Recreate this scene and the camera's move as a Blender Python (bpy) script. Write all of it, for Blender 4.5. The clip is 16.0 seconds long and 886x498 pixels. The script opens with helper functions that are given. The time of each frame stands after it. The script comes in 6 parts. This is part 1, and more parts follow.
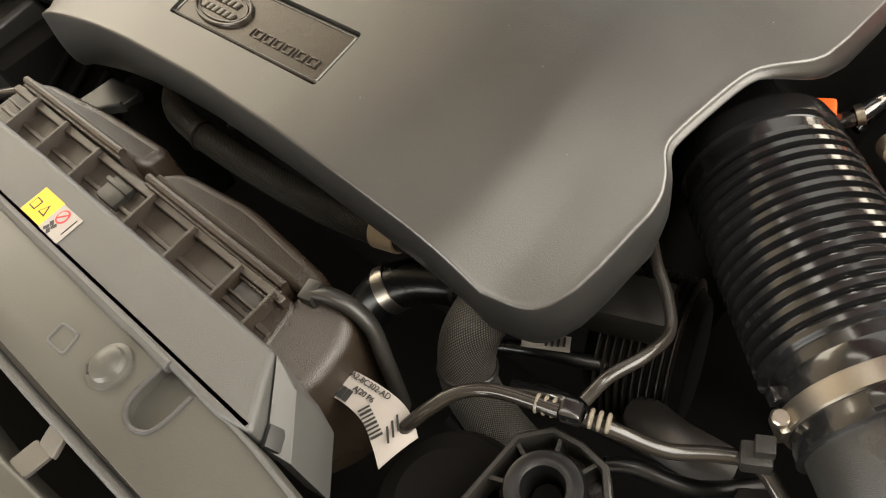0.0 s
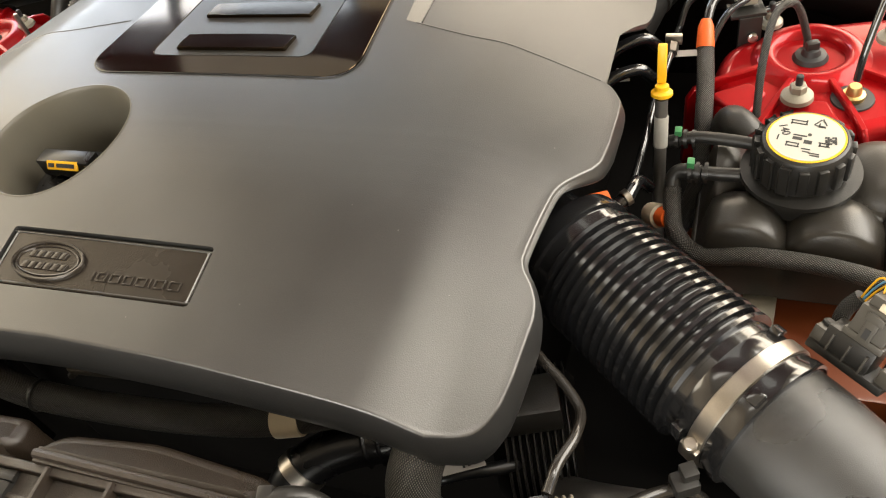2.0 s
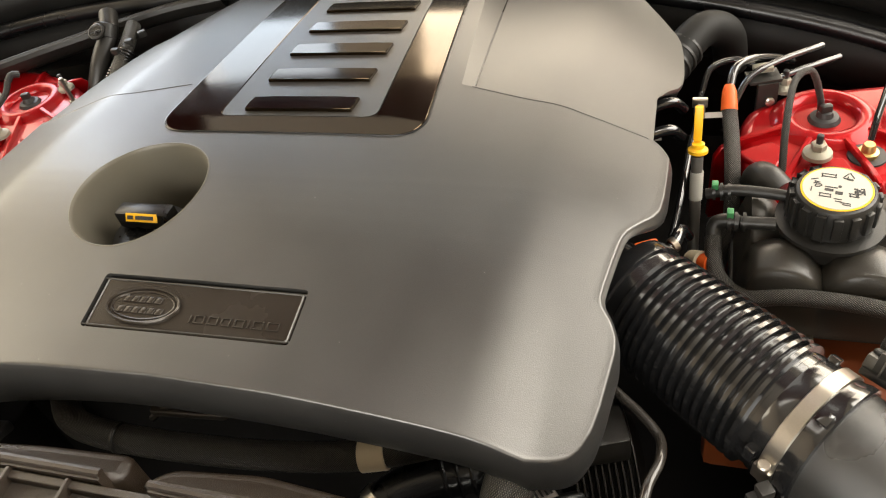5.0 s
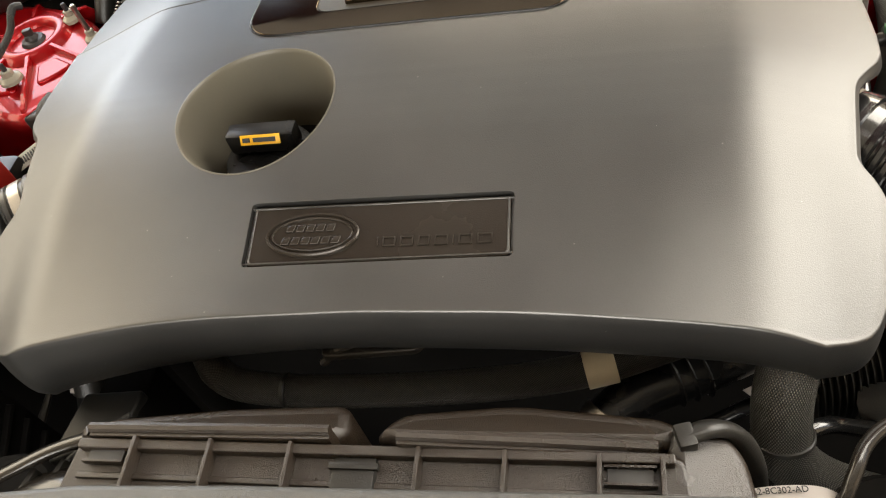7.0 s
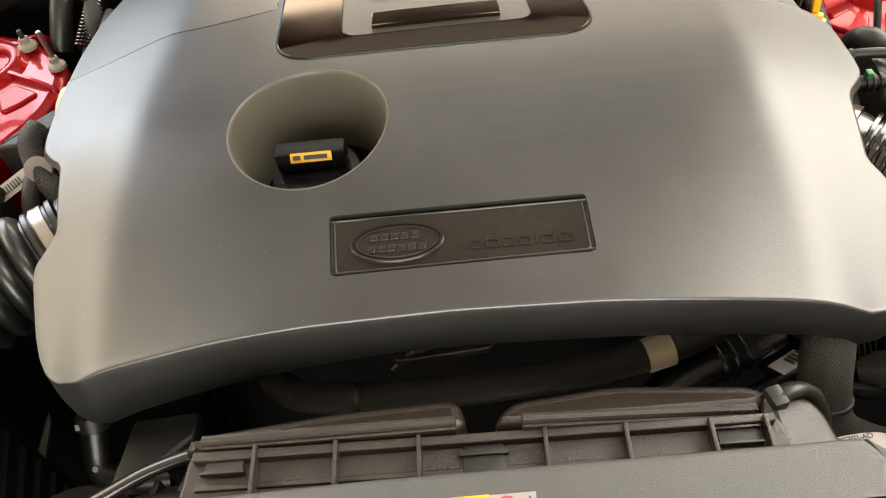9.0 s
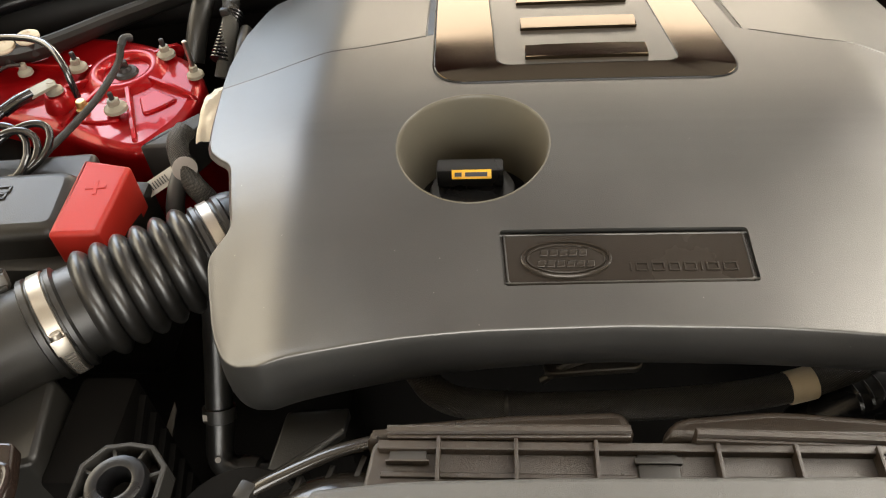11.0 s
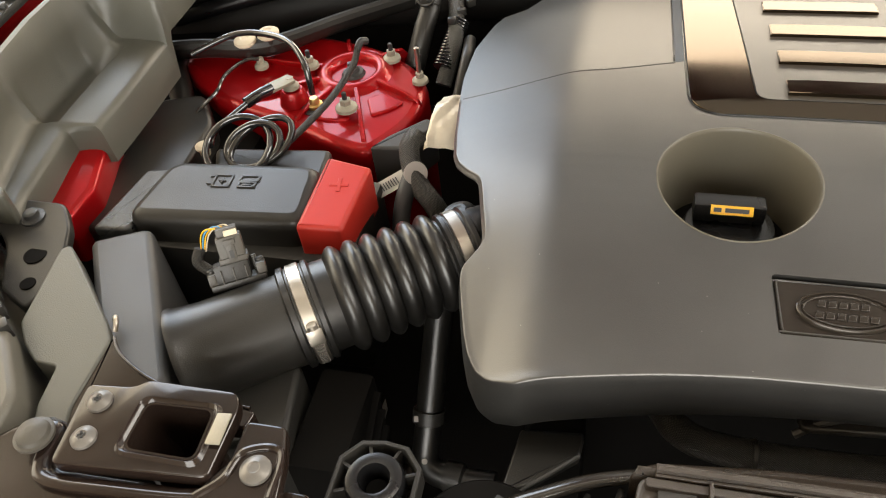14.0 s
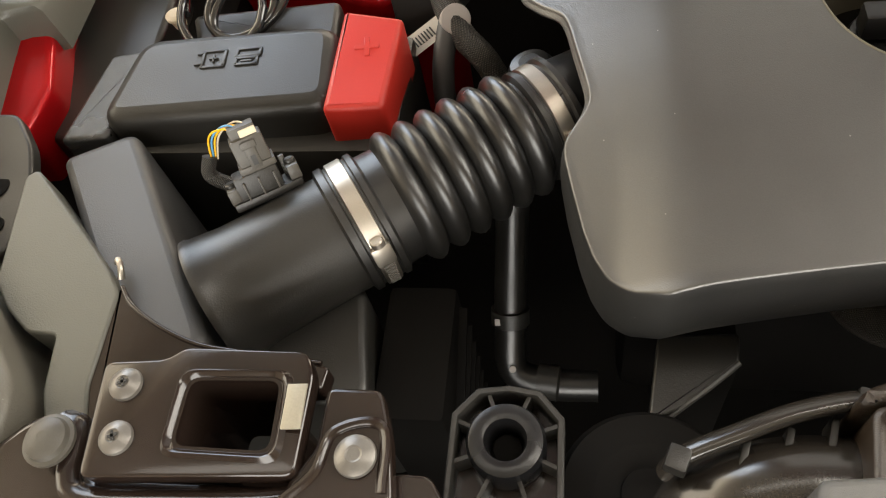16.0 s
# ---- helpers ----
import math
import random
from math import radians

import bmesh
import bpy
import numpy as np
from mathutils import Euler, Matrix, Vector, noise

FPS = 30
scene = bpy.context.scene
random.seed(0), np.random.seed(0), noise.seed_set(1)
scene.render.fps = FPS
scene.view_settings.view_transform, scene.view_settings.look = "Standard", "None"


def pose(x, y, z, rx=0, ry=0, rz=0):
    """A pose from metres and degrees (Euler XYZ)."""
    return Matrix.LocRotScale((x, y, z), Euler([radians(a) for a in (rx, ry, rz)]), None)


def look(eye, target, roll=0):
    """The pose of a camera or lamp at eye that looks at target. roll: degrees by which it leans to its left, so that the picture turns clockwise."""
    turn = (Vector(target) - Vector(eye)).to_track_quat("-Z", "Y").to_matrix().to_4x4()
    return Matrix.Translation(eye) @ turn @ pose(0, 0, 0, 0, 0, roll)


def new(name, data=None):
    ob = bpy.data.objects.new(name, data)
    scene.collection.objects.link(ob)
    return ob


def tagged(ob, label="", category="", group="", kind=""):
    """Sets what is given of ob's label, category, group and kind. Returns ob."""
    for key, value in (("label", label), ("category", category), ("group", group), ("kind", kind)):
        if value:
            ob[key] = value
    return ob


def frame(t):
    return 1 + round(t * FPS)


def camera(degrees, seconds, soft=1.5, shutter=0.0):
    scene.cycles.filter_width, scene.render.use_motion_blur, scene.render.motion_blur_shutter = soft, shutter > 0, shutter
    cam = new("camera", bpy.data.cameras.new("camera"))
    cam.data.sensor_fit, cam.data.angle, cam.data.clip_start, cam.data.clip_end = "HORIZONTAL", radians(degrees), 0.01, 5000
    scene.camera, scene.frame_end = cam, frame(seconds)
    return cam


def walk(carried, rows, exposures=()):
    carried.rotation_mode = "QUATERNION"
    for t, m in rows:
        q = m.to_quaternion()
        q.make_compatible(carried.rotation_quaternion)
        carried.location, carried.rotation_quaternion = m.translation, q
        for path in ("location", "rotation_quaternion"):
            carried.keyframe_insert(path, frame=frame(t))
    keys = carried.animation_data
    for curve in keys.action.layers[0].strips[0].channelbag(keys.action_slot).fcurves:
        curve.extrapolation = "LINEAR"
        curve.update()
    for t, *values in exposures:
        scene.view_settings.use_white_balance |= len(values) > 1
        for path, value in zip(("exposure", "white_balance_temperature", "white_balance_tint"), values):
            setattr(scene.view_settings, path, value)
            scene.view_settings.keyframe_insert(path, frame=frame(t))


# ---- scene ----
cam = camera(58.9, 16.0, 1.1)
PATH = [
    (0, (0.492, -0.198, 1.318), (-0.621, 0.409, -0.229), -22.5),
    (0.5, (0.476, -0.211, 1.327), (-0.543, 0.565, -0.209), -22.3),
    (1, (0.455, -0.253, 1.355), (-0.406, 0.711, -0.171), -20.6),
    (1.5, (0.438, -0.264, 1.367), (-0.283, 0.834, -0.141), -17.9),
    (2, (0.435, -0.263, 1.386), (-0.227, 0.925, -0.081), -16.6),
    (2.5, (0.436, -0.258, 1.402), (-0.215, 0.989, -0.019), -16.7),
    (3, (0.437, -0.256, 1.42), (-0.206, 1.055, 0.054), -16.9),
    (3.2, (0.438, -0.259, 1.427), (-0.203, 1.079, 0.086), -16.9),
    (5.3, (0.345, -0.329, 1.422), (-0.251, 0.992, 0.044), -13.1),
    (5.5, (0.323, -0.327, 1.414), (-0.3, 0.958, 0.015), -14.5),
    (6, (0.244, -0.307, 1.383), (-0.382, 0.907, -0.078), -16.5),
    (6.5, (0.208, -0.314, 1.381), (-0.392, 0.867, -0.117), -18.3),
    (7, (0.169, -0.321, 1.386), (-0.29, 0.887, -0.141), -18.2),
    (7.5, (0.119, -0.335, 1.395), (-0.122, 0.92, -0.143), -14.9),
    (8, (0.084, -0.348, 1.404), (-0.062, 0.932, -0.126), -12.0),
    (8.5, (0.044, -0.36, 1.41), (-0.044, 0.936, -0.111), -8.5),
    (8.7, (0.036, -0.362, 1.415), (-0.07, 0.927, -0.11), -9.0),
    (10.8, (-0.075, -0.404, 1.439), (-0.206, 0.955, -0.023), -5.3),
    (11, (-0.086, -0.402, 1.441), (-0.234, 0.965, -0.012), -5.2),
    (11.5, (-0.113, -0.403, 1.449), (-0.31, 0.978, 0.015), -5.4),
    (12, (-0.131, -0.403, 1.452), (-0.38, 0.981, 0.03), -6.1),
    (12.5, (-0.142, -0.41, 1.456), (-0.445, 0.973, 0.043), -6.8),
    (13, (-0.157, -0.417, 1.458), (-0.509, 0.956, 0.047), -7.5),
    (13.5, (-0.179, -0.42, 1.455), (-0.554, 0.936, 0.034), -7.6),
    (14, (-0.198, -0.406, 1.459), (-0.636, 0.931, 0.038), -7.7),
    (14.5, (-0.202, -0.365, 1.45), (-0.764, 0.921, 0.025), -9.8),
    (15, (-0.21, -0.346, 1.426), (-0.836, 0.834, -0.063), -12.7),
    (15.5, (-0.258, -0.321, 1.386), (-0.81, 0.761, -0.203), -16.1),
    (16, (-0.31, -0.295, 1.371), (-0.673, 0.735, -0.304), -15.8),
]
walk(cam, [(t, look(eye, target, roll)) for t, eye, target, roll in PATH])

# ---- light and exposure ----
world = bpy.data.worlds.new("sky")
scene.world = world
world.use_nodes = True
wn = world.node_tree.nodes
sky = wn.new("ShaderNodeTexSky")
sky.sky_type = "NISHITA"
sky.sun_disc = False
sky.sun_elevation, sky.sun_rotation = radians(35), radians(60)
wn["Background"].inputs["Strength"].default_value = 0.10
world.node_tree.links.new(sky.outputs["Color"], wn["Background"].inputs["Color"])
scene.view_settings.exposure = 0.43


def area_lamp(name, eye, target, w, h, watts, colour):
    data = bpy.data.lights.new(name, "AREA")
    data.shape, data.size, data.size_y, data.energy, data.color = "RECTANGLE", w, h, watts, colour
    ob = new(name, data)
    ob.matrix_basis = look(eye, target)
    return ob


# Added light out of view: gives the chrome and rear cover their tan reflection.
area_lamp("added_north_light", (0.80, 4.12, 2.45), (0.80, 0.3, 2.0), 4.1, 1.85, 150, (1.0, 0.84, 0.62))
# Windows out of view, inferred from the bright flanks of the cover.
area_lamp("corner_window", (-2.45, 4.12, 2.55), (-2.0, 0.3, 1.9), 1.0, 3.7, 44, (0.72, 0.85, 1.0))
area_lamp("side_window", (-3.12, 3.35, 2.55), (-0.3, 1.7, 1.6), 1.3, 3.8, 84, (0.86, 0.92, 1.0))
area_lamp("east_window", (3.12, 1.75, 3.1), (0.3, 0.5, 1.1), 4.2, 2.9, 250, (1.0, 0.93, 0.80))
area_lamp("west_window", (-3.12, 0.85, 2.35), (-0.3, 0.5, 1.1), 3.0, 1.7, 62, (1.0, 0.86, 0.62))
# Overhead strips added for crisper highlights; no ceiling lamp is in view.
for side, watts in ((-1, 9), (1, 40)):
    area_lamp("added_ceiling_light", (side * 1.2, 0.2, 4.65), (side * 0.9, 0.3, 0), 0.40, 2.6, watts, (1.0, 0.94, 0.84))
# Unseen fill added at the front for the bonnet lining and front faces.
area_lamp("added_front_light", (0.0, -3.72, 1.95), (0, 0.5, 1.5), 3.3, 3.2, 205, (1.0, 0.95, 0.86))


# ---- materials ----
def material(name, colour, rough=0.5, metal=0.0, vary=0.15, grain=0.0, grain_scale=900.0, coat=0.0, specular=0.5,
             blotch=9.0, rough_vary=0.08, dust=0.0):
    """A surface with two scales of variation: soft blotches in colour and gloss, and a fine moulded grain."""
    m = bpy.data.materials.new(name)
    m.use_nodes = True
    nt = m.node_tree
    n, l = nt.nodes, nt.links
    b = n["Principled BSDF"]
    co = n.new("ShaderNodeTexCoord")
    big = n.new("ShaderNodeTexNoise")
    big.inputs["Scale"].default_value, big.inputs["Detail"].default_value = blotch, 5
    l.new(co.outputs["Object"], big.inputs["Vector"])
    fine = n.new("ShaderNodeTexNoise")
    fine.inputs["Scale"].default_value, fine.inputs["Detail"].default_value = grain_scale, 2
    l.new(co.outputs["Object"], fine.inputs["Vector"])
    mixv = n.new("ShaderNodeMath")
    mixv.operation = "MULTIPLY_ADD"
    mixv.inputs[1].default_value = 0.35
    l.new(fine.outputs["Fac"], mixv.inputs[0])
    l.new(big.outputs["Fac"], mixv.inputs[2])
    ramp = n.new("ShaderNodeMapRange")
    ramp.inputs["From Min"].default_value, ramp.inputs["From Max"].default_value = 0.4, 0.95
    ramp.inputs["To Min"].default_value, ramp.inputs["To Max"].default_value = 1 - vary, 1 + vary
    l.new(mixv.outputs[0], ramp.inputs["Value"])
    scale = n.new("ShaderNodeVectorMath")
    scale.operation = "SCALE"
    scale.inputs[0].default_value = colour
    l.new(ramp.outputs["Result"], scale.inputs["Scale"])
    source = scale.outputs["Vector"]
    if dust:
        spots = n.new("ShaderNodeTexVoronoi")
        spots.inputs["Scale"].default_value = 55.0
        l.new(co.outputs["Object"], spots.inputs["Vector"])
        less = n.new("ShaderNodeMath")
        less.operation = "LESS_THAN"
        less.inputs[1].default_value = 0.028
        l.new(spots.outputs["Distance"], less.inputs[0])
        few = n.new("ShaderNodeMath")
        few.operation = "MULTIPLY"
        few.inputs[1].default_value = dust
        l.new(less.outputs[0], few.inputs[0])
        mx = n.new("ShaderNodeMix")
        mx.data_type = "RGBA"
        mx.inputs[7].default_value = (0.5, 0.48, 0.45, 1)
        l.new(few.outputs[0], mx.inputs[0])
        l.new(source, mx.inputs[6])
        source = mx.outputs[2]
    l.new(source, b.inputs["Base Color"])
    rr = n.new("ShaderNodeMapRange")
    rr.inputs["From Min"].default_value, rr.inputs["From Max"].default_value = 0.3, 0.7
    rr.inputs["To Min"].default_value, rr.inputs["To Max"].default_value = max(0.02, rough - rough_vary), rough + rough_vary
    l.new(big.outputs["Fac"], rr.inputs["Value"])
    l.new(rr.outputs["Result"], b.inputs["Roughness"])
    b.inputs["Metallic"].default_value = metal
    b.inputs["Specular IOR Level"].default_value = specular
    b.inputs["Coat Weight"].default_value = coat
    b.inputs["Coat Roughness"].default_value = 0.06
    if grain:
        bump = n.new("ShaderNodeBump")
        bump.inputs["Strength"].default_value, bump.inputs["Distance"].default_value = grain, 0.0006
        l.new(fine.outputs["Fac"], bump.inputs["Height"])
        l.new(bump.outputs["Normal"], b.inputs["Normal"])
    return m


def braid(name, dark, light, pitch):
    """A woven sleeve: two families of threads crossing on the tube's own length and girth."""
    m = bpy.data.materials.new(name)
    m.use_nodes = True
    nt = m.node_tree
    n, l = nt.nodes, nt.links
    b = n["Principled BSDF"]
    uv = n.new("ShaderNodeUVMap")
    waves = []
    for turn in (0.9, -0.9):
        mp = n.new("ShaderNodeMapping")
        mp.inputs["Rotation"].default_value = (0, 0, turn)
        l.new(uv.outputs["UV"], mp.inputs["Vector"])
        w = n.new("ShaderNodeTexWave")
        w.inputs["Scale"].default_value = 0.31 / pitch
        l.new(mp.outputs["Vector"], w.inputs["Vector"])
        waves.append(w)
    mul = n.new("ShaderNodeMath")
    mul.operation = "MULTIPLY"
    l.new(waves[0].outputs["Fac"], mul.inputs[0])
    l.new(waves[1].outputs["Fac"], mul.inputs[1])
    mx = n.new("ShaderNodeMix")
    mx.data_type = "RGBA"
    mx.inputs[6].default_value, mx.inputs[7].default_value = (*dark, 1), (*light, 1)
    l.new(mul.outputs[0], mx.inputs[0])
    l.new(mx.outputs[2], b.inputs["Base Color"])
    bump = n.new("ShaderNodeBump")
    bump.inputs["Strength"].default_value, bump.inputs["Distance"].default_value = 0.9, 0.001
    l.new(mul.outputs[0], bump.inputs["Height"])
    l.new(bump.outputs["Normal"], b.inputs["Normal"])
    b.inputs["Roughness"].default_value = 0.42
    return m


COVER = material("moulded_cover_plastic", (0.128, 0.126, 0.122), 0.40, metal=0.90, grain=0.22, grain_scale=1250, vary=0.12, specular=0.6, rough_vary=0.04, dust=0.35)
PANEL = material("textured_black_plastic", (0.024, 0.0235, 0.022), 0.30, specular=0.75, grain=0.45, grain_scale=2400, vary=0.25)
SLAM = material("grained_grey_black_plastic", (0.070, 0.070, 0.067), 0.34, specular=0.75, grain=0.55, grain_scale=2400, vary=0.22, dust=0.25)
SLAMFLAT = material("satin_front_panel", (0.062, 0.060, 0.052), 0.36, specular=0.6, grain=0.15, grain_scale=1200, vary=0.15, dust=0.25)
BROWNBLACK = material("dusty_brown_black_plastic", (0.0225, 0.0155, 0.0100), 0.30, specular=0.75, grain=0.75, grain_scale=1300, vary=0.45, dust=0.12)
GREY = material("satin_grey_plastic", (0.055, 0.054, 0.053), 0.46, specular=0.4, grain=0.25, grain_scale=1000, vary=0.12)
TRAYGREY = material("matt_grey_plastic", (0.075, 0.074, 0.060), 0.42, specular=0.6, grain=0.4, grain_scale=900, vary=0.15)
TANKBLACK = material("moulded_tank_plastic", (0.030, 0.027, 0.022), 0.34, grain=0.25, vary=0.3, dust=0.05)
BLACK = material("plain_black_plastic", (0.0185, 0.0175, 0.0155), 0.38, grain=0.25, vary=0.3, dust=0.06)
RUBBER = material("black_rubber", (0.006, 0.006, 0.0065), 0.30, vary=0.25, grain=0.1)
SHINYHOSE = material("glossy_black_hose", (0.010, 0.010, 0.0105), 0.17, vary=0.2, specular=0.9, rough_vary=0.04, coat=0.5)
SATINHOSE = material("satin_black_hose", (0.0085, 0.0080, 0.0072), 0.33, vary=0.25, specular=0.75, grain=0.12)
DARKCHROME = material("dark_chrome", (0.069, 0.050, 0.031), 0.11, metal=1.0, vary=0.04, rough_vary=0.03)
STEEL = material("zinc_steel", (0.50, 0.46, 0.40), 0.33, metal=1.0, vary=0.12)
PALE = material("pale_zinc", (0.31, 0.285, 0.225), 0.45, metal=0.3, vary=0.2)
BRASS = material("yellow_zinc", (0.62, 0.44, 0.18), 0.35, metal=1.0, vary=0.2)
RED = material("red_metallic_paint", (0.33, 0.003, 0.005), 0.40, metal=0.45, vary=0.14, coat=0.50, specular=0.1)
BROWNRED = material("brownish_red_paint", (0.20, 0.045, 0.010), 0.45, vary=0.2, coat=0.3)
REDPLASTIC = material("red_plastic", (0.45, 0.025, 0.016), 0.38, grain=0.2, vary=0.08)
ORANGE = material("orange_plastic", (0.80, 0.13, 0.02), 0.4, vary=0.08)
YELLOW = material("yellow_plastic", (0.85, 0.46, 0.01), 0.38, vary=0.06)
PAPER = material("white_paper", (0.44, 0.42, 0.37), 0.6, vary=0.08)
WHITE = material("white_label", (0.34, 0.31, 0.285), 0.5, vary=0.05)
CREAM = material("cream_rubber", (0.62, 0.54, 0.40), 0.5, vary=0.08)
INK = material("black_ink", (0.02, 0.02, 0.02), 0.5)
REDINK = material("red_ink", (0.6, 0.04, 0.04), 0.5)
GLOSSBROWN = material("black_coated_steel", (0.017, 0.011, 0.0085), 0.20, vary=0.25, coat=0.25, specular=0.45, dust=0.10)
FOIL = material("crumpled_foil", (0.62, 0.56, 0.46), 0.5, metal=0.4, vary=0.15, grain=0.3, grain_scale=120)
CAST = material("cast_aluminium", (0.12, 0.115, 0.11), 0.5, metal=0.7, vary=0.3, grain=0.4)
WELLM = material("well_plastic", (0.105, 0.095, 0.072), 0.45, vary=0.12, grain=0.15)
# The body red darkened: shade under the bonnet put into the colour.
BONNETRED = material("bonnet_red_in_shade", (0.05, 0.006, 0.006), 0.3, vary=0.2)
PLATEM = material("glossy_plate_plastic", (0.034, 0.028, 0.022), 0.24, metal=0.4, grain=0.15, vary=0.15)
COWLBLACK = material("dull_cowl_plastic", (0.009, 0.0088, 0.008), 0.55, vary=0.3, specular=0.25, grain=0.2)
# Near-black with hardly any gloss: shade deep in the bay and holes, as colour.
DEEP = material("deep_shade_black", (0.0065, 0.006, 0.0055), 0.7, vary=0.4, specular=0.05)
SCREWGREY = material("dull_grey_screw", (0.17, 0.16, 0.145), 0.38, metal=0.5, vary=0.15)
PLUGGREY = material("grey_brown_plug_plastic", (0.060, 0.055, 0.046), 0.42, vary=0.15, grain=0.2)
PIPEBROWN = material("smoky_plastic_pipe", (0.022, 0.019, 0.016), 0.20, vary=0.2, specular=0.7)
COLLAR = material("cloudy_collar", (0.20, 0.175, 0.135), 0.3, vary=0.1)
GREEN = material("green_plastic", (0.05, 0.22, 0.08), 0.4)
BLUEWIRE = material("blue_wire", (0.10, 0.30, 0.55), 0.4)
BRAIDED = braid("braided_sleeve", (0.003, 0.003, 0.003), (0.20, 0.185, 0.155), 0.0014)
BRAIDFINE = braid("fine_braid", (0.005, 0.005, 0.005), (0.115, 0.105, 0.085), 0.0012)
WALL = material("plaster_wall", (0.42, 0.36, 0.28), 0.8, vary=0.08, blotch=1.5)
FLOORM = material("garage_floor", (0.30, 0.28, 0.26), 0.6, vary=0.15, blotch=2.0)
CEIL = material("ceiling_paint", (0.30, 0.275, 0.235), 0.8, vary=0.05, blotch=1.5)
PAD = material("bonnet_lining", (0.80, 0.82, 0.84), 0.8, vary=0.1)


LAMPGREY = material("dusty_grey_housing", (0.105, 0.098, 0.080), 0.45, vary=0.2, grain=0.3, grain_scale=700, dust=0.2)


# ---- building helpers ----
ORIGIN = {}


def finish(bm, name, mat, smooth=35.0):
    me = bpy.data.meshes.new(name)
    bmesh.ops.recalc_face_normals(bm, faces=bm.faces)
    bm.to_mesh(me)
    bm.free()
    me.materials.append(mat)
    me.shade_smooth()
    me.set_sharp_from_angle(angle=radians(smooth))
    for poly in me.polygons:
        if poly.loop_total > 6:
            for li in poly.loop_indices:
                me.edges[me.loops[li].edge_index].use_edge_sharp = True
    return me


def thing(name, at, label, category, group="", kind=""):
    ob = new(name)
    ob.empty_display_size = 0.02
    ob.location = at
    ORIGIN[ob] = Vector(at)
    return tagged(ob, label, category, group, kind)


def part(name, bm, mat, parent, label="", smooth=35.0):
    ob = new(name, finish(bm, name, mat, smooth))
    ob.parent = parent
    ob.matrix_parent_inverse = Matrix.Translation(-ORIGIN.get(parent, Vector((0, 0, 0))))
    return tagged(ob, label)


def solo(name, bm, mat, label, category, group="", kind="", smooth=35.0):
    return tagged(new(name, finish(bm, name, mat, smooth)), label, category, group, kind)


def add_box(bm, c, s, bevel=0.0, turn=0.0, tilt=(0, 0)):
    g = bmesh.ops.create_cube(bm, size=1.0)
    m = Matrix.LocRotScale(Vector(c), Euler((radians(tilt[0]), radians(tilt[1]), radians(turn))), None)
    for v in g["verts"]:
        v.co = m @ Vector((v.co.x * s[0], v.co.y * s[1], v.co.z * s[2]))
    if bevel:
        es = list({e for v in g["verts"] for e in v.link_edges})
        bmesh.ops.bevel(bm, geom=es, offset=bevel, segments=2, profile=0.6, affect="EDGES")
    return bm


def box(c, s, bevel=0.002, turn=0.0, tilt=(0, 0)):
    return add_box(bmesh.new(), c, s, bevel, turn, tilt)


def add_prism(bm, poly, z0, z1, bevel=0.0, slope=(0, 0)):
    """A plate with a polygon's outline from z0 to z1; slope tips it along x and y about its middle."""
    cx, cy = sum(p[0] for p in poly) / len(poly), sum(p[1] for p in poly) / len(poly)
    lift = lambda x, y: slope[0] * (x - cx) + slope[1] * (y - cy)
    lo = [bm.verts.new((x, y, z0 + lift(x, y))) for x, y in poly]
    hi = [bm.verts.new((x, y, z1 + lift(x, y))) for x, y in poly]
    k = len(poly)
    bm.faces.new(lo[::-1])
    wall = hi
    if bevel:
        turn = sum(poly[i - 1][0] * poly[i][1] - poly[i][0] * poly[i - 1][1] for i in range(k))
        sign = 1.0 if turn > 0 else -1.0
        inward = []
        for i in range(k):
            p, q, r = Vector(poly[i - 1]), Vector(poly[i]), Vector(poly[(i + 1) % k])
            d0, d1 = (q - p).normalized(), (r - q).normalized()
            n0, n1 = Vector((-d0.y, d0.x)) * sign, Vector((-d1.y, d1.x)) * sign
            inward.append((n0 + n1) / max(0.5, 1.0 + n0.dot(n1)))
        rings = []
        for a in (0, 30, 60, 90):
            c, t = bevel * (1 - math.cos(radians(a))), bevel * (1 - math.sin(radians(a)))
            rings.append([bm.verts.new((x + n.x * c, y + n.y * c, z1 + lift(x, y) - t)) for (x, y), n in zip(poly, inward)])
        for v in hi:
            bm.verts.remove(v)
        wall = rings[0]
        for r0, r1 in zip(rings, rings[1:]):
            for i in range(k):
                bm.faces.new((r0[i], r0[(i + 1) % k], r1[(i + 1) % k], r1[i]))
        bm.faces.new(rings[-1])
    else:
        bm.faces.new(hi)
    for i in range(k):
        bm.faces.new((lo[i], lo[(i + 1) % k], wall[(i + 1) % k], wall[i]))
    return bm


def prism(poly, z0, z1, bevel=0.002, slope=(0, 0)):
    return add_prism(bmesh.new(), poly, z0, z1, bevel, slope)


def rounded(poly, r, n=5):
    """A polygon with its corners rounded off by r."""
    out = []
    k = len(poly)
    for i in range(k):
        a, b, c = Vector(poly[i - 1]), Vector(poly[i]), Vector(poly[(i + 1) % k])
        ra = min(r, (a - b).length * 0.45, (c - b).length * 0.45)
        p, q = b + (a - b).normalized() * ra, b + (c - b).normalized() * ra
        for j in range(n + 1):
            t = j / n
            out.append(tuple(p * (1 - t) ** 2 + b * 2 * t * (1 - t) + q * t * t))
    return out


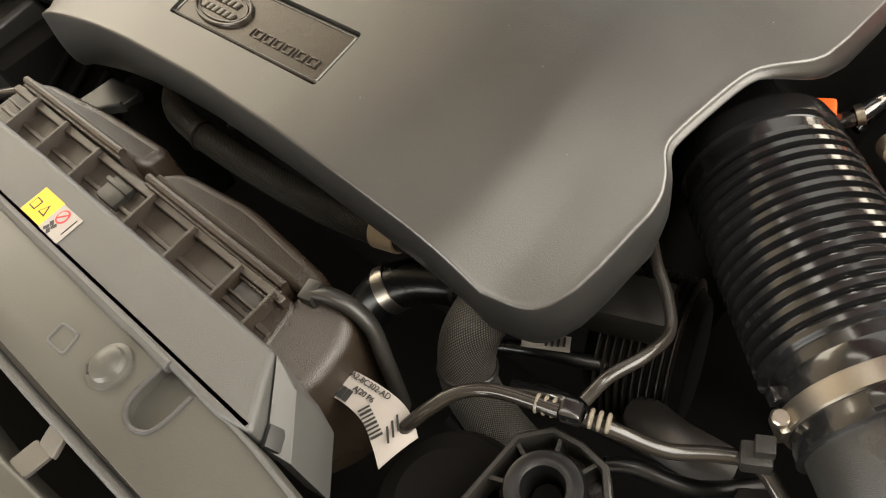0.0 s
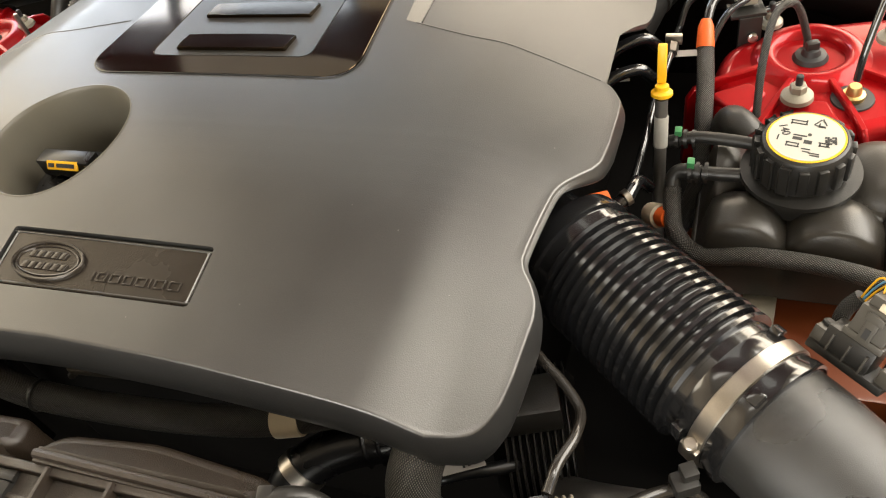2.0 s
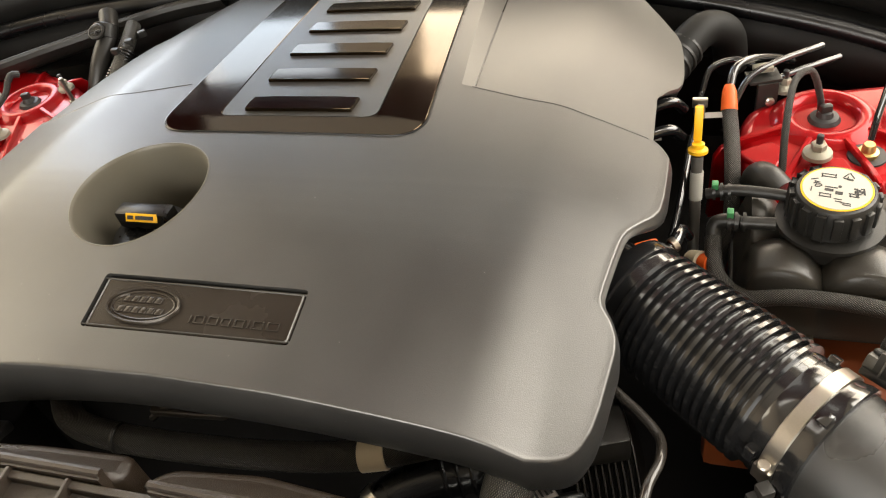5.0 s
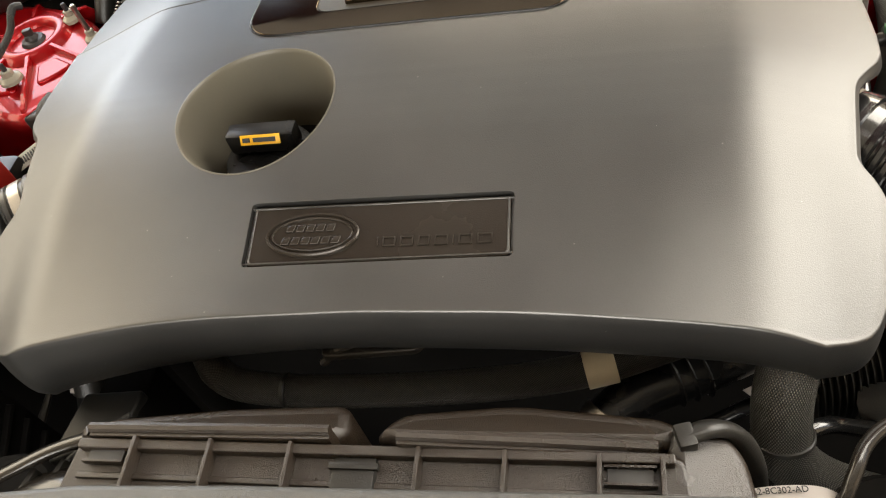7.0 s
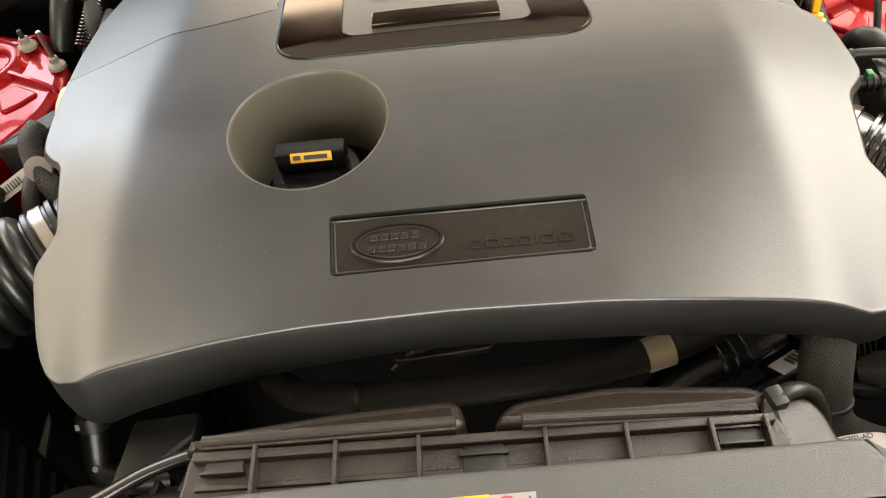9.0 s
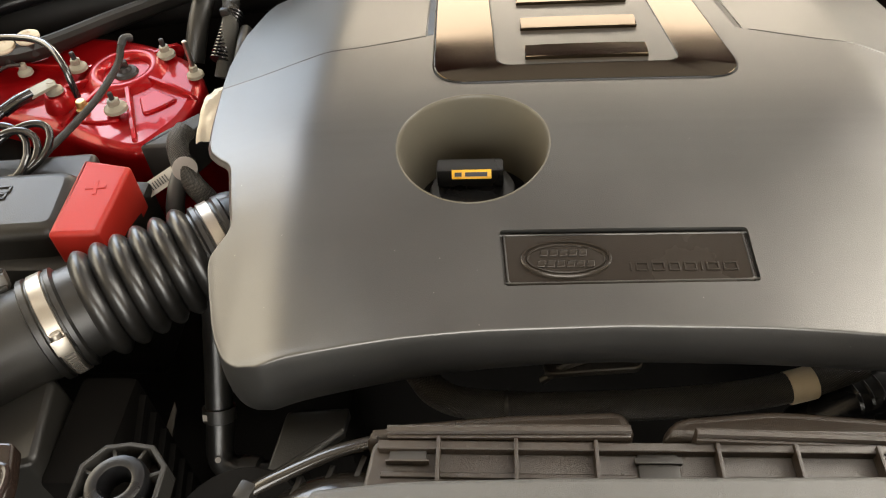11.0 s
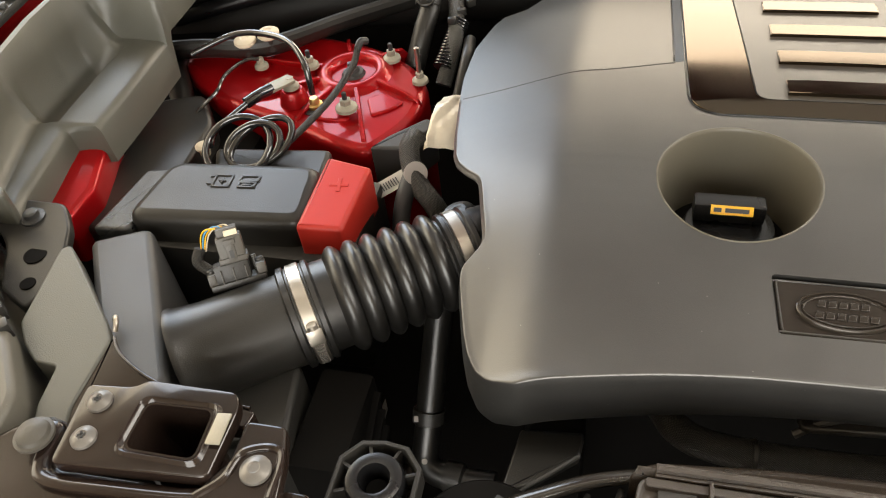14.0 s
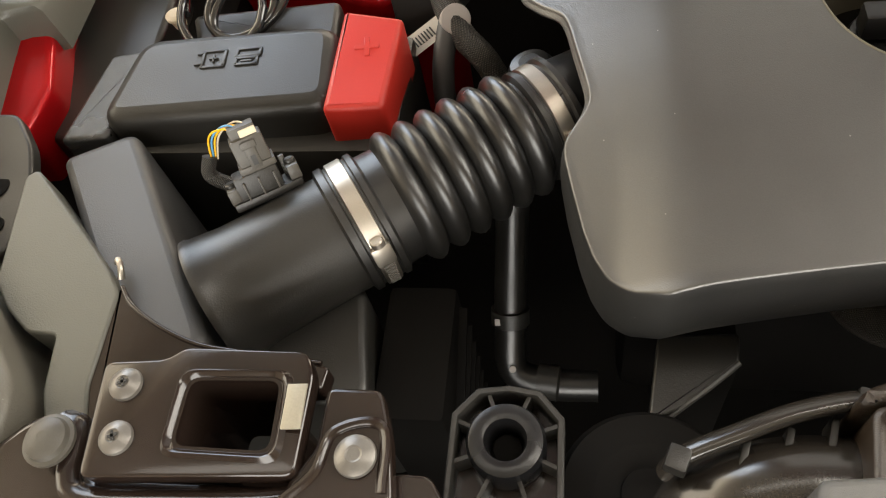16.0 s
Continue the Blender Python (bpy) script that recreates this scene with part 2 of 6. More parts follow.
def add_lathe(bm, origin, axis, profile, seg=32, closed=True, flat=0.0):
    """Turns a profile of (distance along the axis, radius) about the axis."""
    axis = Vector(axis).normalized()
    side = axis.orthogonal().normalized()
    up = axis.cross(side)
    rings = []
    for d, r in profile:
        c = Vector(origin) + axis * d
        rings.append([bm.verts.new(c + (side * math.cos(a) + up * math.sin(a)) * r) for a in (2 * math.pi * i / seg for i in range(seg))])
    for a, b in zip(rings, rings[1:]):
        for i in range(seg):
            bm.faces.new((a[i], a[(i + 1) % seg], b[(i + 1) % seg], b[i]))
    if closed:
        bm.faces.new(rings[0][::-1])
        bm.faces.new(rings[-1])
    return bm


def lathe(origin, axis, profile, seg=32, closed=True):
    return add_lathe(bmesh.new(), origin, axis, profile, seg, closed)


def smooth_line(points, per=8):
    """A line that glides through the points (Catmull-Rom)."""
    p = [Vector(q) for q in points]
    p = [p[0] * 2 - p[1], *p, p[-1] * 2 - p[-2]]
    out = []
    for i in range(1, len(p) - 2):
        a, b, c, d = p[i - 1:i + 3]
        for j in range(per):
            t = j / per
            out.append(0.5 * (2 * b + (c - a) * t + (2 * a - 5 * b + 4 * c - d) * t * t + (3 * b - a - 3 * c + d) * t ** 3))
    out.append(p[-2])
    return out


def add_tube(bm, points, r, seg=14, per=8, squash=1.0, radius=None):
    """A round hose through the points, with its length and girth as texture coordinates."""
    line = smooth_line(points, per)
    uv = bm.loops.layers.uv.verify()
    rings, run, up = [], [0.0], None
    for i, c in enumerate(line):
        ax = (line[min(i + 1, len(line) - 1)] - line[max(i - 1, 0)]).normalized()
        up = (up - ax * up.dot(ax)).normalized() if up else ax.orthogonal().normalized()
        side = ax.cross(up)
        rr = r * (radius(i / (len(line) - 1)) if radius else 1.0)
        rings.append([bm.verts.new(c + (side * math.cos(2 * math.pi * k / seg) * squash + up * math.sin(2 * math.pi * k / seg)) * rr) for k in range(seg)])
        if i:
            run.append(run[-1] + (line[i] - line[i - 1]).length)
    for i in range(len(rings) - 1):
        for k in range(seg):
            f = bm.faces.new((rings[i][k], rings[i][(k + 1) % seg], rings[i + 1][(k + 1) % seg], rings[i + 1][k]))
            for lp, (a, b) in zip(f.loops, ((i, k), (i, k + 1), (i + 1, k + 1), (i + 1, k))):
                lp[uv].uv = (run[a], 2 * math.pi * r * b / seg)
    bm.faces.new(rings[0][::-1])
    bm.faces.new(rings[-1])
    return bm


def tube(points, r, seg=14, per=8, squash=1.0, radius=None):
    return add_tube(bmesh.new(), points, r, seg, per, squash, radius)


def letters(text, size, m, mat, parent, name="lettering", depth=0.0002, label=""):
    cu = bpy.data.curves.new(name, "FONT")
    cu.body, cu.size, cu.extrude, cu.align_x, cu.align_y = text, size, depth, "CENTER", "CENTER"
    tmp = bpy.data.objects.new(name, cu)
    scene.collection.objects.link(tmp)
    me = bpy.data.meshes.new_from_object(tmp.evaluated_get(bpy.context.evaluated_depsgraph_get()))
    bpy.data.objects.remove(tmp)
    me.materials.clear()
    me.materials.append(mat)
    me.transform(m)
    ob = new(name, me)
    ob.parent = parent
    ob.matrix_parent_inverse = Matrix.Translation(-ORIGIN.get(parent, Vector((0, 0, 0))))
    return tagged(ob, label)


def cut(ob, bms):
    """Carves closed shapes out of a mesh for good."""
    me = ob.data
    tools = []
    for bm in bms:
        bmesh.ops.recalc_face_normals(bm, faces=bm.faces)
        tm = bpy.data.meshes.new("tool")
        bm.to_mesh(tm)
        bm.free()
        t = bpy.data.objects.new("tool", tm)
        scene.collection.objects.link(t)
        md = ob.modifiers.new("carve", "BOOLEAN")
        md.object, md.operation, md.solver = t, "DIFFERENCE", "EXACT"
        tools.append(t)
    bpy.context.view_layer.update()
    done = bpy.data.meshes.new_from_object(ob.evaluated_get(bpy.context.evaluated_depsgraph_get()))
    ob.modifiers.clear()
    ob.data = done
    for t in tools:
        bpy.data.objects.remove(t)
    done.shade_smooth()
    done.set_sharp_from_angle(angle=radians(28))
    return ob


def lerp_table(table, v):
    """A value between the rows (at, value) of a table, eased through them."""
    xs, ys = [p[0] for p in table], [p[1] for p in table]
    return float(np.interp(v, xs, ys))


# ---- the unseen room round the car, with openings for the lamps ----
def wall_with_openings(name, axis, at, span, height, openings, label, thick=0.2):
    """A wall across x or y of blocks that leave openings (from, to, sill, head) side by side, in order along it."""
    bm = bmesh.new()
    blocks, last = [], span[0]
    for a, b, z0, z1 in openings:
        blocks += [(last, a, 0, height), (a, b, 0, z0), (a, b, z1, height)]
        last = b
    blocks.append((last, span[1], 0, height))
    for a, b, z0, z1 in blocks:
        if b - a > 1e-3 and z1 - z0 > 1e-3:
            c, d, z = (a + b) / 2, b - a, (z0 + z1) / 2
            add_box(bm, (c, at, z) if axis == "x" else (at, c, z), (d, thick, z1 - z0) if axis == "x" else (thick, d, z1 - z0))
    return solo(name, bm, WALL, label, "wall", kind="structure")


solo("floor", box((0, 0.2, -0.05), (6.8, 8.4, 0.1), 0), FLOORM, "grey concrete garage floor", "floor", kind="structure")
solo("ceiling", box((0, 0.2, 4.85), (6.8, 8.4, 0.1), 0), CEIL, "plain pale garage ceiling", "ceiling", kind="structure")
wall_with_openings("wall_east", "y", 3.3, (-3.8, 4.2), 4.8, [(-0.7, 4.0, 1.6, 4.6)], "plain beige plastered garage wall")
wall_with_openings("wall_west", "y", -3.3, (-3.8, 4.2), 4.8, [(-0.7, 2.4, 1.45, 3.25), (2.65, 4.05, 0.5, 4.6)], "plain beige plastered garage wall")
wall_with_openings("wall_south", "x", -3.9, (-3.4, 3.4), 4.8, [(-1.7, 1.7, 0.25, 3.65)], "plain beige plastered garage wall")
wall_with_openings("wall_north", "x", 4.3, (-3.4, 3.4), 4.8, [(-3.0, -1.9, 0.6, 4.5), (-1.30, 2.95, 1.5, 3.4)], "plain beige plastered garage wall with openings for the lamps")

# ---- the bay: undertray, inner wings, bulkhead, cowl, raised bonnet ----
solo("undertray", box((-0.1, 0.15, 0.30), (1.7, 1.3, 0.60), 0.01), DEEP, "near-black undertray beneath the engine, shade in its colour", "undertray", kind="structure")
# Added out of view, to keep the front light off the engine's face.
solo("front_panel", box((0, -0.53, 0.525), (2.0, 0.06, 0.67), 0.02), DEEP, "unseen dark panel added to block light from the front", "body panel", kind="structure")
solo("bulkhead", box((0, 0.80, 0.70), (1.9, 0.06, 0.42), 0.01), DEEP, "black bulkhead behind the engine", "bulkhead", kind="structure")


# Near-black instead of body red: the wing's shade is in its colour.
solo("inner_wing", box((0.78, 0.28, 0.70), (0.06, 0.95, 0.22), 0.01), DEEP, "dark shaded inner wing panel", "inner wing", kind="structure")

# Bonnet out of view, inferred from reflections; its lining is pale to lighten them.
bonnet = thing("bonnet", (0, 0.78, 1.0), "open red bonnet with a pale lining underneath above the engine", "bonnet")
SLANT = radians(62)


def bonnet_slab(x, s, w, d, h):
    bm = box((0, 0, 0), (w, d, h), 0.006)
    bmesh.ops.bisect_plane(bm, geom=bm.verts[:] + bm.edges[:] + bm.faces[:], plane_co=(0, d / 2 - 0.32, 0), plane_no=(0, 1, 0))
    # Flared towards the hinge to place its dark reflection on the trim.
    for v in bm.verts:
        v.co.x *= 1.0 + max(0.0, 0.45 - s + v.co.y) * 0.62
    m = Matrix.Translation((0, 0.80, 1.06)) @ Matrix.Rotation(-SLANT, 4, "X") @ Matrix.Translation((x, -s, 0))
    bmesh.ops.transform(bm, matrix=m, verts=bm.verts)
    return bm


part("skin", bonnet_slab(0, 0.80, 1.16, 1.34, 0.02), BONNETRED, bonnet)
pad_part = bonnet_slab(0, 0.478, 0.80, 0.504, 0.012)
bmesh.ops.translate(pad_part, vec=(0, -0.012, -0.010), verts=pad_part.verts)
part("lining", pad_part, PAD, bonnet, "pale insulating lining")
for hx in (-0.50, 0.50):
    part("hinge_arm", tube([(hx, 0.79, 1.03), (hx, 0.80, 1.10), (hx, 0.765, 1.19)], 0.012, 10), BLACK, bonnet)
part("hinge_rail", box((0, 0.79, 1.03), (1.1, 0.03, 0.06), 0.004), BLACK, bonnet)

# the cowl that closes the bay at the rear
cowl = thing("cowl_panel", (0, 0.76, 0.9), "black plastic cowl with a rubber seal behind the engine", "cowl panel")
part("scuttle", tube([(-0.95, 0.60, 0.90), (-0.6, 0.70, 0.935), (0, 0.76, 0.945), (0.5, 0.72, 0.90), (0.85, 0.62, 0.80)], 0.028, 16, 10, 1.6), COWLBLACK, cowl)
part("seal", tube([(-0.95, 0.56, 0.875), (-0.6, 0.655, 0.915), (0, 0.70, 0.925), (0.5, 0.66, 0.865), (0.85, 0.57, 0.76)], 0.012, 12, 10), RUBBER, cowl, "black rubber bonnet seal")
part("apron", tube([(-0.95, 0.62, 0.83), (-0.6, 0.70, 0.86), (0, 0.75, 0.87), (0.5, 0.70, 0.82), (0.85, 0.61, 0.72)], 0.05, 14, 10, 1.0), COWLBLACK, cowl)
for cx, cy, cz in ((0.19, 0.685, 0.945), (-0.12, 0.695, 0.955)):
    part("push_pin", lathe((cx, cy, cz), (0, -0.6, 0.8), [(0, 0.006), (0.004, 0.006), (0.005, 0.004)], 14), CREAM, cowl, "cream plastic push pin")

# ---- engine cover ----
LEFT = ((-0.0765, 0.262), (-0.074, 0.277), (-0.07, 0.286), (-0.061, 0.297), (-0.048, 0.305), (-0.032, 0.311), (-0.006, 0.318), (0.017, 0.3235), (0.026, 0.3235), (0.034, 0.318), (0.043, 0.311), (0.051, 0.308), (0.06, 0.309), (0.088, 0.316), (0.112, 0.3215), (0.122, 0.3245), (0.13, 0.329), (0.141, 0.341), (0.156, 0.353), (0.171, 0.359), (0.211, 0.367), (0.282, 0.378), (0.348, 0.387), (0.431, 0.393), (0.5, 0.385), (0.56, 0.36), (0.62, 0.31), (0.66, 0.22))
RIGHT = ((-0.0765, 0.275), (-0.0705, 0.294), (-0.0655, 0.303), (-0.057, 0.309), (-0.043, 0.315), (-0.0245, 0.319), (-0.003, 0.322), (0.018, 0.325), (0.029, 0.3245), (0.04, 0.32), (0.049, 0.313), (0.056, 0.311), (0.065, 0.312), (0.085, 0.315), (0.104, 0.318), (0.117, 0.3205), (0.125, 0.3235), (0.132, 0.328), (0.141, 0.335), (0.15, 0.342), (0.16, 0.3465), (0.18, 0.3485), (0.22, 0.3495), (0.236, 0.349), (0.246, 0.3435), (0.2525, 0.3385), (0.258, 0.331), (0.295, 0.33), (0.332, 0.3295), (0.345, 0.33), (0.354, 0.334), (0.366, 0.34), (0.378, 0.349), (0.39, 0.3515), (0.41, 0.352), (0.45, 0.35), (0.486, 0.346), (0.504, 0.341), (0.545, 0.322), (0.594, 0.297), (0.63, 0.26), (0.66, 0.2))
FRONT = ((-0.262, -0.0775), (-0.24, -0.0745), (-0.2, -0.071), (-0.16, -0.0675), (-0.1, -0.064), (0, -0.061), (0.1, -0.0628), (0.16, -0.0648), (0.22, -0.066), (0.275, -0.068))
RIDGE = ((-0.08, 0.999), (-0.03, 1.004), (0.0, 1.007), (0.05, 1.014), (0.11, 1.022), (0.17, 1.021), (0.25, 1.013), (0.35, 1.003), (0.45, 0.992), (0.60, 0.972), (0.66, 0.963))
# how much of the skirt's full height hangs down along either side
HANG_R = ((-0.1, 1.0), (0.015, 0.95), (0.03, 0.6), (0.045, 0.16), (0.125, 0.14), (0.15, 0.3), (0.18, 0.5), (0.24, 0.5), (0.258, 0.16), (0.34, 0.14), (0.37, 0.3), (0.66, 0.3))
HANG_L = ((-0.1, 1.0), (0.0, 0.95), (0.02, 0.7), (0.035, 0.2), (0.045, 0.14), (0.66, 0.14))


def cover_z(x, y):
    """The height of the cover's skin: a shallow crown, with flanks that fall away past a soft crease."""
    z = sum(lerp_table(RIDGE, y + d) for d in (-0.03, -0.015, 0, 0.015, 0.03)) / 5
    a = abs(x + 0.004)
    z -= 0.055 * a * a
    over = a - 0.252
    z -= 0.30 * max(0.0, over + 0.014) ** 2 / 0.056 if over < 0.014 else 0.30 * over
    z -= 0.023 * min(1.0, max(0.0, (a - 0.08) / 0.21)) ** 2 * min(1.0, max(0.0, (0.07 - y) / 0.14)) ** 1.5
    return z


def deeper(p):
    """The skirt hangs lower at the battery-side front corner than at the other, and shrinks to a thin lip in the cut-outs."""
    front = min(1.0, max(0.0, (0.12 - p.y) / 0.12))
    d = 1.0 + front * (0.34 * min(1.0, max(0.0, (-p.x - 0.05) / 0.2)) - 0.14 * min(1.0, max(0.0, (p.x - 0.1) / 0.2)))
    return d * lerp_table(HANG_R if p.x > 0 else HANG_L, p.y)


def cover_shell():
    bm = bmesh.new()
    ys = list(np.concatenate([np.linspace(-0.0765, -0.05, 12), np.linspace(-0.047, 0.42, 156), np.linspace(0.43, 0.66, 32)]))
    nx = 84
    us = [math.sin(math.pi / 2 * t) * 0.35 + t * 0.65 for t in np.linspace(-1, 1, nx + 1)]
    rows = []
    for y0 in ys:
        xl = -sum(lerp_table(LEFT, y0 + d) for d in (-0.002, 0, 0.002)) / 3
        xr = sum(lerp_table(RIGHT, y0 + d) for d in (-0.002, 0, 0.002)) / 3
        fade = max(0.0, 1 - (y0 + 0.0765) / 0.16)
        row = []
        for u in us:
            x = xl + (xr - xl) * (u + 1) / 2
            y = y0 + fade * fade * (lerp_table(FRONT, x) + 0.0765)
            row.append(bm.verts.new((x, y, cover_z(x, y))))
        rows.append(row)
    for r0, r1 in zip(rows, rows[1:]):
        for i in range(nx):
            bm.faces.new((r0[i], r0[i + 1], r1[i + 1], r1[i]))
    rim = rows[0][:] + [r[-1] for r in rows[1:]] + rows[-1][-2::-1] + [r[0] for r in rows[-2:0:-1]]
    k = len(rim)
    out = []
    for i in range(k):
        e = rim[(i + 2) % k].co - rim[i - 2].co
        out.append(Vector((e.y, -e.x, 0)).normalized())
    prev = rim
    for push, drop, hang in ((0.0007, 0.0001, 0), (0.0014, 0.0005, 0), (0.0019, 0.0011, 0), (0.0022, 0.0019, 0), (0.0028, 0.0022, 0.12), (0.0040, 0.0022, 0.30), (0.0047, 0.0022, 0.50), (0.0045, 0.0022, 0.68), (0.0030, 0.0022, 0.84), (0.0, 0.0022, 0.95), (-0.004, 0.0022, 1.0)):
        ring = [bm.verts.new(v.co + o * push + Vector((0, 0, -drop - hang * 0.048 * deeper(v.co)))) for v, o in zip(rim, out)]
        for i in range(k):
            bm.faces.new((prev[i], ring[i], ring[(i + 1) % k], prev[(i + 1) % k]))
        prev = ring
    bm.faces.new(prev[::-1])
    return bm


SEAM_R = ((0.161, 0.302), (0.20, 0.287), (0.232, 0.2765), (0.269, 0.2695), (0.293, 0.265), (0.332, 0.257), (0.42, 0.24))
SEAM_L = ((0.161, 0.308), (0.20, 0.297), (0.237, 0.2885), (0.283, 0.286), (0.337, 0.283), (0.383, 0.284), (0.45, 0.284))


def seam_line(side):
    return [Vector((p[0], p[1])) for p in smooth_line([(x, y, 0.0) for x, y in (SEAM_R if side > 0 else SEAM_L)], 5)]


def rear_step(side):
    """What is taken off the skin behind the seam, deepest beside the bright frame, where a sloping face leads down."""
    bm = bmesh.new()
    s, n = side, 12
    front = seam_line(s)
    back = Vector((0.124, 0.74)) if s > 0 else Vector((0.172, 0.74))
    lean = (front[0] - front[1]).normalized() * 0.066
    vs, tp = [], []
    for i, a in enumerate(front):
        b = back.lerp(Vector((0.47, 0.74)), i / (len(front) - 1))
        d = 0.0070 - 0.0037 * min(1.0, (a.x - 0.161) / 0.10)
        o = lean if i == 0 else Vector((0, 0))
        low = [(a.lerp(b, t / n), cover_z(s * a.lerp(b, t / n).x, a.lerp(b, t / n).y) - d - 0.030 * (b.y - a.y) * t / n) for t in range(n + 1)]
        vs.append([bm.verts.new((s * p.x, p.y, z)) for p, z in low])
        tp.append([bm.verts.new((s * (p.x + o.x), p.y + o.y, z + 0.035)) for p, z in low])
    m = len(vs) - 1
    for i in range(m):
        for j in range(n):
            bm.faces.new((vs[i][j], vs[i + 1][j], vs[i + 1][j + 1], vs[i][j + 1]))
            bm.faces.new((tp[i][j], tp[i][j + 1], tp[i + 1][j + 1], tp[i + 1][j]))
        bm.faces.new((vs[i][0], tp[i][0], tp[i + 1][0], vs[i + 1][0]))
        bm.faces.new((vs[i][n], vs[i + 1][n], tp[i + 1][n], tp[i][n]))
    for j in range(n):
        bm.faces.new((vs[0][j], vs[0][j + 1], tp[0][j + 1], tp[0][j]))
        bm.faces.new((vs[m][j], tp[m][j], tp[m][j + 1], vs[m][j + 1]))
    return bm


def seam_bead(side):
    """The fine rounded edge of the skin along the seam, out to the flank."""
    end = 0.3312 if side > 0 else 0.3776
    pts = [p for p in seam_line(side) if p.x < end - 0.002]
    pts.append(pts[-1] + (pts[-1] - pts[-2]).normalized() * (end - pts[-1].x))
    return tube([(side * p.x, p.y, cover_z(side * p.x, p.y) - 0.0014) for p in pts], 0.0019, 16, 1)


PLATE = [(-0.0845, -0.0285), (0.0995, -0.0260), (0.0985, 0.0230), (-0.0875, 0.0230)]
HOLE = (-0.1090, 0.1185)
engine_cover = thing("engine_cover", (0, 0.25, 0.94), "large satin dark-grey moulded plastic engine cover", "engine cover")
shell = part("shell", cover_shell(), COVER, engine_cover)


def ellipse(cx, cy, rx, ry, n=64):
    return [(cx + rx * math.cos(2 * math.pi * i / n), cy + ry * math.sin(2 * math.pi * i / n)) for i in range(n)]


def flared_well(cx, cy, rings, n=72):
    bm = bmesh.new()
    loops = [[bm.verts.new((x, y, z)) for x, y in ellipse(cx, cy + dy, rx, ry, n)] for z, rx, ry, dy in rings]
    for a, b in zip(loops, loops[1:]):
        for i in range(n):
            bm.faces.new((a[i], a[(i + 1) % n], b[(i + 1) % n], b[i]))
    bm.faces.new(loops[0])
    bm.faces.new(loops[-1][::-1])
    return bm


hz = cover_z(*HOLE)
hole_tool = flared_well(HOLE[0], HOLE[1], [(1.1, 0.0645, 0.0680, 0), (0.85, 0.0645, 0.0680, 0)])
plate_tool = prism(rounded(PLATE, 0.004, 4), 1.0020, 1.05, 0, (0, 0.11))
cut(shell, [hole_tool, plate_tool, rear_step(1), rear_step(-1)])

for sd in (1, -1):
    part("seam_edge", seam_bead(sd), COVER, engine_cover, "", 60)
    g0, g1 = seam_line(sd)[0], Vector((0.124, 0.74) if sd > 0 else (0.172, 0.74))
    run_back = [g0.lerp(g1, 0.005 + 0.06 * k) for k in range(12)]
    part("step_groove", tube([(sd * p.x, p.y, cover_z(sd * p.x, p.y) - 0.0068 - 0.030 * (p.y - g0.y)) for p in run_back], 0.0009, 8, 1), RUBBER, engine_cover, "dark groove along the step")

# the well down to the oil filler
def funnel(cx, cy, n=72):
    """The wall of the well: a rolled lip that follows the skin, then a funnel that narrows downwards."""
    bm = bmesh.new()
    rings = []
    for q, d in ((1.022, -0.0012), (1.016, 0.0004), (1.004, 0.0006), (0.990, -0.0004), (0.978, -0.0030), (0.968, -0.0080), (0.945, -0.022), (0.905, -0.045), (0.860, -0.075), (0.835, -0.11)):
        ring = []
        for x, y in ellipse(cx, cy, 0.0645 * q, 0.0680 * q, n):
            flat = min(1.0, max(0.0, -d / 0.03))
            ring.append(bm.verts.new((x, y + 0.003 * flat, cover_z(x, y) * (1 - flat) + 1.0195 * flat + d)))
        rings.append(ring)
    for a, b in zip(rings, rings[1:]):
        for i in range(n):
            bm.faces.new((a[i], b[i], b[(i + 1) % n], a[(i + 1) % n]))
    bm.faces.new(rings[-1])
    return bm


well = funnel(*HOLE)
part("filler_well", well, WELLM, engine_cover, "recessed plastic well round the oil filler", 60)
oil_cap = thing("oil_filler_cap", (HOLE[0], HOLE[1], 0.94), "black oil filler cap with a yellow printed label", "oil cap")
part("body", lathe((-0.110, 0.106, 0.923), (0, 0, 1), [(0, 0.038), (0.050, 0.038), (0.055, 0.036), (0.056, 0.030)], 40), RUBBER, oil_cap)
part("grip", box((-0.112, 0.1135, 0.9895), (0.058, 0.017, 0.019), 0.003), RUBBER, oil_cap)
part("label", box((-0.1105, 0.1045, 0.9955), (0.034, 0.0015, 0.0080), 0.0005, tilt=(-35, 0)), YELLOW, oil_cap, "yellow label on the grip")
part("rim_print", box((-0.110, 0.0765, 0.9796), (0.034, 0.0035, 0.0006), 0), YELLOW, oil_cap, "yellow printing on the rim")
for i, w in enumerate((0.006, 0.019)):
    part("print_bar", box((-0.122 + i * 0.0155, 0.1035, 0.9963), (w, 0.0008, 0.0035), 0, tilt=(-35, 0)), INK, oil_cap)

# the name plate
plate_poly = rounded([(-0.0825, -0.0264), (0.0973, -0.0240), (0.0963, 0.0210), (-0.0855, 0.0210)], 0.0035, 4)
name_plate = part("name_plate", prism(plate_poly, 0.994, 1.0046, 0.0009, (0, 0.11)), PLATEM, engine_cover, "recessed dark name plate with a blank oval badge")


def plate_z(y):
    return 1.0046 + 0.11 * (y + 0.0025)


def plate_border():
    """A fine raised line that runs round the plate just inside its edge."""
    poly = rounded([(-0.0810, -0.0249), (0.0958, -0.0225), (0.0948, 0.0195), (-0.0840, 0.0195)], 0.0035, 4)
    pts = [(x, y, plate_z(y) + 0.0002) for x, y in poly]
    return tube(pts + pts[:1], 0.0007, 6, 2)


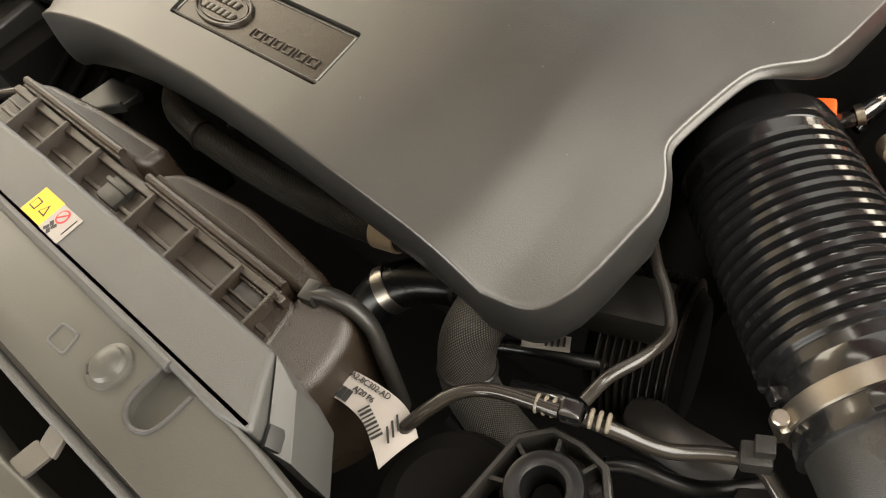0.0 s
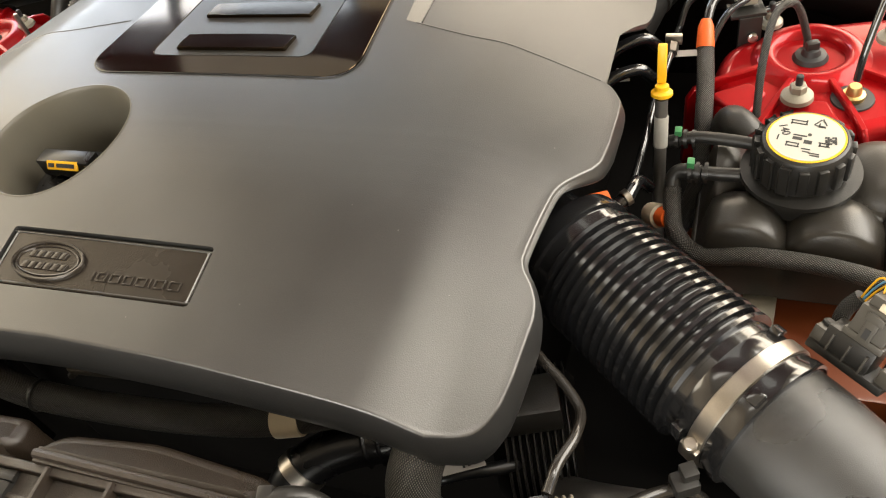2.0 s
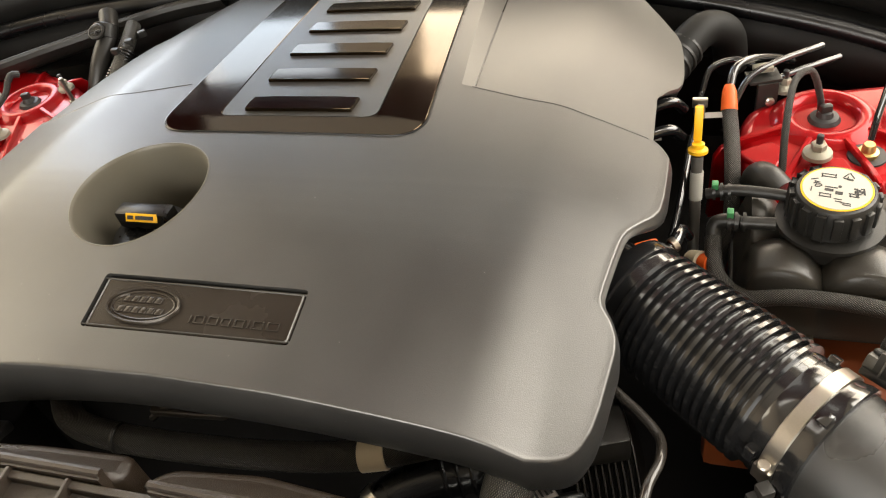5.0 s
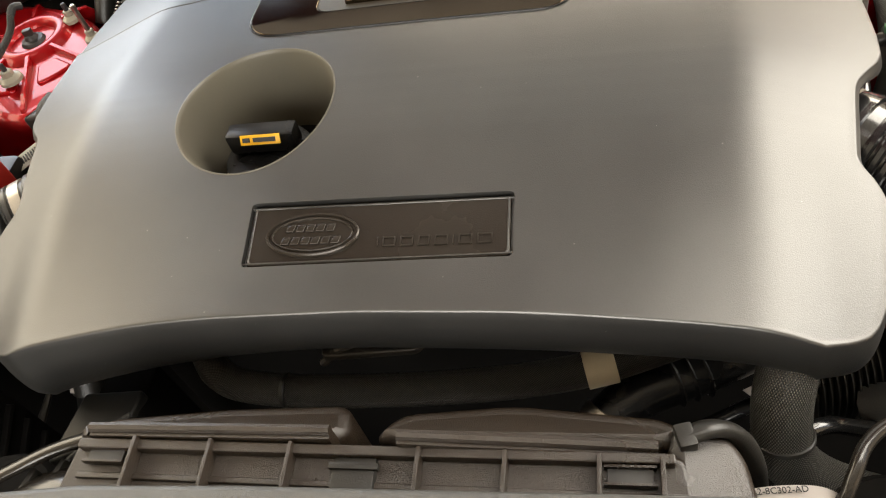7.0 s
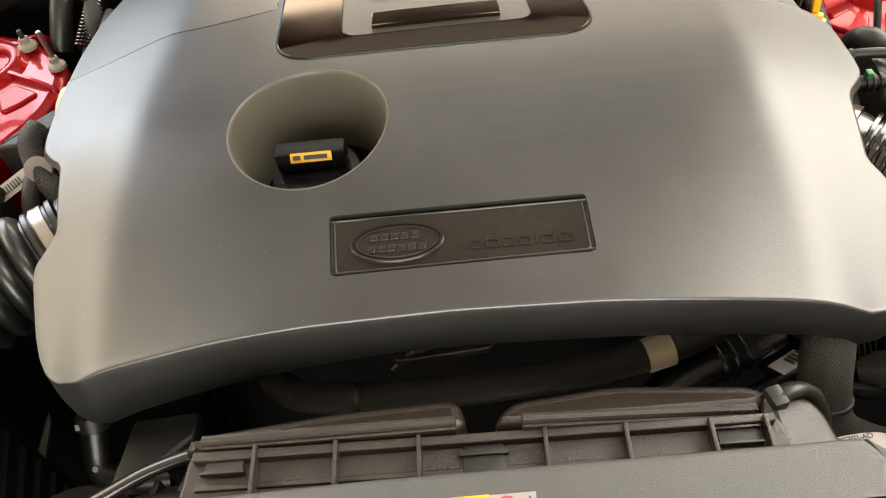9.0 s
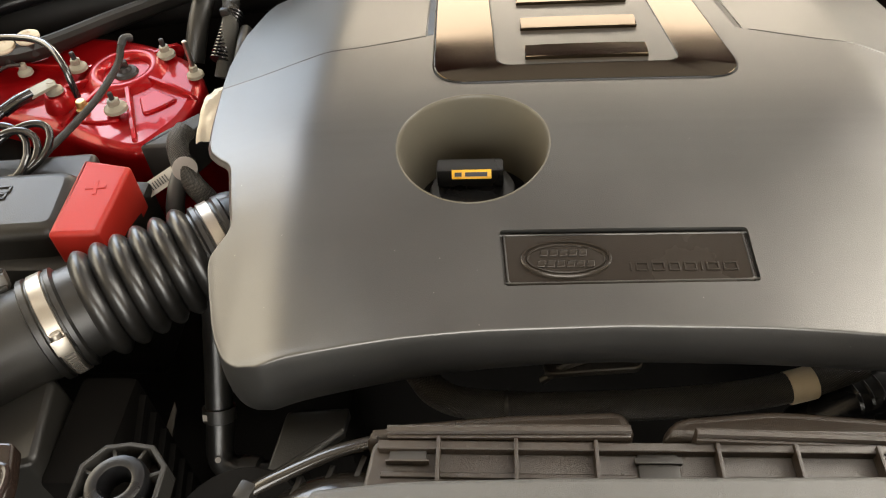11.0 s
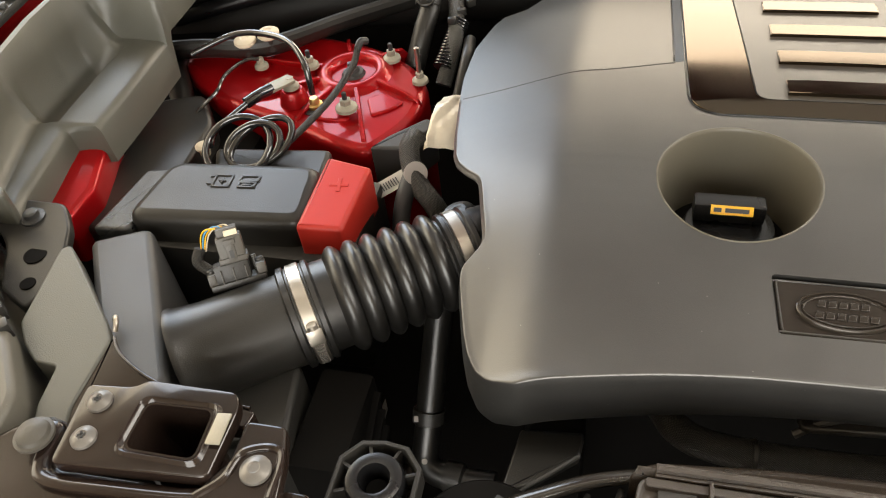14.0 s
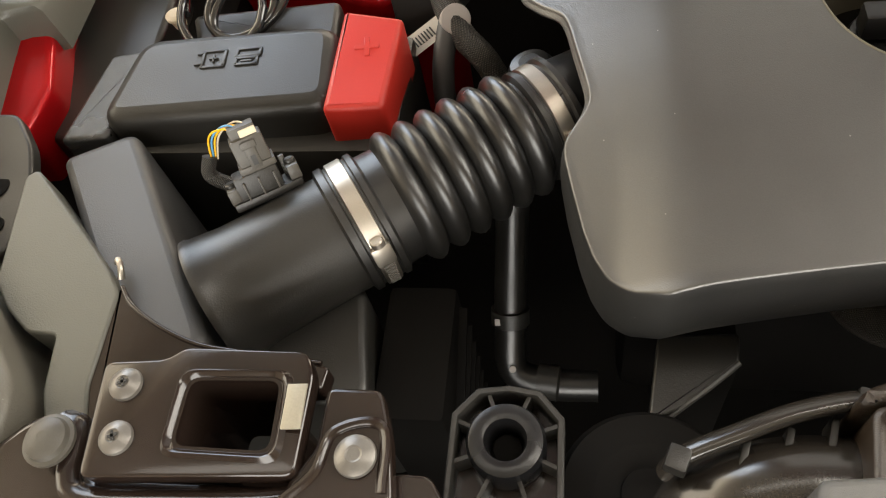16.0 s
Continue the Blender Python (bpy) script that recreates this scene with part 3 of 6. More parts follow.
part("border", plate_border(), COVER, engine_cover)
BADGE = (-0.0380, -0.0040)
bz = plate_z(BADGE[1])
badge = flared_well(*BADGE, [(bz - 0.002, 0.0340, 0.0176, 0), (bz + 0.0022, 0.0337, 0.0173, 0), (bz + 0.0030, 0.0329, 0.0166, 0), (bz + 0.0028, 0.0317, 0.0154, 0), (bz + 0.0012, 0.0311, 0.0149, 0), (bz + 0.0012, 0.0299, 0.0138, 0), (bz + 0.0024, 0.0292, 0.0131, 0), (bz + 0.0022, 0.0283, 0.0123, 0), (bz + 0.0012, 0.0279, 0.0119, 0)], 48)
for v in badge.verts:
    v.co.z += 0.11 * (v.co.y - BADGE[1])
part("badge", badge, PLATEM, engine_cover, "raised oval badge, left blank")
for by, bx, n in ((0.0010, -0.0395, 5), (-0.0090, -0.0380, 6)):
    for k in range(n):
        cx = bx + (k - (n - 1) / 2) * 0.0072
        piece = prism([(cx - 0.0034, by - 0.0028), (cx + 0.0022, by - 0.0028), (cx + 0.0034, by + 0.0028), (cx - 0.0022, by + 0.0028)], plate_z(by), plate_z(by) + 0.0026, 0.0006, (0, 0.11))
        part("badge_bar", piece, PLATEM, engine_cover)


def hollow_bar(cx, cy, w, d, t):
    """A thin raised outline standing for one character."""
    bm = bmesh.new()
    z = plate_z(cy) + 0.0004
    if w < 0.003:
        return add_box(bm, (cx, cy, z), (t, d, 0.0014), 0.0003, tilt=(6.3, 0))
    for ox in (-w / 2, w / 2):
        add_box(bm, (cx + ox, cy, z), (t, d, 0.0014), 0.0003, tilt=(6.3, 0))
    add_box(bm, (cx, cy + d / 2 - t / 2, z + 0.11 * d / 2), (w - t, t, 0.0012), 0.0002, tilt=(6.3, 0))
    add_box(bm, (cx, cy - d / 2 + t / 2, z - 0.11 * d / 2), (w - t, t, 0.0012), 0.0002, tilt=(6.3, 0))
    return bm


run = 0.0090
for w in (0.0, 0.0080, 0.0080, 0.0070, 0.0080, 0.0, 0.0080, 0.0092):
    part("raised_bar", hollow_bar(run + w / 2, -0.0110, w, 0.0074, 0.0011), PLATEM, engine_cover)
    run += w + 0.0040


def loop_on_cover(poly, n=160):
    """n points at even steps round a rounded polygon."""
    pts = [Vector(p) for p in poly]
    seg = [(pts[(i + 1) % len(pts)] - pts[i]).length for i in range(len(pts))]
    total, res, i, acc = sum(seg), [], 0, 0.0
    for k in range(n):
        want = total * k / n
        while acc + seg[i] < want:
            acc += seg[i]
            i += 1
        res.append(pts[i].lerp(pts[(i + 1) % len(pts)], (want - acc) / seg[i]))
    return res


def band_between(o, q, h, edge):
    """A frame on the cover between two paired outlines, h proud of it, whose front bar slopes down to the front."""
    bm = bmesh.new()
    n = len(o)
    rings = []
    for t, d in ((0.0, -0.004), (0.0, -edge), (0.010, 0), (0.025, 0), (0.25, 0), (0.5, 0), (0.75, 0), (0.975, 0), (0.990, 0), (1.0, -edge), (1.0, -0.004)):
        ring = []
        for a, b in zip(o, q):
            x, y = a[0] + (b[0] - a[0]) * t, a[1] + (b[1] - a[1]) * t
            fall = 0.0014 * min(1.0, max(0.0, (0.228 - a[1]) / 0.018)) * (1 - t)
            ring.append(bm.verts.new((x, y, cover_z(x, y) + h - fall + d)))
        rings.append(ring)
    for r0, r1 in zip(rings, rings[1:]):
        for i in range(n):
            bm.faces.new((r0[i], r0[(i + 1) % n], r1[(i + 1) % n], r1[i]))
    return bm


def even_loop(corners, r, per):
    """A rounded outline with the same number of points between corner middles, so that inner and outer outlines pair up."""
    out = []
    k = len(corners)
    mids = [Vector(corners[i]).lerp(Vector(corners[(i + 1) % k]), 0.5) for i in range(k)]
    for i in range(k):
        a, b, c = mids[i - 1], Vector(corners[i]), mids[i]
        p, q = b + (a - b).normalized() * r, b + (c - b).normalized() * r
        out += [tuple(a.lerp(p, j / per)) for j in range(per)]
        for j in range(per):
            t = j / per
            out.append(tuple(p * (1 - t) ** 2 + b * 2 * t * (1 - t) + q * t * t))
        out += [tuple(q.lerp(c, j / per)) for j in range(per)]
    return out


FRAME_OUT = [(-0.147, 0.210), (0.137, 0.208), (0.090, 0.606), (-0.160, 0.606)]
FRAME_IN = [(-0.088, 0.236), (0.084, 0.236), (0.051, 0.580), (-0.106, 0.580)]
part("bright_frame", band_between(even_loop(FRAME_OUT, 0.036, 12), even_loop(FRAME_IN, 0.015, 12), 0.0020, 0.0005), DARKCHROME, engine_cover, "dark chrome trim frame", 30)
gap = even_loop([(-0.1482, 0.2089), (0.1382, 0.2069), (0.0910, 0.6071), (-0.1612, 0.6071)], 0.0365, 12)
part("frame_gap", tube([(x, y, cover_z(x, y) + 0.0002) for x, y in gap + gap[:1]], 0.0009, 6, 1), RUBBER, engine_cover, "fine dark gap round the frame")



def patch_on_cover(x0, x1, y0, y1, h, below, nx=10, ny=14, bev=0.0012):
    bm = bmesh.new()
    g = [[bm.verts.new((x0 + (x1 - x0) * i / nx, y0 + (y1 - y0) * j / ny, 0)) for i in range(nx + 1)] for j in range(ny + 1)]
    for row in g:
        for v in row:
            v.co.z = cover_z(v.co.x, v.co.y) + h
    for a, b in zip(g, g[1:]):
        for i in range(nx):
            bm.faces.new((a[i], a[i + 1], b[i + 1], b[i]))
    r = bmesh.ops.extrude_face_region(bm, geom=list(bm.faces))
    for v in [e for e in r["geom"] if isinstance(e, bmesh.types.BMVert)]:
        v.co.z -= below
    rim = [e for e in bm.edges if e.calc_face_angle(0) > 1.0 and all(v.co.z > cover_z(v.co.x, v.co.y) + h - below / 2 for v in e.verts)]
    if bev:
        bmesh.ops.bevel(bm, geom=rim, offset=bev, segments=2, affect="EDGES")
    return bm


def inset():
    """The grey panel inside the frame, flush with the frame's inner edge but for a fine groove."""
    bm = bmesh.new()
    loop = even_loop([(-0.0870, 0.2370), (0.0830, 0.2370), (0.0501, 0.5790), (-0.1050, 0.5790)], 0.0145, 8)
    rows = []
    mid = Vector((-0.014, 0.40))
    for q in (1.0, 0.97, 0.8, 0.6, 0.4, 0.2):
        pts = [(mid.x + (x - mid.x) * q, mid.y + (y - mid.y) * q) for x, y in loop]
        rows.append([bm.verts.new((x, y, cover_z(x, y) + 0.0019)) for x, y in pts])
    low = [bm.verts.new((v.co.x, v.co.y, v.co.z - 0.006)) for v in rows[0]]
    n = len(loop)
    for a, b in zip([low] + rows, rows):
        for i in range(n):
            bm.faces.new((a[i], a[(i + 1) % n], b[(i + 1) % n], b[i]))
    bm.faces.new(rows[-1])
    return bm


part("inset_panel", inset(), COVER, engine_cover, "grey panel inside the bright frame")
for i in range(6):
    y, x = 0.2455 + i * 0.0612, -0.003 - 0.003 * i
    part("trim_bar", patch_on_cover(x - 0.0580, x + 0.0580, y, y + 0.0240, 0.0056, 0.0045, 6, 3, 0.0009), DARKCHROME, engine_cover, "dark chrome trim bar")

# ---- the engine under its cover ----
engine = thing("engine", (0, 0.3, 0.6), "dark engine block and head under the cover", "engine")
# Block and head are coloured as dark as the shade under the cover.
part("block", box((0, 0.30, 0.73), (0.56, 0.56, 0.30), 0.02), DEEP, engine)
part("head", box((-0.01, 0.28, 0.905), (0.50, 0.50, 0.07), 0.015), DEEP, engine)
part("bracket", prism(rounded([(-0.264, -0.062), (-0.212, -0.058), (-0.214, -0.080), (-0.252, -0.112), (-0.272, -0.122)], 0.004), 0.876, 0.886, 0.002), BLACK, engine, "black bracket plate under the front edge")
part("bracket_rib", tube([(-0.2145, -0.080, 0.887), (-0.235, -0.098, 0.886), (-0.256, -0.114, 0.882), (-0.268, -0.124, 0.87)], 0.0022, 8), GREY, engine)
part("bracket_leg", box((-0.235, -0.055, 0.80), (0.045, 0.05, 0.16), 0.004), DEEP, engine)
part("cast_plate", prism(rounded([(-0.052, -0.048), (0.022, -0.044), (0.030, -0.02), (-0.055, -0.02)], 0.006), 0.912, 0.918, 0.0015, (0.05, -0.2)), CAST, engine)
part("cast_strut", tube([(-0.055, -0.045, 0.905), (-0.035, -0.040, 0.92), (-0.010, -0.036, 0.928)], 0.0035, 8), CAST, engine)


# ---- hoses and clamps ----
def frame_of(axis):
    z = Vector(axis).normalized()
    x = z.orthogonal().normalized()
    return x, z.cross(x), z


def clamp(parent, c, axis, r, screw_dir, width=0.0125):
    """A worm-drive band with its slotted housing and hexagon screw, on the side that screw_dir points to."""
    ax = Vector(axis).normalized()
    c = Vector(c)
    band = lathe(c - ax * width / 2, ax, [(0, r), (0.0008, r + 0.0016), (width - 0.0008, r + 0.0016), (width, r), (width * 0.5, r - 0.0004)], 56, False)
    b = part("clamp", band, STEEL, parent, "bright steel worm-drive clamp")
    d = Vector(screw_dir)
    d = (d - ax * d.dot(ax)).normalized()
    tang = ax.cross(d)
    m = Matrix((tang, ax, d)).transposed().to_4x4()
    m.translation = c + d * (r + 0.004)
    bm = bmesh.new()
    add_box(bm, (0, 0, -0.0012), (0.015, width + 0.0015, 0.0055), 0.0016)
    bmesh.ops.transform(bm, matrix=m, verts=bm.verts)
    part("screw_housing", bm, STEEL, b)
    slots = bmesh.new()
    for i in range(11):
        a = (0.011 + i * 0.0030) / r
        dd = d * math.cos(a) + tang * math.sin(a)
        tt = ax.cross(dd)
        mm = Matrix((tt, ax, dd)).transposed().to_4x4()
        mm.translation = c + dd * (r + 0.0018)
        piece = box((0, 0, 0), (0.0018, width * 0.6, 0.0012), 0)
        bmesh.ops.transform(piece, matrix=mm, verts=piece.verts)
        tmp = bpy.data.meshes.new("slot")
        piece.to_mesh(tmp)
        piece.free()
        slots.from_mesh(tmp)
        bpy.data.meshes.remove(tmp)
    part("worm_slots", slots, SCREWGREY, b, "worm slots in the band")
    bm = lathe(m @ Vector((-0.0075, 0, 0.0)), -tang, [(0, 0.0032), (0.001, 0.0032), (0.001, 0.0048), (0.005, 0.0048), (0.006, 0.0040)], 12)
    part("screw", bm, STEEL, b, "hexagon clamp screw")
    return b


def bellows(c0, c1, r0, r1, ribs, height, lead0, lead1, sharp):
    """A ribbed hose from c0 to c1, smooth at both ends; sharp ribs have flat crests."""
    ln = (Vector(c1) - Vector(c0)).length
    prof = [(0, r0 - 0.003), (0.0005, r0)]
    span = ln - lead0 - lead1
    for i in range(ribs):
        d = lead0 + span * i / ribs
        p = span / ribs
        rr = r0 + (r1 - r0) * d / ln
        if sharp:
            prof += [(d, rr), (d + 0.15 * p, rr + height), (d + 0.55 * p, rr + height), (d + 0.70 * p, rr), (d + 0.97 * p, rr)]
        else:
            prof += [(d + p * t, rr + height * max(0.0, math.sin(math.pi * t)) ** 0.8) for t in (0.0, 0.08, 0.18, 0.32, 0.5, 0.68, 0.82, 0.92)]
    prof += [(ln - lead1, r1), (ln - 0.0005, r1), (ln, r1 - 0.003)]
    return lathe(c0, Vector(c1) - Vector(c0), prof, 56)


def plug(parent, c, axis_long, up, size, name="connector", rise=1.0):
    """An electrical plug on a flanged sensor, with coloured wires curling from it."""
    z = Vector(up).normalized()
    x = Vector(axis_long)
    x = (x - z * x.dot(z)).normalized()
    y = z.cross(x)
    m = Matrix((x, y, z)).transposed().to_4x4()
    m.translation = Vector(c)
    w = size

    def put(bm):
        bmesh.ops.transform(bm, matrix=m, verts=bm.verts)
        return bm
    foot = bmesh.new()
    add_box(foot, (0, 0, 0.003), (2.3 * w, 1.05 * w, 0.006), 0.0015)
    add_box(foot, (-0.15 * w, 0, 0.012), (1.45 * w, 0.85 * w, 0.020), 0.002)
    s = part(name, put(foot), BLACK, parent, "black air sensor")
    for sx in (-1.0, 1.0):
        part("ear", put(add_box(box((sx * w, 0, 0.010), (0.40 * w, 0.80 * w, 0.012), 0.002), (sx * w * 0.8, 0.30 * w, 0.012), (0.2 * w, 0.18 * w, 0.018), 0.001)), PLUGGREY, s)
        part("bolt", put(lathe((sx * w, 0, 0.016), (0, 0, 1), [(0, 0.0042), (0.002, 0.0042), (0.003, 0.003)], 12)), BLACK, s)
    for k in range(3):
        part("foot_rib", put(box(((k - 1.2) * 0.5 * w, -0.46 * w, 0.010), (0.06 * w, 0.12 * w, 0.016), 0.0004)), PLUGGREY, s)
    bm = bmesh.new()
    add_box(bm, (0.05 * w, 0, 0.033), (1.05 * w, 0.78 * w, 0.026), 0.002)
    add_box(bm, (0.05 * w, 0, 0.0245), (1.18 * w, 0.90 * w, 0.005), 0.001)
    add_box(bm, (0.05 * w, 0.05 * w, 0.049), (0.85 * w, 0.58 * w, 0.008), 0.001)
    pg = part("plug", put(bm), PLUGGREY, s, "grey electrical plug")
    part("latch", put(add_box(box((0.05 * w, -0.42 * w, 0.034), (0.36 * w, 0.08 * w, 0.020), 0.0008), (0.05 * w, -0.45 * w, 0.041), (0.50 * w, 0.06 * w, 0.005), 0.0006)), PLUGGREY, pg)
    part("latch_slot", put(box((0.05 * w, -0.465 * w, 0.030), (0.16 * w, 0.012 * w, 0.007), 0)), INK, pg)
    part("lock_bar", put(box((0.20 * w, -0.18 * w, 0.0475), (0.55 * w, 0.20 * w, 0.007), 0.001)), CREAM, pg, "cream locking bar")
    for k, mt in enumerate((YELLOW, BLUEWIRE, YELLOW, CREAM)):
        o = (k - 1.8) * 0.0034
        h = 0.0035 * (k % 2)
        far = 1.5 - 0.5 * rise
        arc = [(o, 0.002, 0.050), (o - 0.001, 0.003, 0.050 + (0.006 + h) * rise), (o - 0.004 * far, 0.007, 0.050 + (0.009 + h) * rise), (o - 0.009 * far, 0.011, 0.050 + 0.006 * rise), (o * 0.7 - 0.014 * far, 0.015, 0.046), (o * 0.4 - 0.018 * far, 0.018, 0.032)]
        part("wire", put(tube(arc, 0.0007, 8)), mt, s)
    part("wire_sleeve", put(tube([(-0.020 * far, 0.018, 0.036), (-0.024 * far, 0.018, 0.024), (-0.022, 0.016, 0.012), (-0.012, 0.016, 0.002)], 0.0052, 12)), BRAIDFINE, s)
    return s


# the big glossy hose beside the header tank
N0, N1 = Vector((0.322, 0.133, 0.915)), Vector((0.4615, 0.021, 0.905))
AX = (N1 - N0).normalized()
intake = thing("intake_hose", N1, "glossy black ribbed intake hose held by a steel clamp", "intake hose", "intake hoses")
part("bellows", bellows(N0 + AX * 0.024, N1 - AX * 0.012, 0.0465, 0.0485, 16, 0.0052, 0.004, 0.012, True), SHINYHOSE, intake)
part("end_ring", lathe(N0, AX, [(0, 0.044), (0.001, 0.050), (0.010, 0.0515), (0.016, 0.0515), (0.017, 0.048), (0.026, 0.047)], 56), SHINYHOSE, intake, "moulded end ring")
part("cuff", lathe(N1 - AX * 0.020, AX, [(0, 0.048), (0.004, 0.0495), (0.012, 0.0495), (0.030, 0.0495), (0.034, 0.051), (0.039, 0.051), (0.040, 0.049)], 56), SHINYHOSE, intake, "smooth end cuff")
clamp(intake, N1, AX, 0.0497, (-0.75, -0.55, 0.05))
for a in range(6):
    x, y, z = frame_of(AX)
    d = x * math.cos(a * 1.05 + 0.2) + y * math.sin(a * 1.05 + 0.2)
    bm = box((0, 0, 0), (0.008, 0.006, 0.010), 0.001)
    m = Matrix((AX, d, AX.cross(d))).transposed().to_4x4()
    m.translation = N1 + AX * (0.013 if a % 2 else -0.013) + d * 0.0515
    bmesh.ops.transform(bm, matrix=m, verts=bm.verts)
    part("locating_lug", bm, SHINYHOSE, intake)
part("throat", lathe(N0 - AX * 0.05 - Vector((0.0, 0, 0.01)), AX, [(0, 0.036), (0.02, 0.041), (0.052, 0.043)], 40), SHINYHOSE, intake)

air_duct = thing("air_duct", (0.50, -0.02, 0.86), "black air duct carrying an electrical sensor", "air duct", "air ducts")
part("pipe", tube([N1 + AX * 0.016, N1 + AX * 0.05, N1 + AX * 0.11 - Vector((0, 0, 0.012)), N1 + AX * 0.19 - Vector((0, 0, 0.045))], 0.047, 36, 8), PANEL, air_duct)
plug(air_duct, (0.519, 0.052, 0.920), AX, (0.30, 0.35, 0.85), 0.023)
part("air_box", box((0.56, -0.09, 0.74), (0.24, 0.22, 0.18), 0.02, 20), BLACK, air_duct)

# ---- header tank ----
tank = thing("coolant_tank", (0.50, 0.22, 0.82), "black moulded coolant expansion tank with a round cap", "coolant tank")


def lobed_tank():
    """A blow-moulded body: rounded lobes that meet in creases, under a waist seam."""
    bm = bmesh.new()
    lobes = ((0.449, 0.198, 0.0345, 0.040), (0.519, 0.198, 0.0350, 0.040), (0.589, 0.202, 0.0350, 0.042), (0.488, 0.262, 0.0400, 0.045), (0.556, 0.266, 0.0370, 0.042), (0.425, 0.266, 0.030, 0.040), (0.620, 0.266, 0.032, 0.042))
    nx, ny = 60, 54
    x0, x1, y0, y1 = 0.414, 0.648, 0.168, 0.325
    g = []
    for j in range(ny + 1):
        row = []
        for i in range(nx + 1):
            x, y = x0 + (x1 - x0) * i / nx, y0 + (y1 - y0) * j / ny
            h = 0.0
            for cx, cy, rx, ry in lobes:
                q = 1 - abs((x - cx) / rx / 1.18) ** 2.3 - abs((y - cy) / ry / 1.18) ** 2.3
                if q > 0:
                    h = max(h, 0.069 * q ** 0.34)
            e = min(x - x0, x1 - x, y - y0, y1 - y)
            row.append(bm.verts.new((x, y, 0.834 + h * min(1.0, e / 0.012) ** 0.5)))
        g.append(row)
    for a, b in zip(g, g[1:]):
        for i in range(nx):
            bm.faces.new((a[i], a[i + 1], b[i + 1], b[i]))
    return bm


part("upper_half", lobed_tank(), TANKBLACK, tank, smooth=60)
part("seam", prism(rounded([(0.410, 0.174), (0.652, 0.172), (0.652, 0.33), (0.410, 0.33)], 0.03), 0.826, 0.834, 0.003), TANKBLACK, tank, "moulded waist seam")
part("lower_half", prism(rounded([(0.420, 0.192), (0.645, 0.190), (0.645, 0.32), (0.420, 0.32)], 0.03), 0.74, 0.826, 0.0), BLACK, tank)
part("neck", lathe((0.4905, 0.246, 0.885), (0, 0, 1), [(0, 0.040), (0.016, 0.040), (0.017, 0.046), (0.021, 0.046), (0.022, 0.034), (0.026, 0.034)], 48), BLACK, tank)
cap = thing("screw_cap", (0.4905, 0.246, 0.907), "black ribbed coolant cap with a white and yellow label", "tank cap")
part("skirt", lathe((0.4905, 0.246, 0.908), (0, 0, 1), [(0, 0.0335), (0.004, 0.0345), (0.024, 0.0345), (0.030, 0.0320), (0.0312, 0.0300)], 48), BLACK, cap)
for i in range(16):
    a = 2 * math.pi * i / 16
    part("grip_rib", box((0.4905 + 0.035 * math.cos(a), 0.246 + 0.035 * math.sin(a), 0.9225), (0.0045, 0.0078, 0.024), 0.0016, math.degrees(a)), BLACK, cap)
part("label_rim", lathe((0.4905, 0.246, 0.9392), (0, 0, 1), [(0, 0.0292), (0.0004, 0.0291)], 48), YELLOW, cap, "yellow ring of the label")
lab = part("label_face", lathe((0.4905, 0.246, 0.9396), (0, 0, 1), [(0, 0.0276), (0.0004, 0.0275)], 48), PAPER, cap, "white round warning label")
letters("140", 0.009, pose(0.4745, 0.2535, 0.9402, 0, 0, -75), INK, lab)
for bx, by, w, d in ((0.4855, 0.2645, 0.012, 0.0010), (0.4855, 0.2610, 0.012, 0.0010), (0.480, 0.2628, 0.0010, 0.0045), (0.491, 0.2628, 0.0010, 0.0045), (0.486, 0.2470, 0.010, 0.0012), (0.484, 0.2435, 0.007, 0.0030),
                     (0.503, 0.2385, 0.008, 0.0010), (0.503, 0.2350, 0.008, 0.0010), (0.5000, 0.2368, 0.0012, 0.0042), (0.5055, 0.2368, 0.0022, 0.0030), (0.502, 0.2570, 0.0050, 0.0009), (0.500, 0.2595, 0.0009, 0.0050), (0.490, 0.2315, 0.0065, 0.0010), (0.490, 0.2285, 0.0050, 0.0010)):
    part("symbol", box((bx, by, 0.9402), (w, d, 0.0003), 0, -12), INK, lab)
for gx in range(5):
    for gy in range(5):
        if (gx * 7 + gy * 5 + gx * gy) % 3:
            part("symbol", box((0.5045 + 0.0017 * gx, 0.2385 + 0.0017 * gy, 0.9402), (0.0016, 0.0016, 0.0003), 0, -12), INK, lab)
for px, py, w, d, turn in ((0.4990, 0.2630, 0.0080, 0.0010, 48), (0.5040, 0.2630, 0.0080, 0.0010, -72), (0.5005, 0.2585, 0.0075, 0.0010, -12), (0.4800, 0.2385, 0.0085, 0.0010, -12), (0.4808, 0.2345, 0.0085, 0.0010, -12),
                           (0.4762, 0.2370, 0.0010, 0.0045, -12), (0.4845, 0.2358, 0.0010, 0.0045, -12), (0.4915, 0.2395, 0.0060, 0.0038, -12), (0.4955, 0.2265, 0.0080, 0.0010, -12), (0.4960, 0.2240, 0.0070, 0.0010, -12), (0.4700, 0.2445, 0.0010, 0.0060, -12)):
    part("symbol", box((px, py, 0.9402), (w, d, 0.0003), 0, turn), INK, lab)
part("centre_mark", lathe((0.493, 0.248, 0.9401), (0, 0, 1), [(0, 0.0015), (0.0003, 0.0015)], 10), INK, lab)
tank_label = part("warning_label", box((0.571, 0.176, 0.893), (0.030, 0.0004, 0.034), 0, 8, (-50, 0)), YELLOW, tank, "yellow and white warning label")
part("label_panel", box((0.5705, 0.170, 0.8845), (0.028, 0.0008, 0.018), 0, 8, (-50, 0)), WHITE, tank_label, "white lower panel")

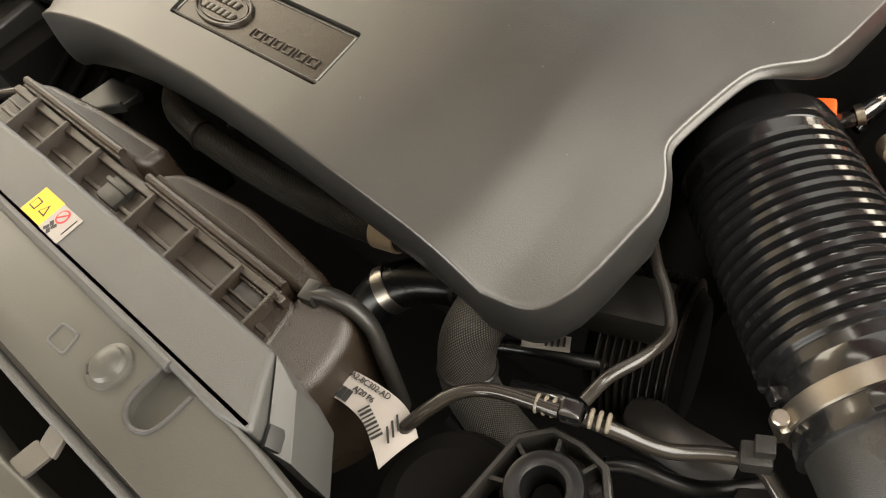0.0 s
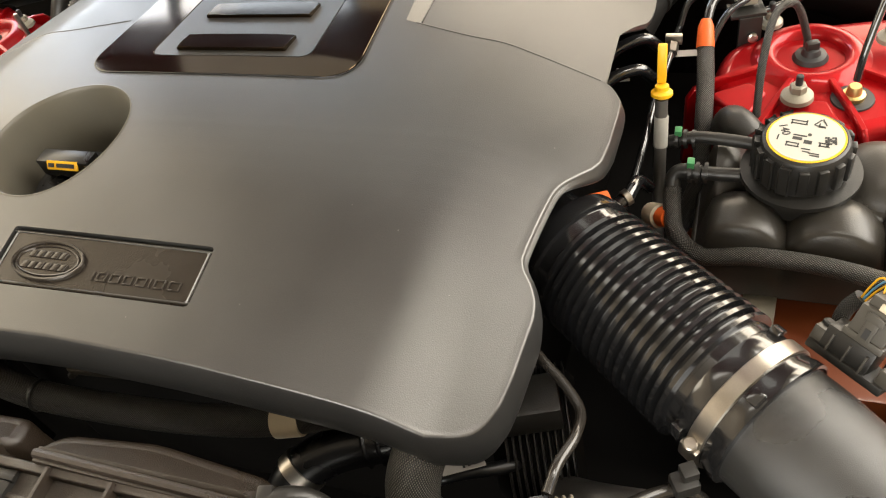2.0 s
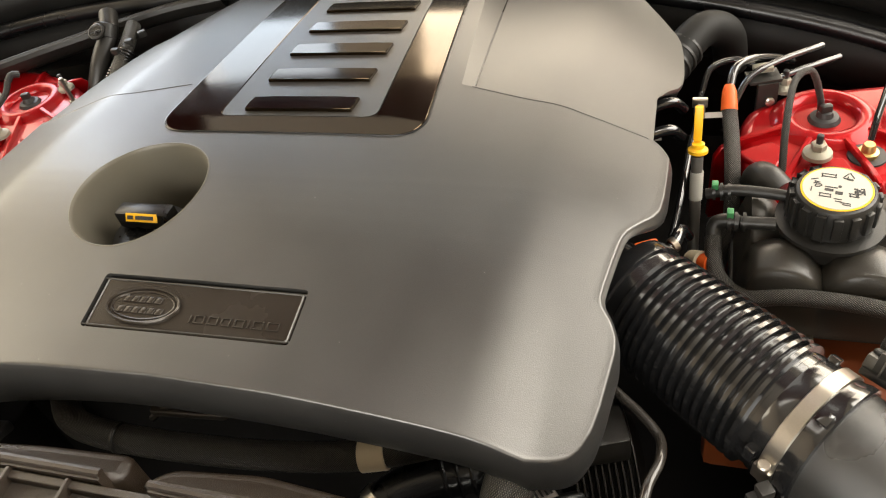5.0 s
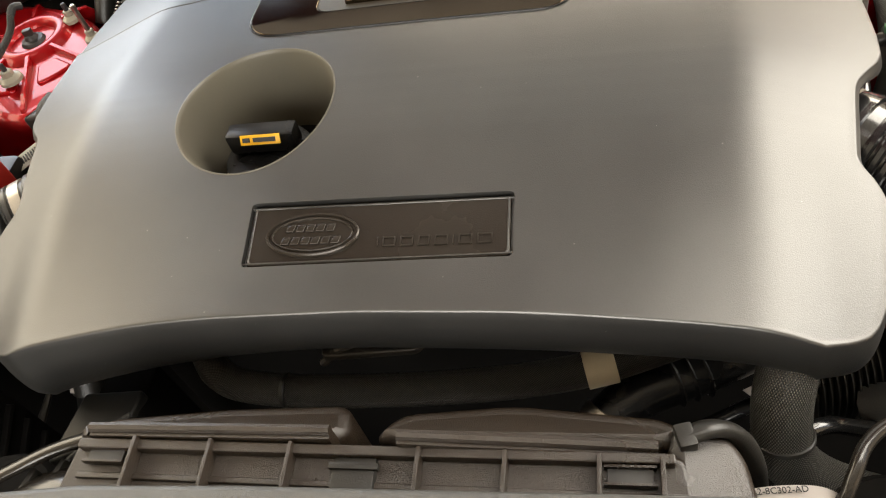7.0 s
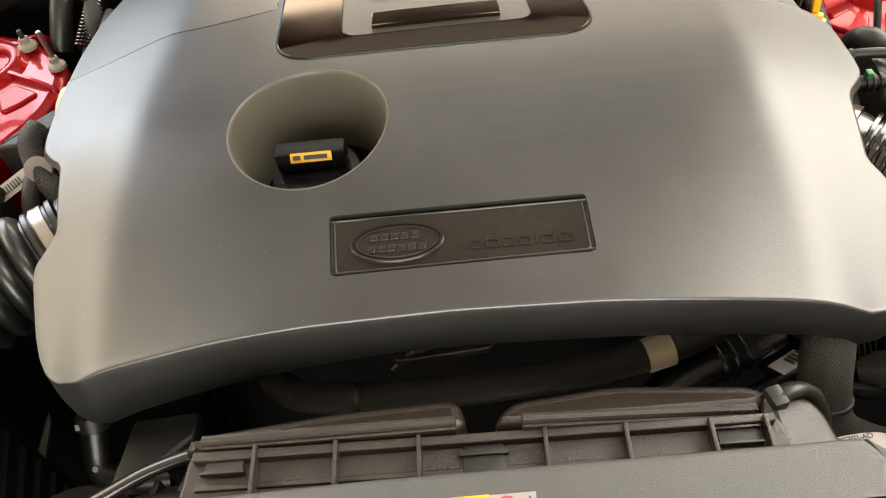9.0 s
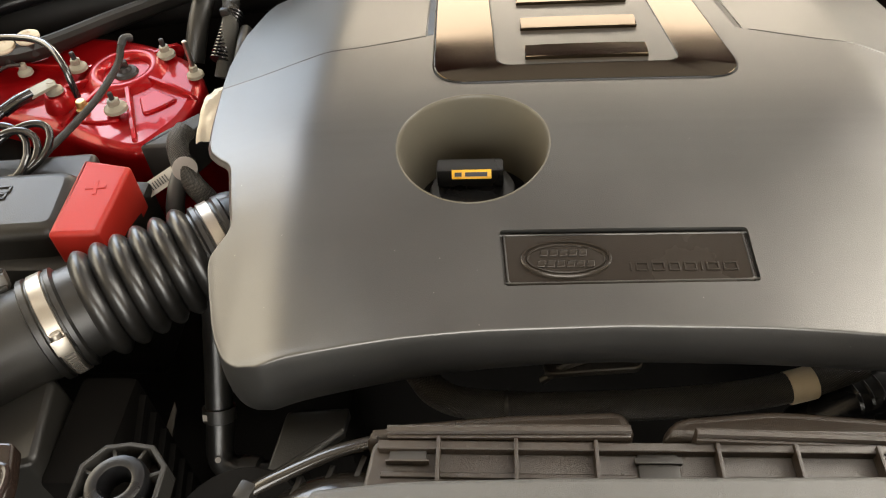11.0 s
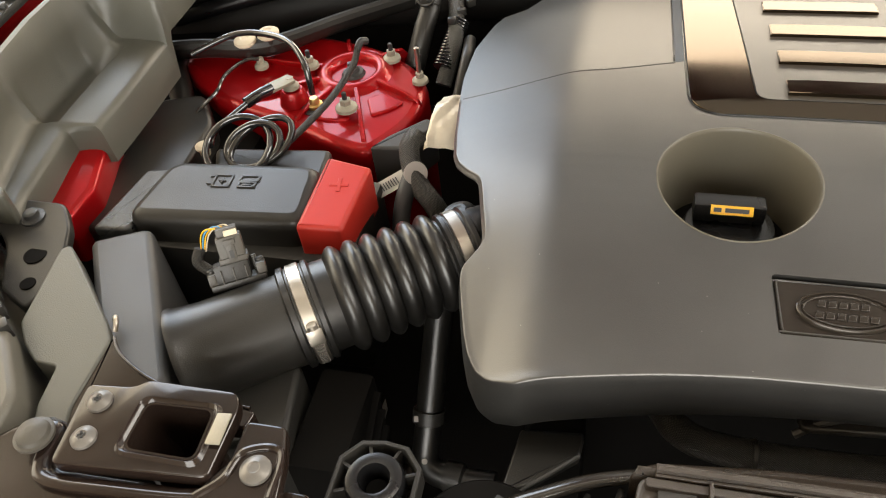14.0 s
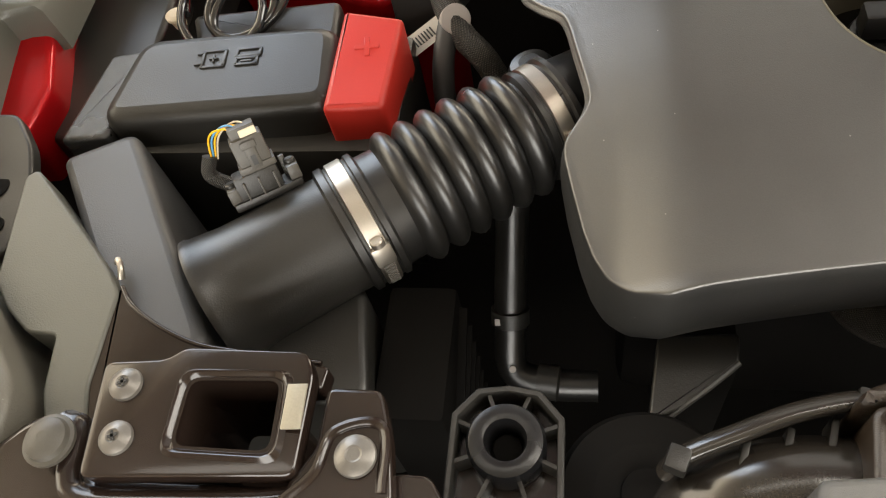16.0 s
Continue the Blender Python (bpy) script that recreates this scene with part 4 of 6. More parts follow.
tank_hose = thing("braided_hose", (0.40, 0.20, 0.87), "black braided coolant hose running across the tank", "hose", "coolant hoses")
part("sleeve", tube([(0.3925, 0.230, 0.890), (0.394, 0.214, 0.880), (0.400, 0.194, 0.872), (0.421, 0.174, 0.871), (0.46, 0.170, 0.880), (0.51, 0.164, 0.883), (0.56, 0.152, 0.882), (0.62, 0.130, 0.878), (0.70, 0.09, 0.86)], 0.0075, 16, 10), BRAIDED, tank_hose)
part("elbow", tube([(0.3925, 0.228, 0.888), (0.393, 0.236, 0.898), (0.400, 0.238, 0.903), (0.415, 0.236, 0.904)], 0.0068, 14), BLACK, tank_hose)
for dx in (0.404, 0.410, 0.417):
    part("collar", lathe((dx, 0.237, 0.9035), (1, 0, 0), [(0, 0.009), (0.003, 0.009)], 20), BLACK, tank_hose)
part("lock_clip", box((0.406, 0.237, 0.9135), (0.006, 0.008, 0.007), 0.001), GREEN, tank_hose, "pale green locking clip")
part("nipple", lathe((0.415, 0.236, 0.904), (1, 0, 0), [(0, 0.006), (0.03, 0.006)], 16), BLACK, tank_hose)
vent = thing("vent_pipe", (0.40, 0.275, 0.90), "black plastic vent pipe with a clipped connector", "pipe", "coolant hoses")
part("pipe", tube([(0.385, 0.278, 0.900), (0.41, 0.276, 0.908), (0.455, 0.268, 0.910), (0.47, 0.262, 0.908)], 0.0055, 14), BLACK, vent)
for dx in (0.390, 0.397, 0.404):
    part("collar", lathe((dx, 0.2775, 0.904), (1, 0, 0.1), [(0, 0.0085), (0.003, 0.0085)], 20), BLACK, vent)
part("lock_clip", box((0.392, 0.277, 0.9125), (0.006, 0.008, 0.006), 0.001), GREEN, vent, "green locking clip")
part("stub", tube([(0.433, 0.33, 0.86), (0.434, 0.322, 0.885), (0.440, 0.308, 0.895), (0.452, 0.295, 0.89)], 0.016, 18), BLACK, vent)

# ---- dipstick, harness, pipes at the rear ----
dip = thing("oil_dipstick", (0.375, 0.29, 0.80), "yellow-handled oil dipstick in its steel tube", "dipstick")
part("tube", tube([(0.377, 0.26, 0.76), (0.3755, 0.285, 0.85), (0.3745, 0.305, 0.925)], 0.0056, 14), SCREWGREY, dip)
part("label", lathe((0.3752, 0.2935, 0.880), (-0.01, 0.26, 1), [(0, 0.0064), (0.030, 0.0064)], 18), PAPER, dip, "white paper sleeve label")
part("collar", lathe((0.3745, 0.3055, 0.926), (0, 0.2, 1), [(0, 0.005), (0.003, 0.0095), (0.006, 0.0095), (0.008, 0.006), (0.012, 0.006)], 24), YELLOW, dip)
part("handle", box((0.3735, 0.316, 0.955), (0.008, 0.006, 0.036), 0.002, 0, (-12, 0)), YELLOW, dip)

harness = thing("wiring_harness", (0.41, 0.38, 0.85), "braided wiring harness with an orange end sleeve", "wiring harness")
part("sleeve", tube([(0.412, 0.300, 0.84), (0.410, 0.33, 0.876), (0.408, 0.37, 0.892), (0.404, 0.41, 0.906)], 0.0082, 16), BRAIDED, harness)
part("orange_sleeve", lathe((0.404, 0.408, 0.906), (-0.05, 0.6, 0.6), [(0, 0.0088), (0.02, 0.0075), (0.027, 0.0048)], 24), ORANGE, harness, "orange plastic sleeve")
part("cable", tube([(0.403, 0.424, 0.922), (0.408, 0.445, 0.934), (0.425, 0.470, 0.930), (0.452, 0.500, 0.912), (0.472, 0.52, 0.895)], 0.0045, 12), SHINYHOSE, harness)
part("tail", tube([(0.412, 0.300, 0.84), (0.40, 0.27, 0.81), (0.39, 0.25, 0.77)], 0.0085, 14), BRAIDFINE, harness)

pipes = thing("pipe_bracket", (0.44, 0.47, 0.88), "black bracket holding metal brake and fuel pipes", "pipe bracket")
part("bracket", add_box(box((0.443, 0.452, 0.886), (0.022, 0.006, 0.05), 0.001, 15), (0.438, 0.462, 0.912), (0.034, 0.024, 0.004), 0.001, 15), BLACK, pipes)
part("bolt", lathe((0.446, 0.448, 0.890), (0.25, -1, 0.2), [(0, 0.005), (0.003, 0.005), (0.004, 0.003)], 12), STEEL, pipes)
for k, pts in enumerate((((0.40, 0.405, 0.88), (0.42, 0.445, 0.917), (0.45, 0.475, 0.922), (0.50, 0.52, 0.915)),
                         ((0.44, 0.46, 0.905), (0.475, 0.485, 0.905), (0.52, 0.52, 0.90)),
                         ((0.375, 0.455, 0.895), (0.384, 0.475, 0.915), (0.41, 0.487, 0.918), (0.432, 0.473, 0.917)),
                         ((0.375, 0.455, 0.895), (0.374, 0.40, 0.91), (0.366, 0.33, 0.905), (0.359, 0.27, 0.88), (0.352, 0.22, 0.87)))):
    part("pipe", tube(pts, 0.0036, 12), SHINYHOSE, pipes)
part("pipe_nut", lathe((0.374, 0.392, 0.910), (0, 1, 0.15), [(0, 0.006), (0.012, 0.006)], 6), STEEL, pipes)
part("pipe_clip", box((0.374, 0.413, 0.912), (0.016, 0.006, 0.010), 0.001), STEEL, pipes)
part("clip_plate", box((0.437, 0.467, 0.920), (0.020, 0.012, 0.006), 0.001, 15), PALE, pipes)
part("label", box((0.388, 0.400, 0.905), (0.022, 0.008, 0.0008), 0, 6, (10, 0)), WHITE, pipes, "white paper label")
fuel = thing("fuel_pipes", (0.33, 0.37, 0.9), "black fuel pipes with pale end tags", "fuel pipe")
for k, (py, pz) in enumerate(((0.415, 0.905), (0.365, 0.905))):
    part("pipe", tube([(0.295, py - 0.03, pz - 0.02), (0.32, py - 0.01, pz), (0.345, py + 0.005, pz + 0.002), (0.358, py + 0.012, pz - 0.012)], 0.006, 14), SHINYHOSE, fuel)
part("tag", box((0.330, 0.375, 0.897), (0.012, 0.020, 0.002), 0.0005, 10), WHITE, fuel, "pale paper tag")
rear_hose = thing("heater_hose", (0.35, 0.55, 0.88), "thick black rubber heater hose at the bulkhead", "hose", "coolant hoses")
part("hose", tube([(0.325, 0.49, 0.87), (0.345, 0.53, 0.895), (0.372, 0.575, 0.905), (0.40, 0.60, 0.885), (0.41, 0.62, 0.83)], 0.0215, 20), COWLBLACK, rear_hose)
for k in range(3):
    part("ring", lathe((0.338 + k * 0.006, 0.519 + k * 0.011, 0.890 + k * 0.003), (0.4, 0.8, 0.2), [(0, 0.0225), (0.0015, 0.0245), (0.005, 0.0245), (0.0065, 0.0225)], 28), BLACK, rear_hose)
lid = thing("sensor_cable", (0.455, 0.36, 0.90), "black ribbed sensor cable standing up from the suspension tower", "cable", "sensor cables")
part("cable", tube([(0.456, 0.318, 0.87), (0.455, 0.335, 0.90), (0.456, 0.36, 0.928), (0.463, 0.40, 0.948), (0.480, 0.42, 0.945), (0.494, 0.432, 0.905), (0.497, 0.436, 0.885)], 0.0036, 12), BRAIDFINE, lid)
orange_plug = thing("orange_connector", (0.335, 0.16, 0.88), "orange high-voltage style connector under the cover edge", "connector")
part("body", box((0.338, 0.185, 0.905), (0.022, 0.020, 0.022), 0.003, 25), ORANGE, orange_plug)
part("tail", tube([(0.345, 0.19, 0.90), (0.358, 0.20, 0.905), (0.364, 0.225, 0.90), (0.370, 0.25, 0.87)], 0.006, 12), SHINYHOSE, orange_plug)
part("ring", lathe((0.357, 0.198, 0.906), (0.7, 0.6, 0.2), [(0, 0.0072), (0.005, 0.0072)], 16), STEEL, orange_plug)
tan_plug = thing("tan_connector", (0.385, 0.20, 0.86), "tan plastic connector beside the header tank", "connector")
part("body", lathe((0.375, 0.225, 0.862), (0.5, -0.5, 0.4), [(0, 0.010), (0.016, 0.011), (0.018, 0.008)], 18), CREAM, tan_plug)
part("collar", lathe((0.386, 0.214, 0.871), (0.5, -0.5, 0.4), [(0, 0.009), (0.010, 0.008)], 18), ORANGE, tan_plug)

tab = thing("wing_tab", (0.468, 0.16, 0.81), "pale bare-metal tab with a hole on the wing", "tab")
tb = part("tab", prism(rounded([(0.460, 0.137), (0.481, 0.138), (0.485, 0.190), (0.456, 0.188)], 0.006), 0.824, 0.827, 0.0005, (0, 0)), PALE, tab)
# Black disc on the solid tab draws the dark inside of its hole.
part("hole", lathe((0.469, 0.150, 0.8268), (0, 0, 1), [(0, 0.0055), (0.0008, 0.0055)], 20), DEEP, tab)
part("leg", box((0.470, 0.185, 0.812), (0.02, 0.004, 0.026), 0.001), PALE, tab)
solo("wing_floor", box((0.575, 0.185, 0.752), (0.36, 0.17, 0.10), 0.01), BROWNRED, "brownish red painted panel beneath the tank", "body panel", kind="structure")


# ---- suspension towers ----
def flange_nut(parent, x, y, z, stud=0.012, r=0.0125, mat=PALE):
    r *= 0.86
    n = part("flange_nut", lathe((x, y, z), (0, 0, 1), [(0, r * 1.15), (0.004, r * 1.1), (0.0075, r * 0.72), (0.0078, r * 0.62)], 24), mat, parent, "pale zinc flange nut")
    part("hexagon", lathe((x, y, z + 0.007), (0, 0, 1), [(0, r * 0.60), (0.007, r * 0.60), (0.008, r * 0.5)], 6), mat, n)
    if stud:
        part("stud", lathe((x, y, z + 0.014), (0, 0, 1), [(0, 0.0032), (stud, 0.0032), (stud + 0.001, 0.002)], 12), INK if stud < 0.02 else STEEL, n)
    return n


def fin(c, d, profile, half):
    """A thin upright web that runs out from c along d, with a profile of (distance, height) and softened edges."""
    bm = bmesh.new()
    d = Vector((d[0], d[1])).normalized()
    n = Vector((-d.y, d.x))
    rings = []
    for w, shrink in ((-half, 0.0014), (-half + 0.0010, 0.0), (half - 0.0010, 0.0), (half, 0.0014)):
        rings.append([bm.verts.new((c[0] + d.x * r + n.x * w, c[1] + d.y * r + n.y * w, z - shrink)) for r, z in profile])
    k = len(profile)
    for a, b in zip(rings, rings[1:]):
        for i in range(k):
            bm.faces.new((a[i], a[(i + 1) % k], b[(i + 1) % k], b[i]))
    bm.faces.new(rings[0][::-1])
    bm.faces.new(rings[-1])
    return bm


def tower(flip):
    """A pressed suspension tower; flip=False is the battery side, True its mirror image."""
    fx = (lambda x: -x - 0.06) if flip else (lambda x: x)
    t = thing("suspension_tower", (fx(-0.62), 0.42, 0.75), "glossy red painted suspension tower with pale bolts", "suspension tower", "suspension towers")
    top = [(-0.500, 0.278), (-0.458, 0.345), (-0.455, 0.42), (-0.487, 0.472), (-0.55, 0.515), (-0.64, 0.54), (-0.74, 0.535), (-0.822, 0.505), (-0.835, 0.455), (-0.735, 0.365), (-0.627, 0.330), (-0.548, 0.292)]
    if flip:
        top = [(min(x, -0.474), y if y < 0.4 else 0.4 + (y - 0.4) * 0.70) for x, y in top]
    zt = 0.884
    bm = prism([(fx(x), y) for x, y in rounded(top, 0.03, 4)], 0.62, zt, 0.014, (0.0, 0.0))
    part("pressing", bm, RED, t, "", 40)
    # raised crown with its rim, and ribs that run out from it
    hx, hy = (-0.560, 0.424) if flip else (-0.568, 0.442)
    part("crown", lathe((fx(hx), hy, zt - 0.004), (0, 0, 1), [(0, 0.058), (0.008, 0.050), (0.0125, 0.044), (0.0135, 0.038), (0.012, 0.033), (0.003, 0.030)], 48, False), RED, t, "", 60)
    part("strut_top", lathe((fx(hx), hy, zt - 0.003), (0, 0, 1), [(0, 0.031), (0.0015, 0.030), (0.002, 0.017), (0.007, 0.014), (0.008, 0.009), (0.013, 0.007), (0.014, 0.004)], 36), INK, t, "dark strut top")
    part("strut_plug", box((fx(hx), hy, zt + 0.012), (0.012, 0.008, 0.012), 0.002, 20), BLACK, t)
    for a, ln in ((-68, 0.155), (-112, 0.118), (-28, 0.120), (-150, 0.150), (172, 0.20), (50, 0.085), (112, 0.09)):
        if flip and a > 0:
            continue
        d = Vector((math.cos(radians(a)), math.sin(radians(a)), 0))
        part("rib", fin((fx(hx), hy), (fx(hx + d.x) - fx(hx), d.y), [(0.046, zt - 0.004), (0.046, zt + 0.0085), (ln * 0.8, zt + 0.0070), (ln - 0.004, zt + 0.0035), (ln + 0.003, zt - 0.006), (ln + 0.006, zt - 0.09), (ln - 0.02, zt - 0.09), (ln - 0.02, zt - 0.004)], 0.0030), RED, t, "", 40)
    for a0, a1 in ((-108, -72), (-64, -32)):
        pocket = [(hx + r * math.cos(radians(a)), hy + r * math.sin(radians(a))) for r, aa in ((0.068, (a0 + 6, (a0 + a1) / 2, a1 - 6)), (0.108, (a1 - 3, (a0 + a1) / 2, a0 + 3))) for a in aa]
        part("pressed_field", prism([(fx(x), y) for x, y in rounded(pocket, 0.008, 4)], zt - 0.002, zt + 0.0035, 0.003), RED, t, "", 50)
    flange_nut(t, fx(-0.548), 0.353, zt + 0.008, 0.010, 0.0145)
    flange_nut(t, fx(-0.627), 0.440, zt + 0.010, 0.010)
    flange_nut(t, fx(-0.522), 0.474, zt + 0.004, 0.010)
    # Flat black disc stands for the dark hole round the union.
    part("union_hole_disc", lathe((fx(-0.595), 0.363, zt), (0, 0, 1), [(0, 0.0185), (0.0015, 0.018), (0.002, 0.013)], 24), INK, t)
    b = part("brass_union", lathe((fx(-0.595), 0.363, zt + 0.001), (0, 0, 1), [(0, 0.010), (0.005, 0.010), (0.006, 0.0068), (0.012, 0.006), (0.014, 0.005)], 20), BRASS, t, "brass pipe union")
    return t, fx, zt


tow_l, fl, ZT = tower(False)
tow_r, fr, _ = tower(True)
flange_nut(tow_l, -0.627, 0.373, ZT + 0.022, 0, 0.011)
part("bolt_pad", lathe((-0.627, 0.373, ZT - 0.01), (0, 0, 1), [(0, 0.022), (0.026, 0.016), (0.030, 0.013)], 24), RED, tow_l, "", 60)
flange_nut(tow_l, -0.471, 0.428, ZT + 0.002, 0.036, 0.011)
flange_nut(tow_l, -0.699, 0.439, ZT + 0.006, 0, 0.010)
flange_nut(tow_r, 0.578, 0.395, ZT + 0.004, 0, 0.0135)

line_l = thing("brake_line", (-0.595, 0.363, 0.90), "black brake line rising from a brass union", "brake line", "brake lines")
part("line", tube([(-0.595, 0.363, 0.905), (-0.595, 0.364, 0.925), (-0.602, 0.375, 0.943), (-0.63, 0.405, 0.951), (-0.67, 0.425, 0.950), (-0.72, 0.43, 0.945), (-0.78, 0.41, 0.925)], 0.0042, 12, 10), SHINYHOSE, line_l)
line_r = thing("brake_line", (0.535, 0.363, 0.90), "black brake line rising from a brass union", "brake line", "brake lines")
part("line", tube([(0.535, 0.363, 0.905), (0.537, 0.368, 0.93), (0.545, 0.385, 0.965), (0.556, 0.41, 1.0), (0.560, 0.44, 1.018), (0.552, 0.49, 1.012), (0.53, 0.56, 0.985), (0.50, 0.63, 0.955)], 0.0034, 12, 10), SHINYHOSE, line_r)

earth = thing("earth_cable", (-0.64, 0.30, 0.90), "coiled black earth cable bolted to the tower", "cable", "tower cables")
part("lug", box((-0.635, 0.362, 0.9185), (0.020, 0.034, 0.004), 0.001, -40), PALE, earth, "pale cable lug")
part("boot", tube([(-0.642, 0.350, 0.919), (-0.652, 0.335, 0.920), (-0.664, 0.318, 0.918)], 0.0075, 14), SHINYHOSE, earth)
part("cable", tube([(-0.660, 0.322, 0.918), (-0.675, 0.29, 0.915), (-0.682, 0.262, 0.915), (-0.676, 0.236, 0.915)], 0.0042, 12), SHINYHOSE, earth)
for k in range(3):
    ox, r = k * 0.013 + 0.005 * (k % 2), (0.038, 0.031, 0.034)[k]
    pts = [(-0.640 + ox + r * math.cos(a) * 1.05, 0.236 + r * (0.95, 0.70, 0.82)[k] * math.sin(a + 0.25 * k) + 0.004 * k, 0.917 + 0.016 * math.sin(a) + 0.004 * k * math.cos(a)) for a in (math.pi * (i / 13 * 2.02) for i in range(14))]
    part("coil", tube(pts, 0.0042, 12, 6), SHINYHOSE, earth)
sleeve = thing("braided_cable", (-0.57, 0.33, 0.91), "braided sensor cable draped over the red tower", "cable", "tower cables")
part("cable", tube([(-0.541, 0.408, 0.945), (-0.545, 0.390, 0.930), (-0.560, 0.345, 0.915), (-0.577, 0.300, 0.908), (-0.590, 0.262, 0.906), (-0.60, 0.235, 0.902)], 0.0043, 12, 10), BRAIDFINE, sleeve)
part("tip", tube([(-0.541, 0.408, 0.945), (-0.538, 0.416, 0.950), (-0.534, 0.424, 0.946)], 0.0048, 10), INK, sleeve)
thin = thing("thin_wire", (-0.70, 0.42, 0.90), "thin black wire looping down the tower", "wire")
part("wire", tube([(-0.699, 0.436, 0.905), (-0.715, 0.425, 0.908), (-0.735, 0.40, 0.900), (-0.735, 0.37, 0.895), (-0.75, 0.34, 0.885), (-0.765, 0.32, 0.86)], 0.0026, 10, 8), SHINYHOSE, thin)
wash = thing("washer_pipe", (-0.80, 0.40, 0.86), "black pipe with a green marked connector", "pipe")
part("pipe", tube([(-0.86, 0.485, 0.875), (-0.84, 0.445, 0.878), (-0.805, 0.390, 0.866), (-0.785, 0.355, 0.853), (-0.765, 0.315, 0.835), (-0.76, 0.285, 0.80)], 0.0155, 18, 8, 1.0, lambda q: 1.25 - 0.45 * q), BLACK, wash)
part("green_ring", lathe((-0.7925, 0.3690, 0.859), (0.45, -0.75, -0.3), [(0, 0.0160), (0.001, 0.0168), (0.0035, 0.0168), (0.0045, 0.0160)], 24), GREEN, wash, "green marking ring")
part("collar", lathe((-0.785, 0.358, 0.854), (0.45, -0.75, -0.3), [(0, 0.0160), (0.006, 0.0185), (0.020, 0.0185), (0.024, 0.014)], 24), BLACK, wash)
buffers = [(-0.718, 0.448, 0.921), (-0.687, 0.459, 0.927)]
for bx, by, bz in buffers:
    bf = thing("rubber_buffer", (bx, by, bz), "round cream rubber buffer on the wing edge", "buffer", "rubber buffers")
    part("dome", lathe((bx, by, bz - 0.001), (0, 0, 1), [(0, 0.0130), (0.003, 0.0152), (0.007, 0.0150), (0.0095, 0.0115), (0.0100, 0.006), (0.0088, 0.004)], 28), CREAM, bf)
    part("stem", lathe((bx, by, bz - 0.022), (0, 0, 1), [(0, 0.006), (0.022, 0.006)], 14), BLACK, bf)
solo("wing_ledge", tube([(-0.95, 0.42, 0.905), (-0.80, 0.455, 0.905), (-0.70, 0.466, 0.905), (-0.60, 0.56, 0.90), (-0.45, 0.66, 0.905), (-0.35, 0.69, 0.91)], 0.012, 12, 8, 2.0), BLACK, "black ledge behind the red tower", "ledge", kind="structure")

# ---- battery and its red terminal cover ----
battery = thing("battery_box", (-0.60, 0.15, 0.80), "black battery box with a rounded lid and moulded symbols", "battery")
part("body", box((-0.585, 0.150, 0.81), (0.25, 0.13, 0.18), 0.008), BLACK, battery)
lid_poly = rounded([(-0.706, 0.090), (-0.505, 0.104), (-0.515, 0.196), (-0.694, 0.186)], 0.024, 6)
part("lid", prism(lid_poly, 0.895, 0.936, 0.0130), BLACK, battery, "rounded black lid", 50)
part("side_step", prism(rounded([(-0.742, 0.082), (-0.700, 0.086), (-0.690, 0.186), (-0.728, 0.180)], 0.006), 0.88, 0.921, 0.004), PANEL, battery)
part("rear_cover", prism(rounded([(-0.66, 0.200), (-0.53, 0.205), (-0.535, 0.262), (-0.68, 0.250)], 0.01), 0.84, 0.902, 0.006), BLACK, battery)


def outline(cx, cy, w, d, t, z, turn):
    """A raised rectangular line."""
    bm = bmesh.new()
    rot = Matrix.Rotation(radians(turn), 2)
    for ox, oy, a, b in ((0, d / 2, w, t), (0, -d / 2, w, t), (w / 2, 0, t, d), (-w / 2, 0, t, d)):
        o = rot @ Vector((ox, oy))
        add_box(bm, (cx + o.x, cy + o.y, z), (a + t, b + t, 0.0016), 0.0003, turn)
    return bm


sym = part("moulded_symbol", outline(-0.617, 0.155, 0.019, 0.018, 0.0012, 0.9365, 4), BLACK, battery, "raised battery symbol")
for dx, dy, w, d in ((-0.013, 0.006, 0.006, 0.0022), (-0.013, -0.006, 0.006, 0.0022), (0.0, 0.0, 0.008, 0.0018), (0.0, 0.0, 0.0018, 0.008)):
    part("symbol_line", box((-0.617 + dx, 0.155 + dy, 0.9367), (w, d, 0.0016), 0.0003, 4), BLACK, sym)
sym2 = part("moulded_symbol", outline(-0.5875, 0.1615, 0.020, 0.008, 0.0012, 0.9365, 4), BLACK, battery, "raised book symbol")
part("symbol_line", outline(-0.5875, 0.1515, 0.018, 0.007, 0.0012, 0.9365, 4), BLACK, sym2)
part("symbol_line", box((-0.5875, 0.1515, 0.9366), (0.010, 0.0022, 0.0014), 0.0003, 4), BLACK, sym2)
red_cap = thing("terminal_cover", (-0.48, 0.15, 0.89), "red plastic terminal cover with a raised plus sign", "terminal cover")
part("cover", prism(rounded([(-0.512, 0.095), (-0.464, 0.099), (-0.459, 0.190), (-0.510, 0.198)], 0.005, 5), 0.885, 0.940, 0.005, (-0.06, 0.06)), REDPLASTIC, red_cap, "", 50)
arm, leg = 0.0100, 0.0020
plus = [(leg, leg), (arm, leg), (arm, -leg), (leg, -leg), (leg, -arm), (-leg, -arm), (-leg, -leg), (-arm, -leg), (-arm, leg), (-leg, leg), (-leg, arm), (leg, arm)]
part("plus_sign", prism([(-0.485 + x * 0.99 - y * 0.14, 0.158 + x * 0.14 + y * 0.95) for x, y in plus][::-1], 0.9385, 0.9416, 0.0005, (-0.06, 0.06)), REDPLASTIC, red_cap)
pin = thing("cream_clip", (-0.711, 0.271, 0.89), "cream plastic clip behind the battery", "clip")
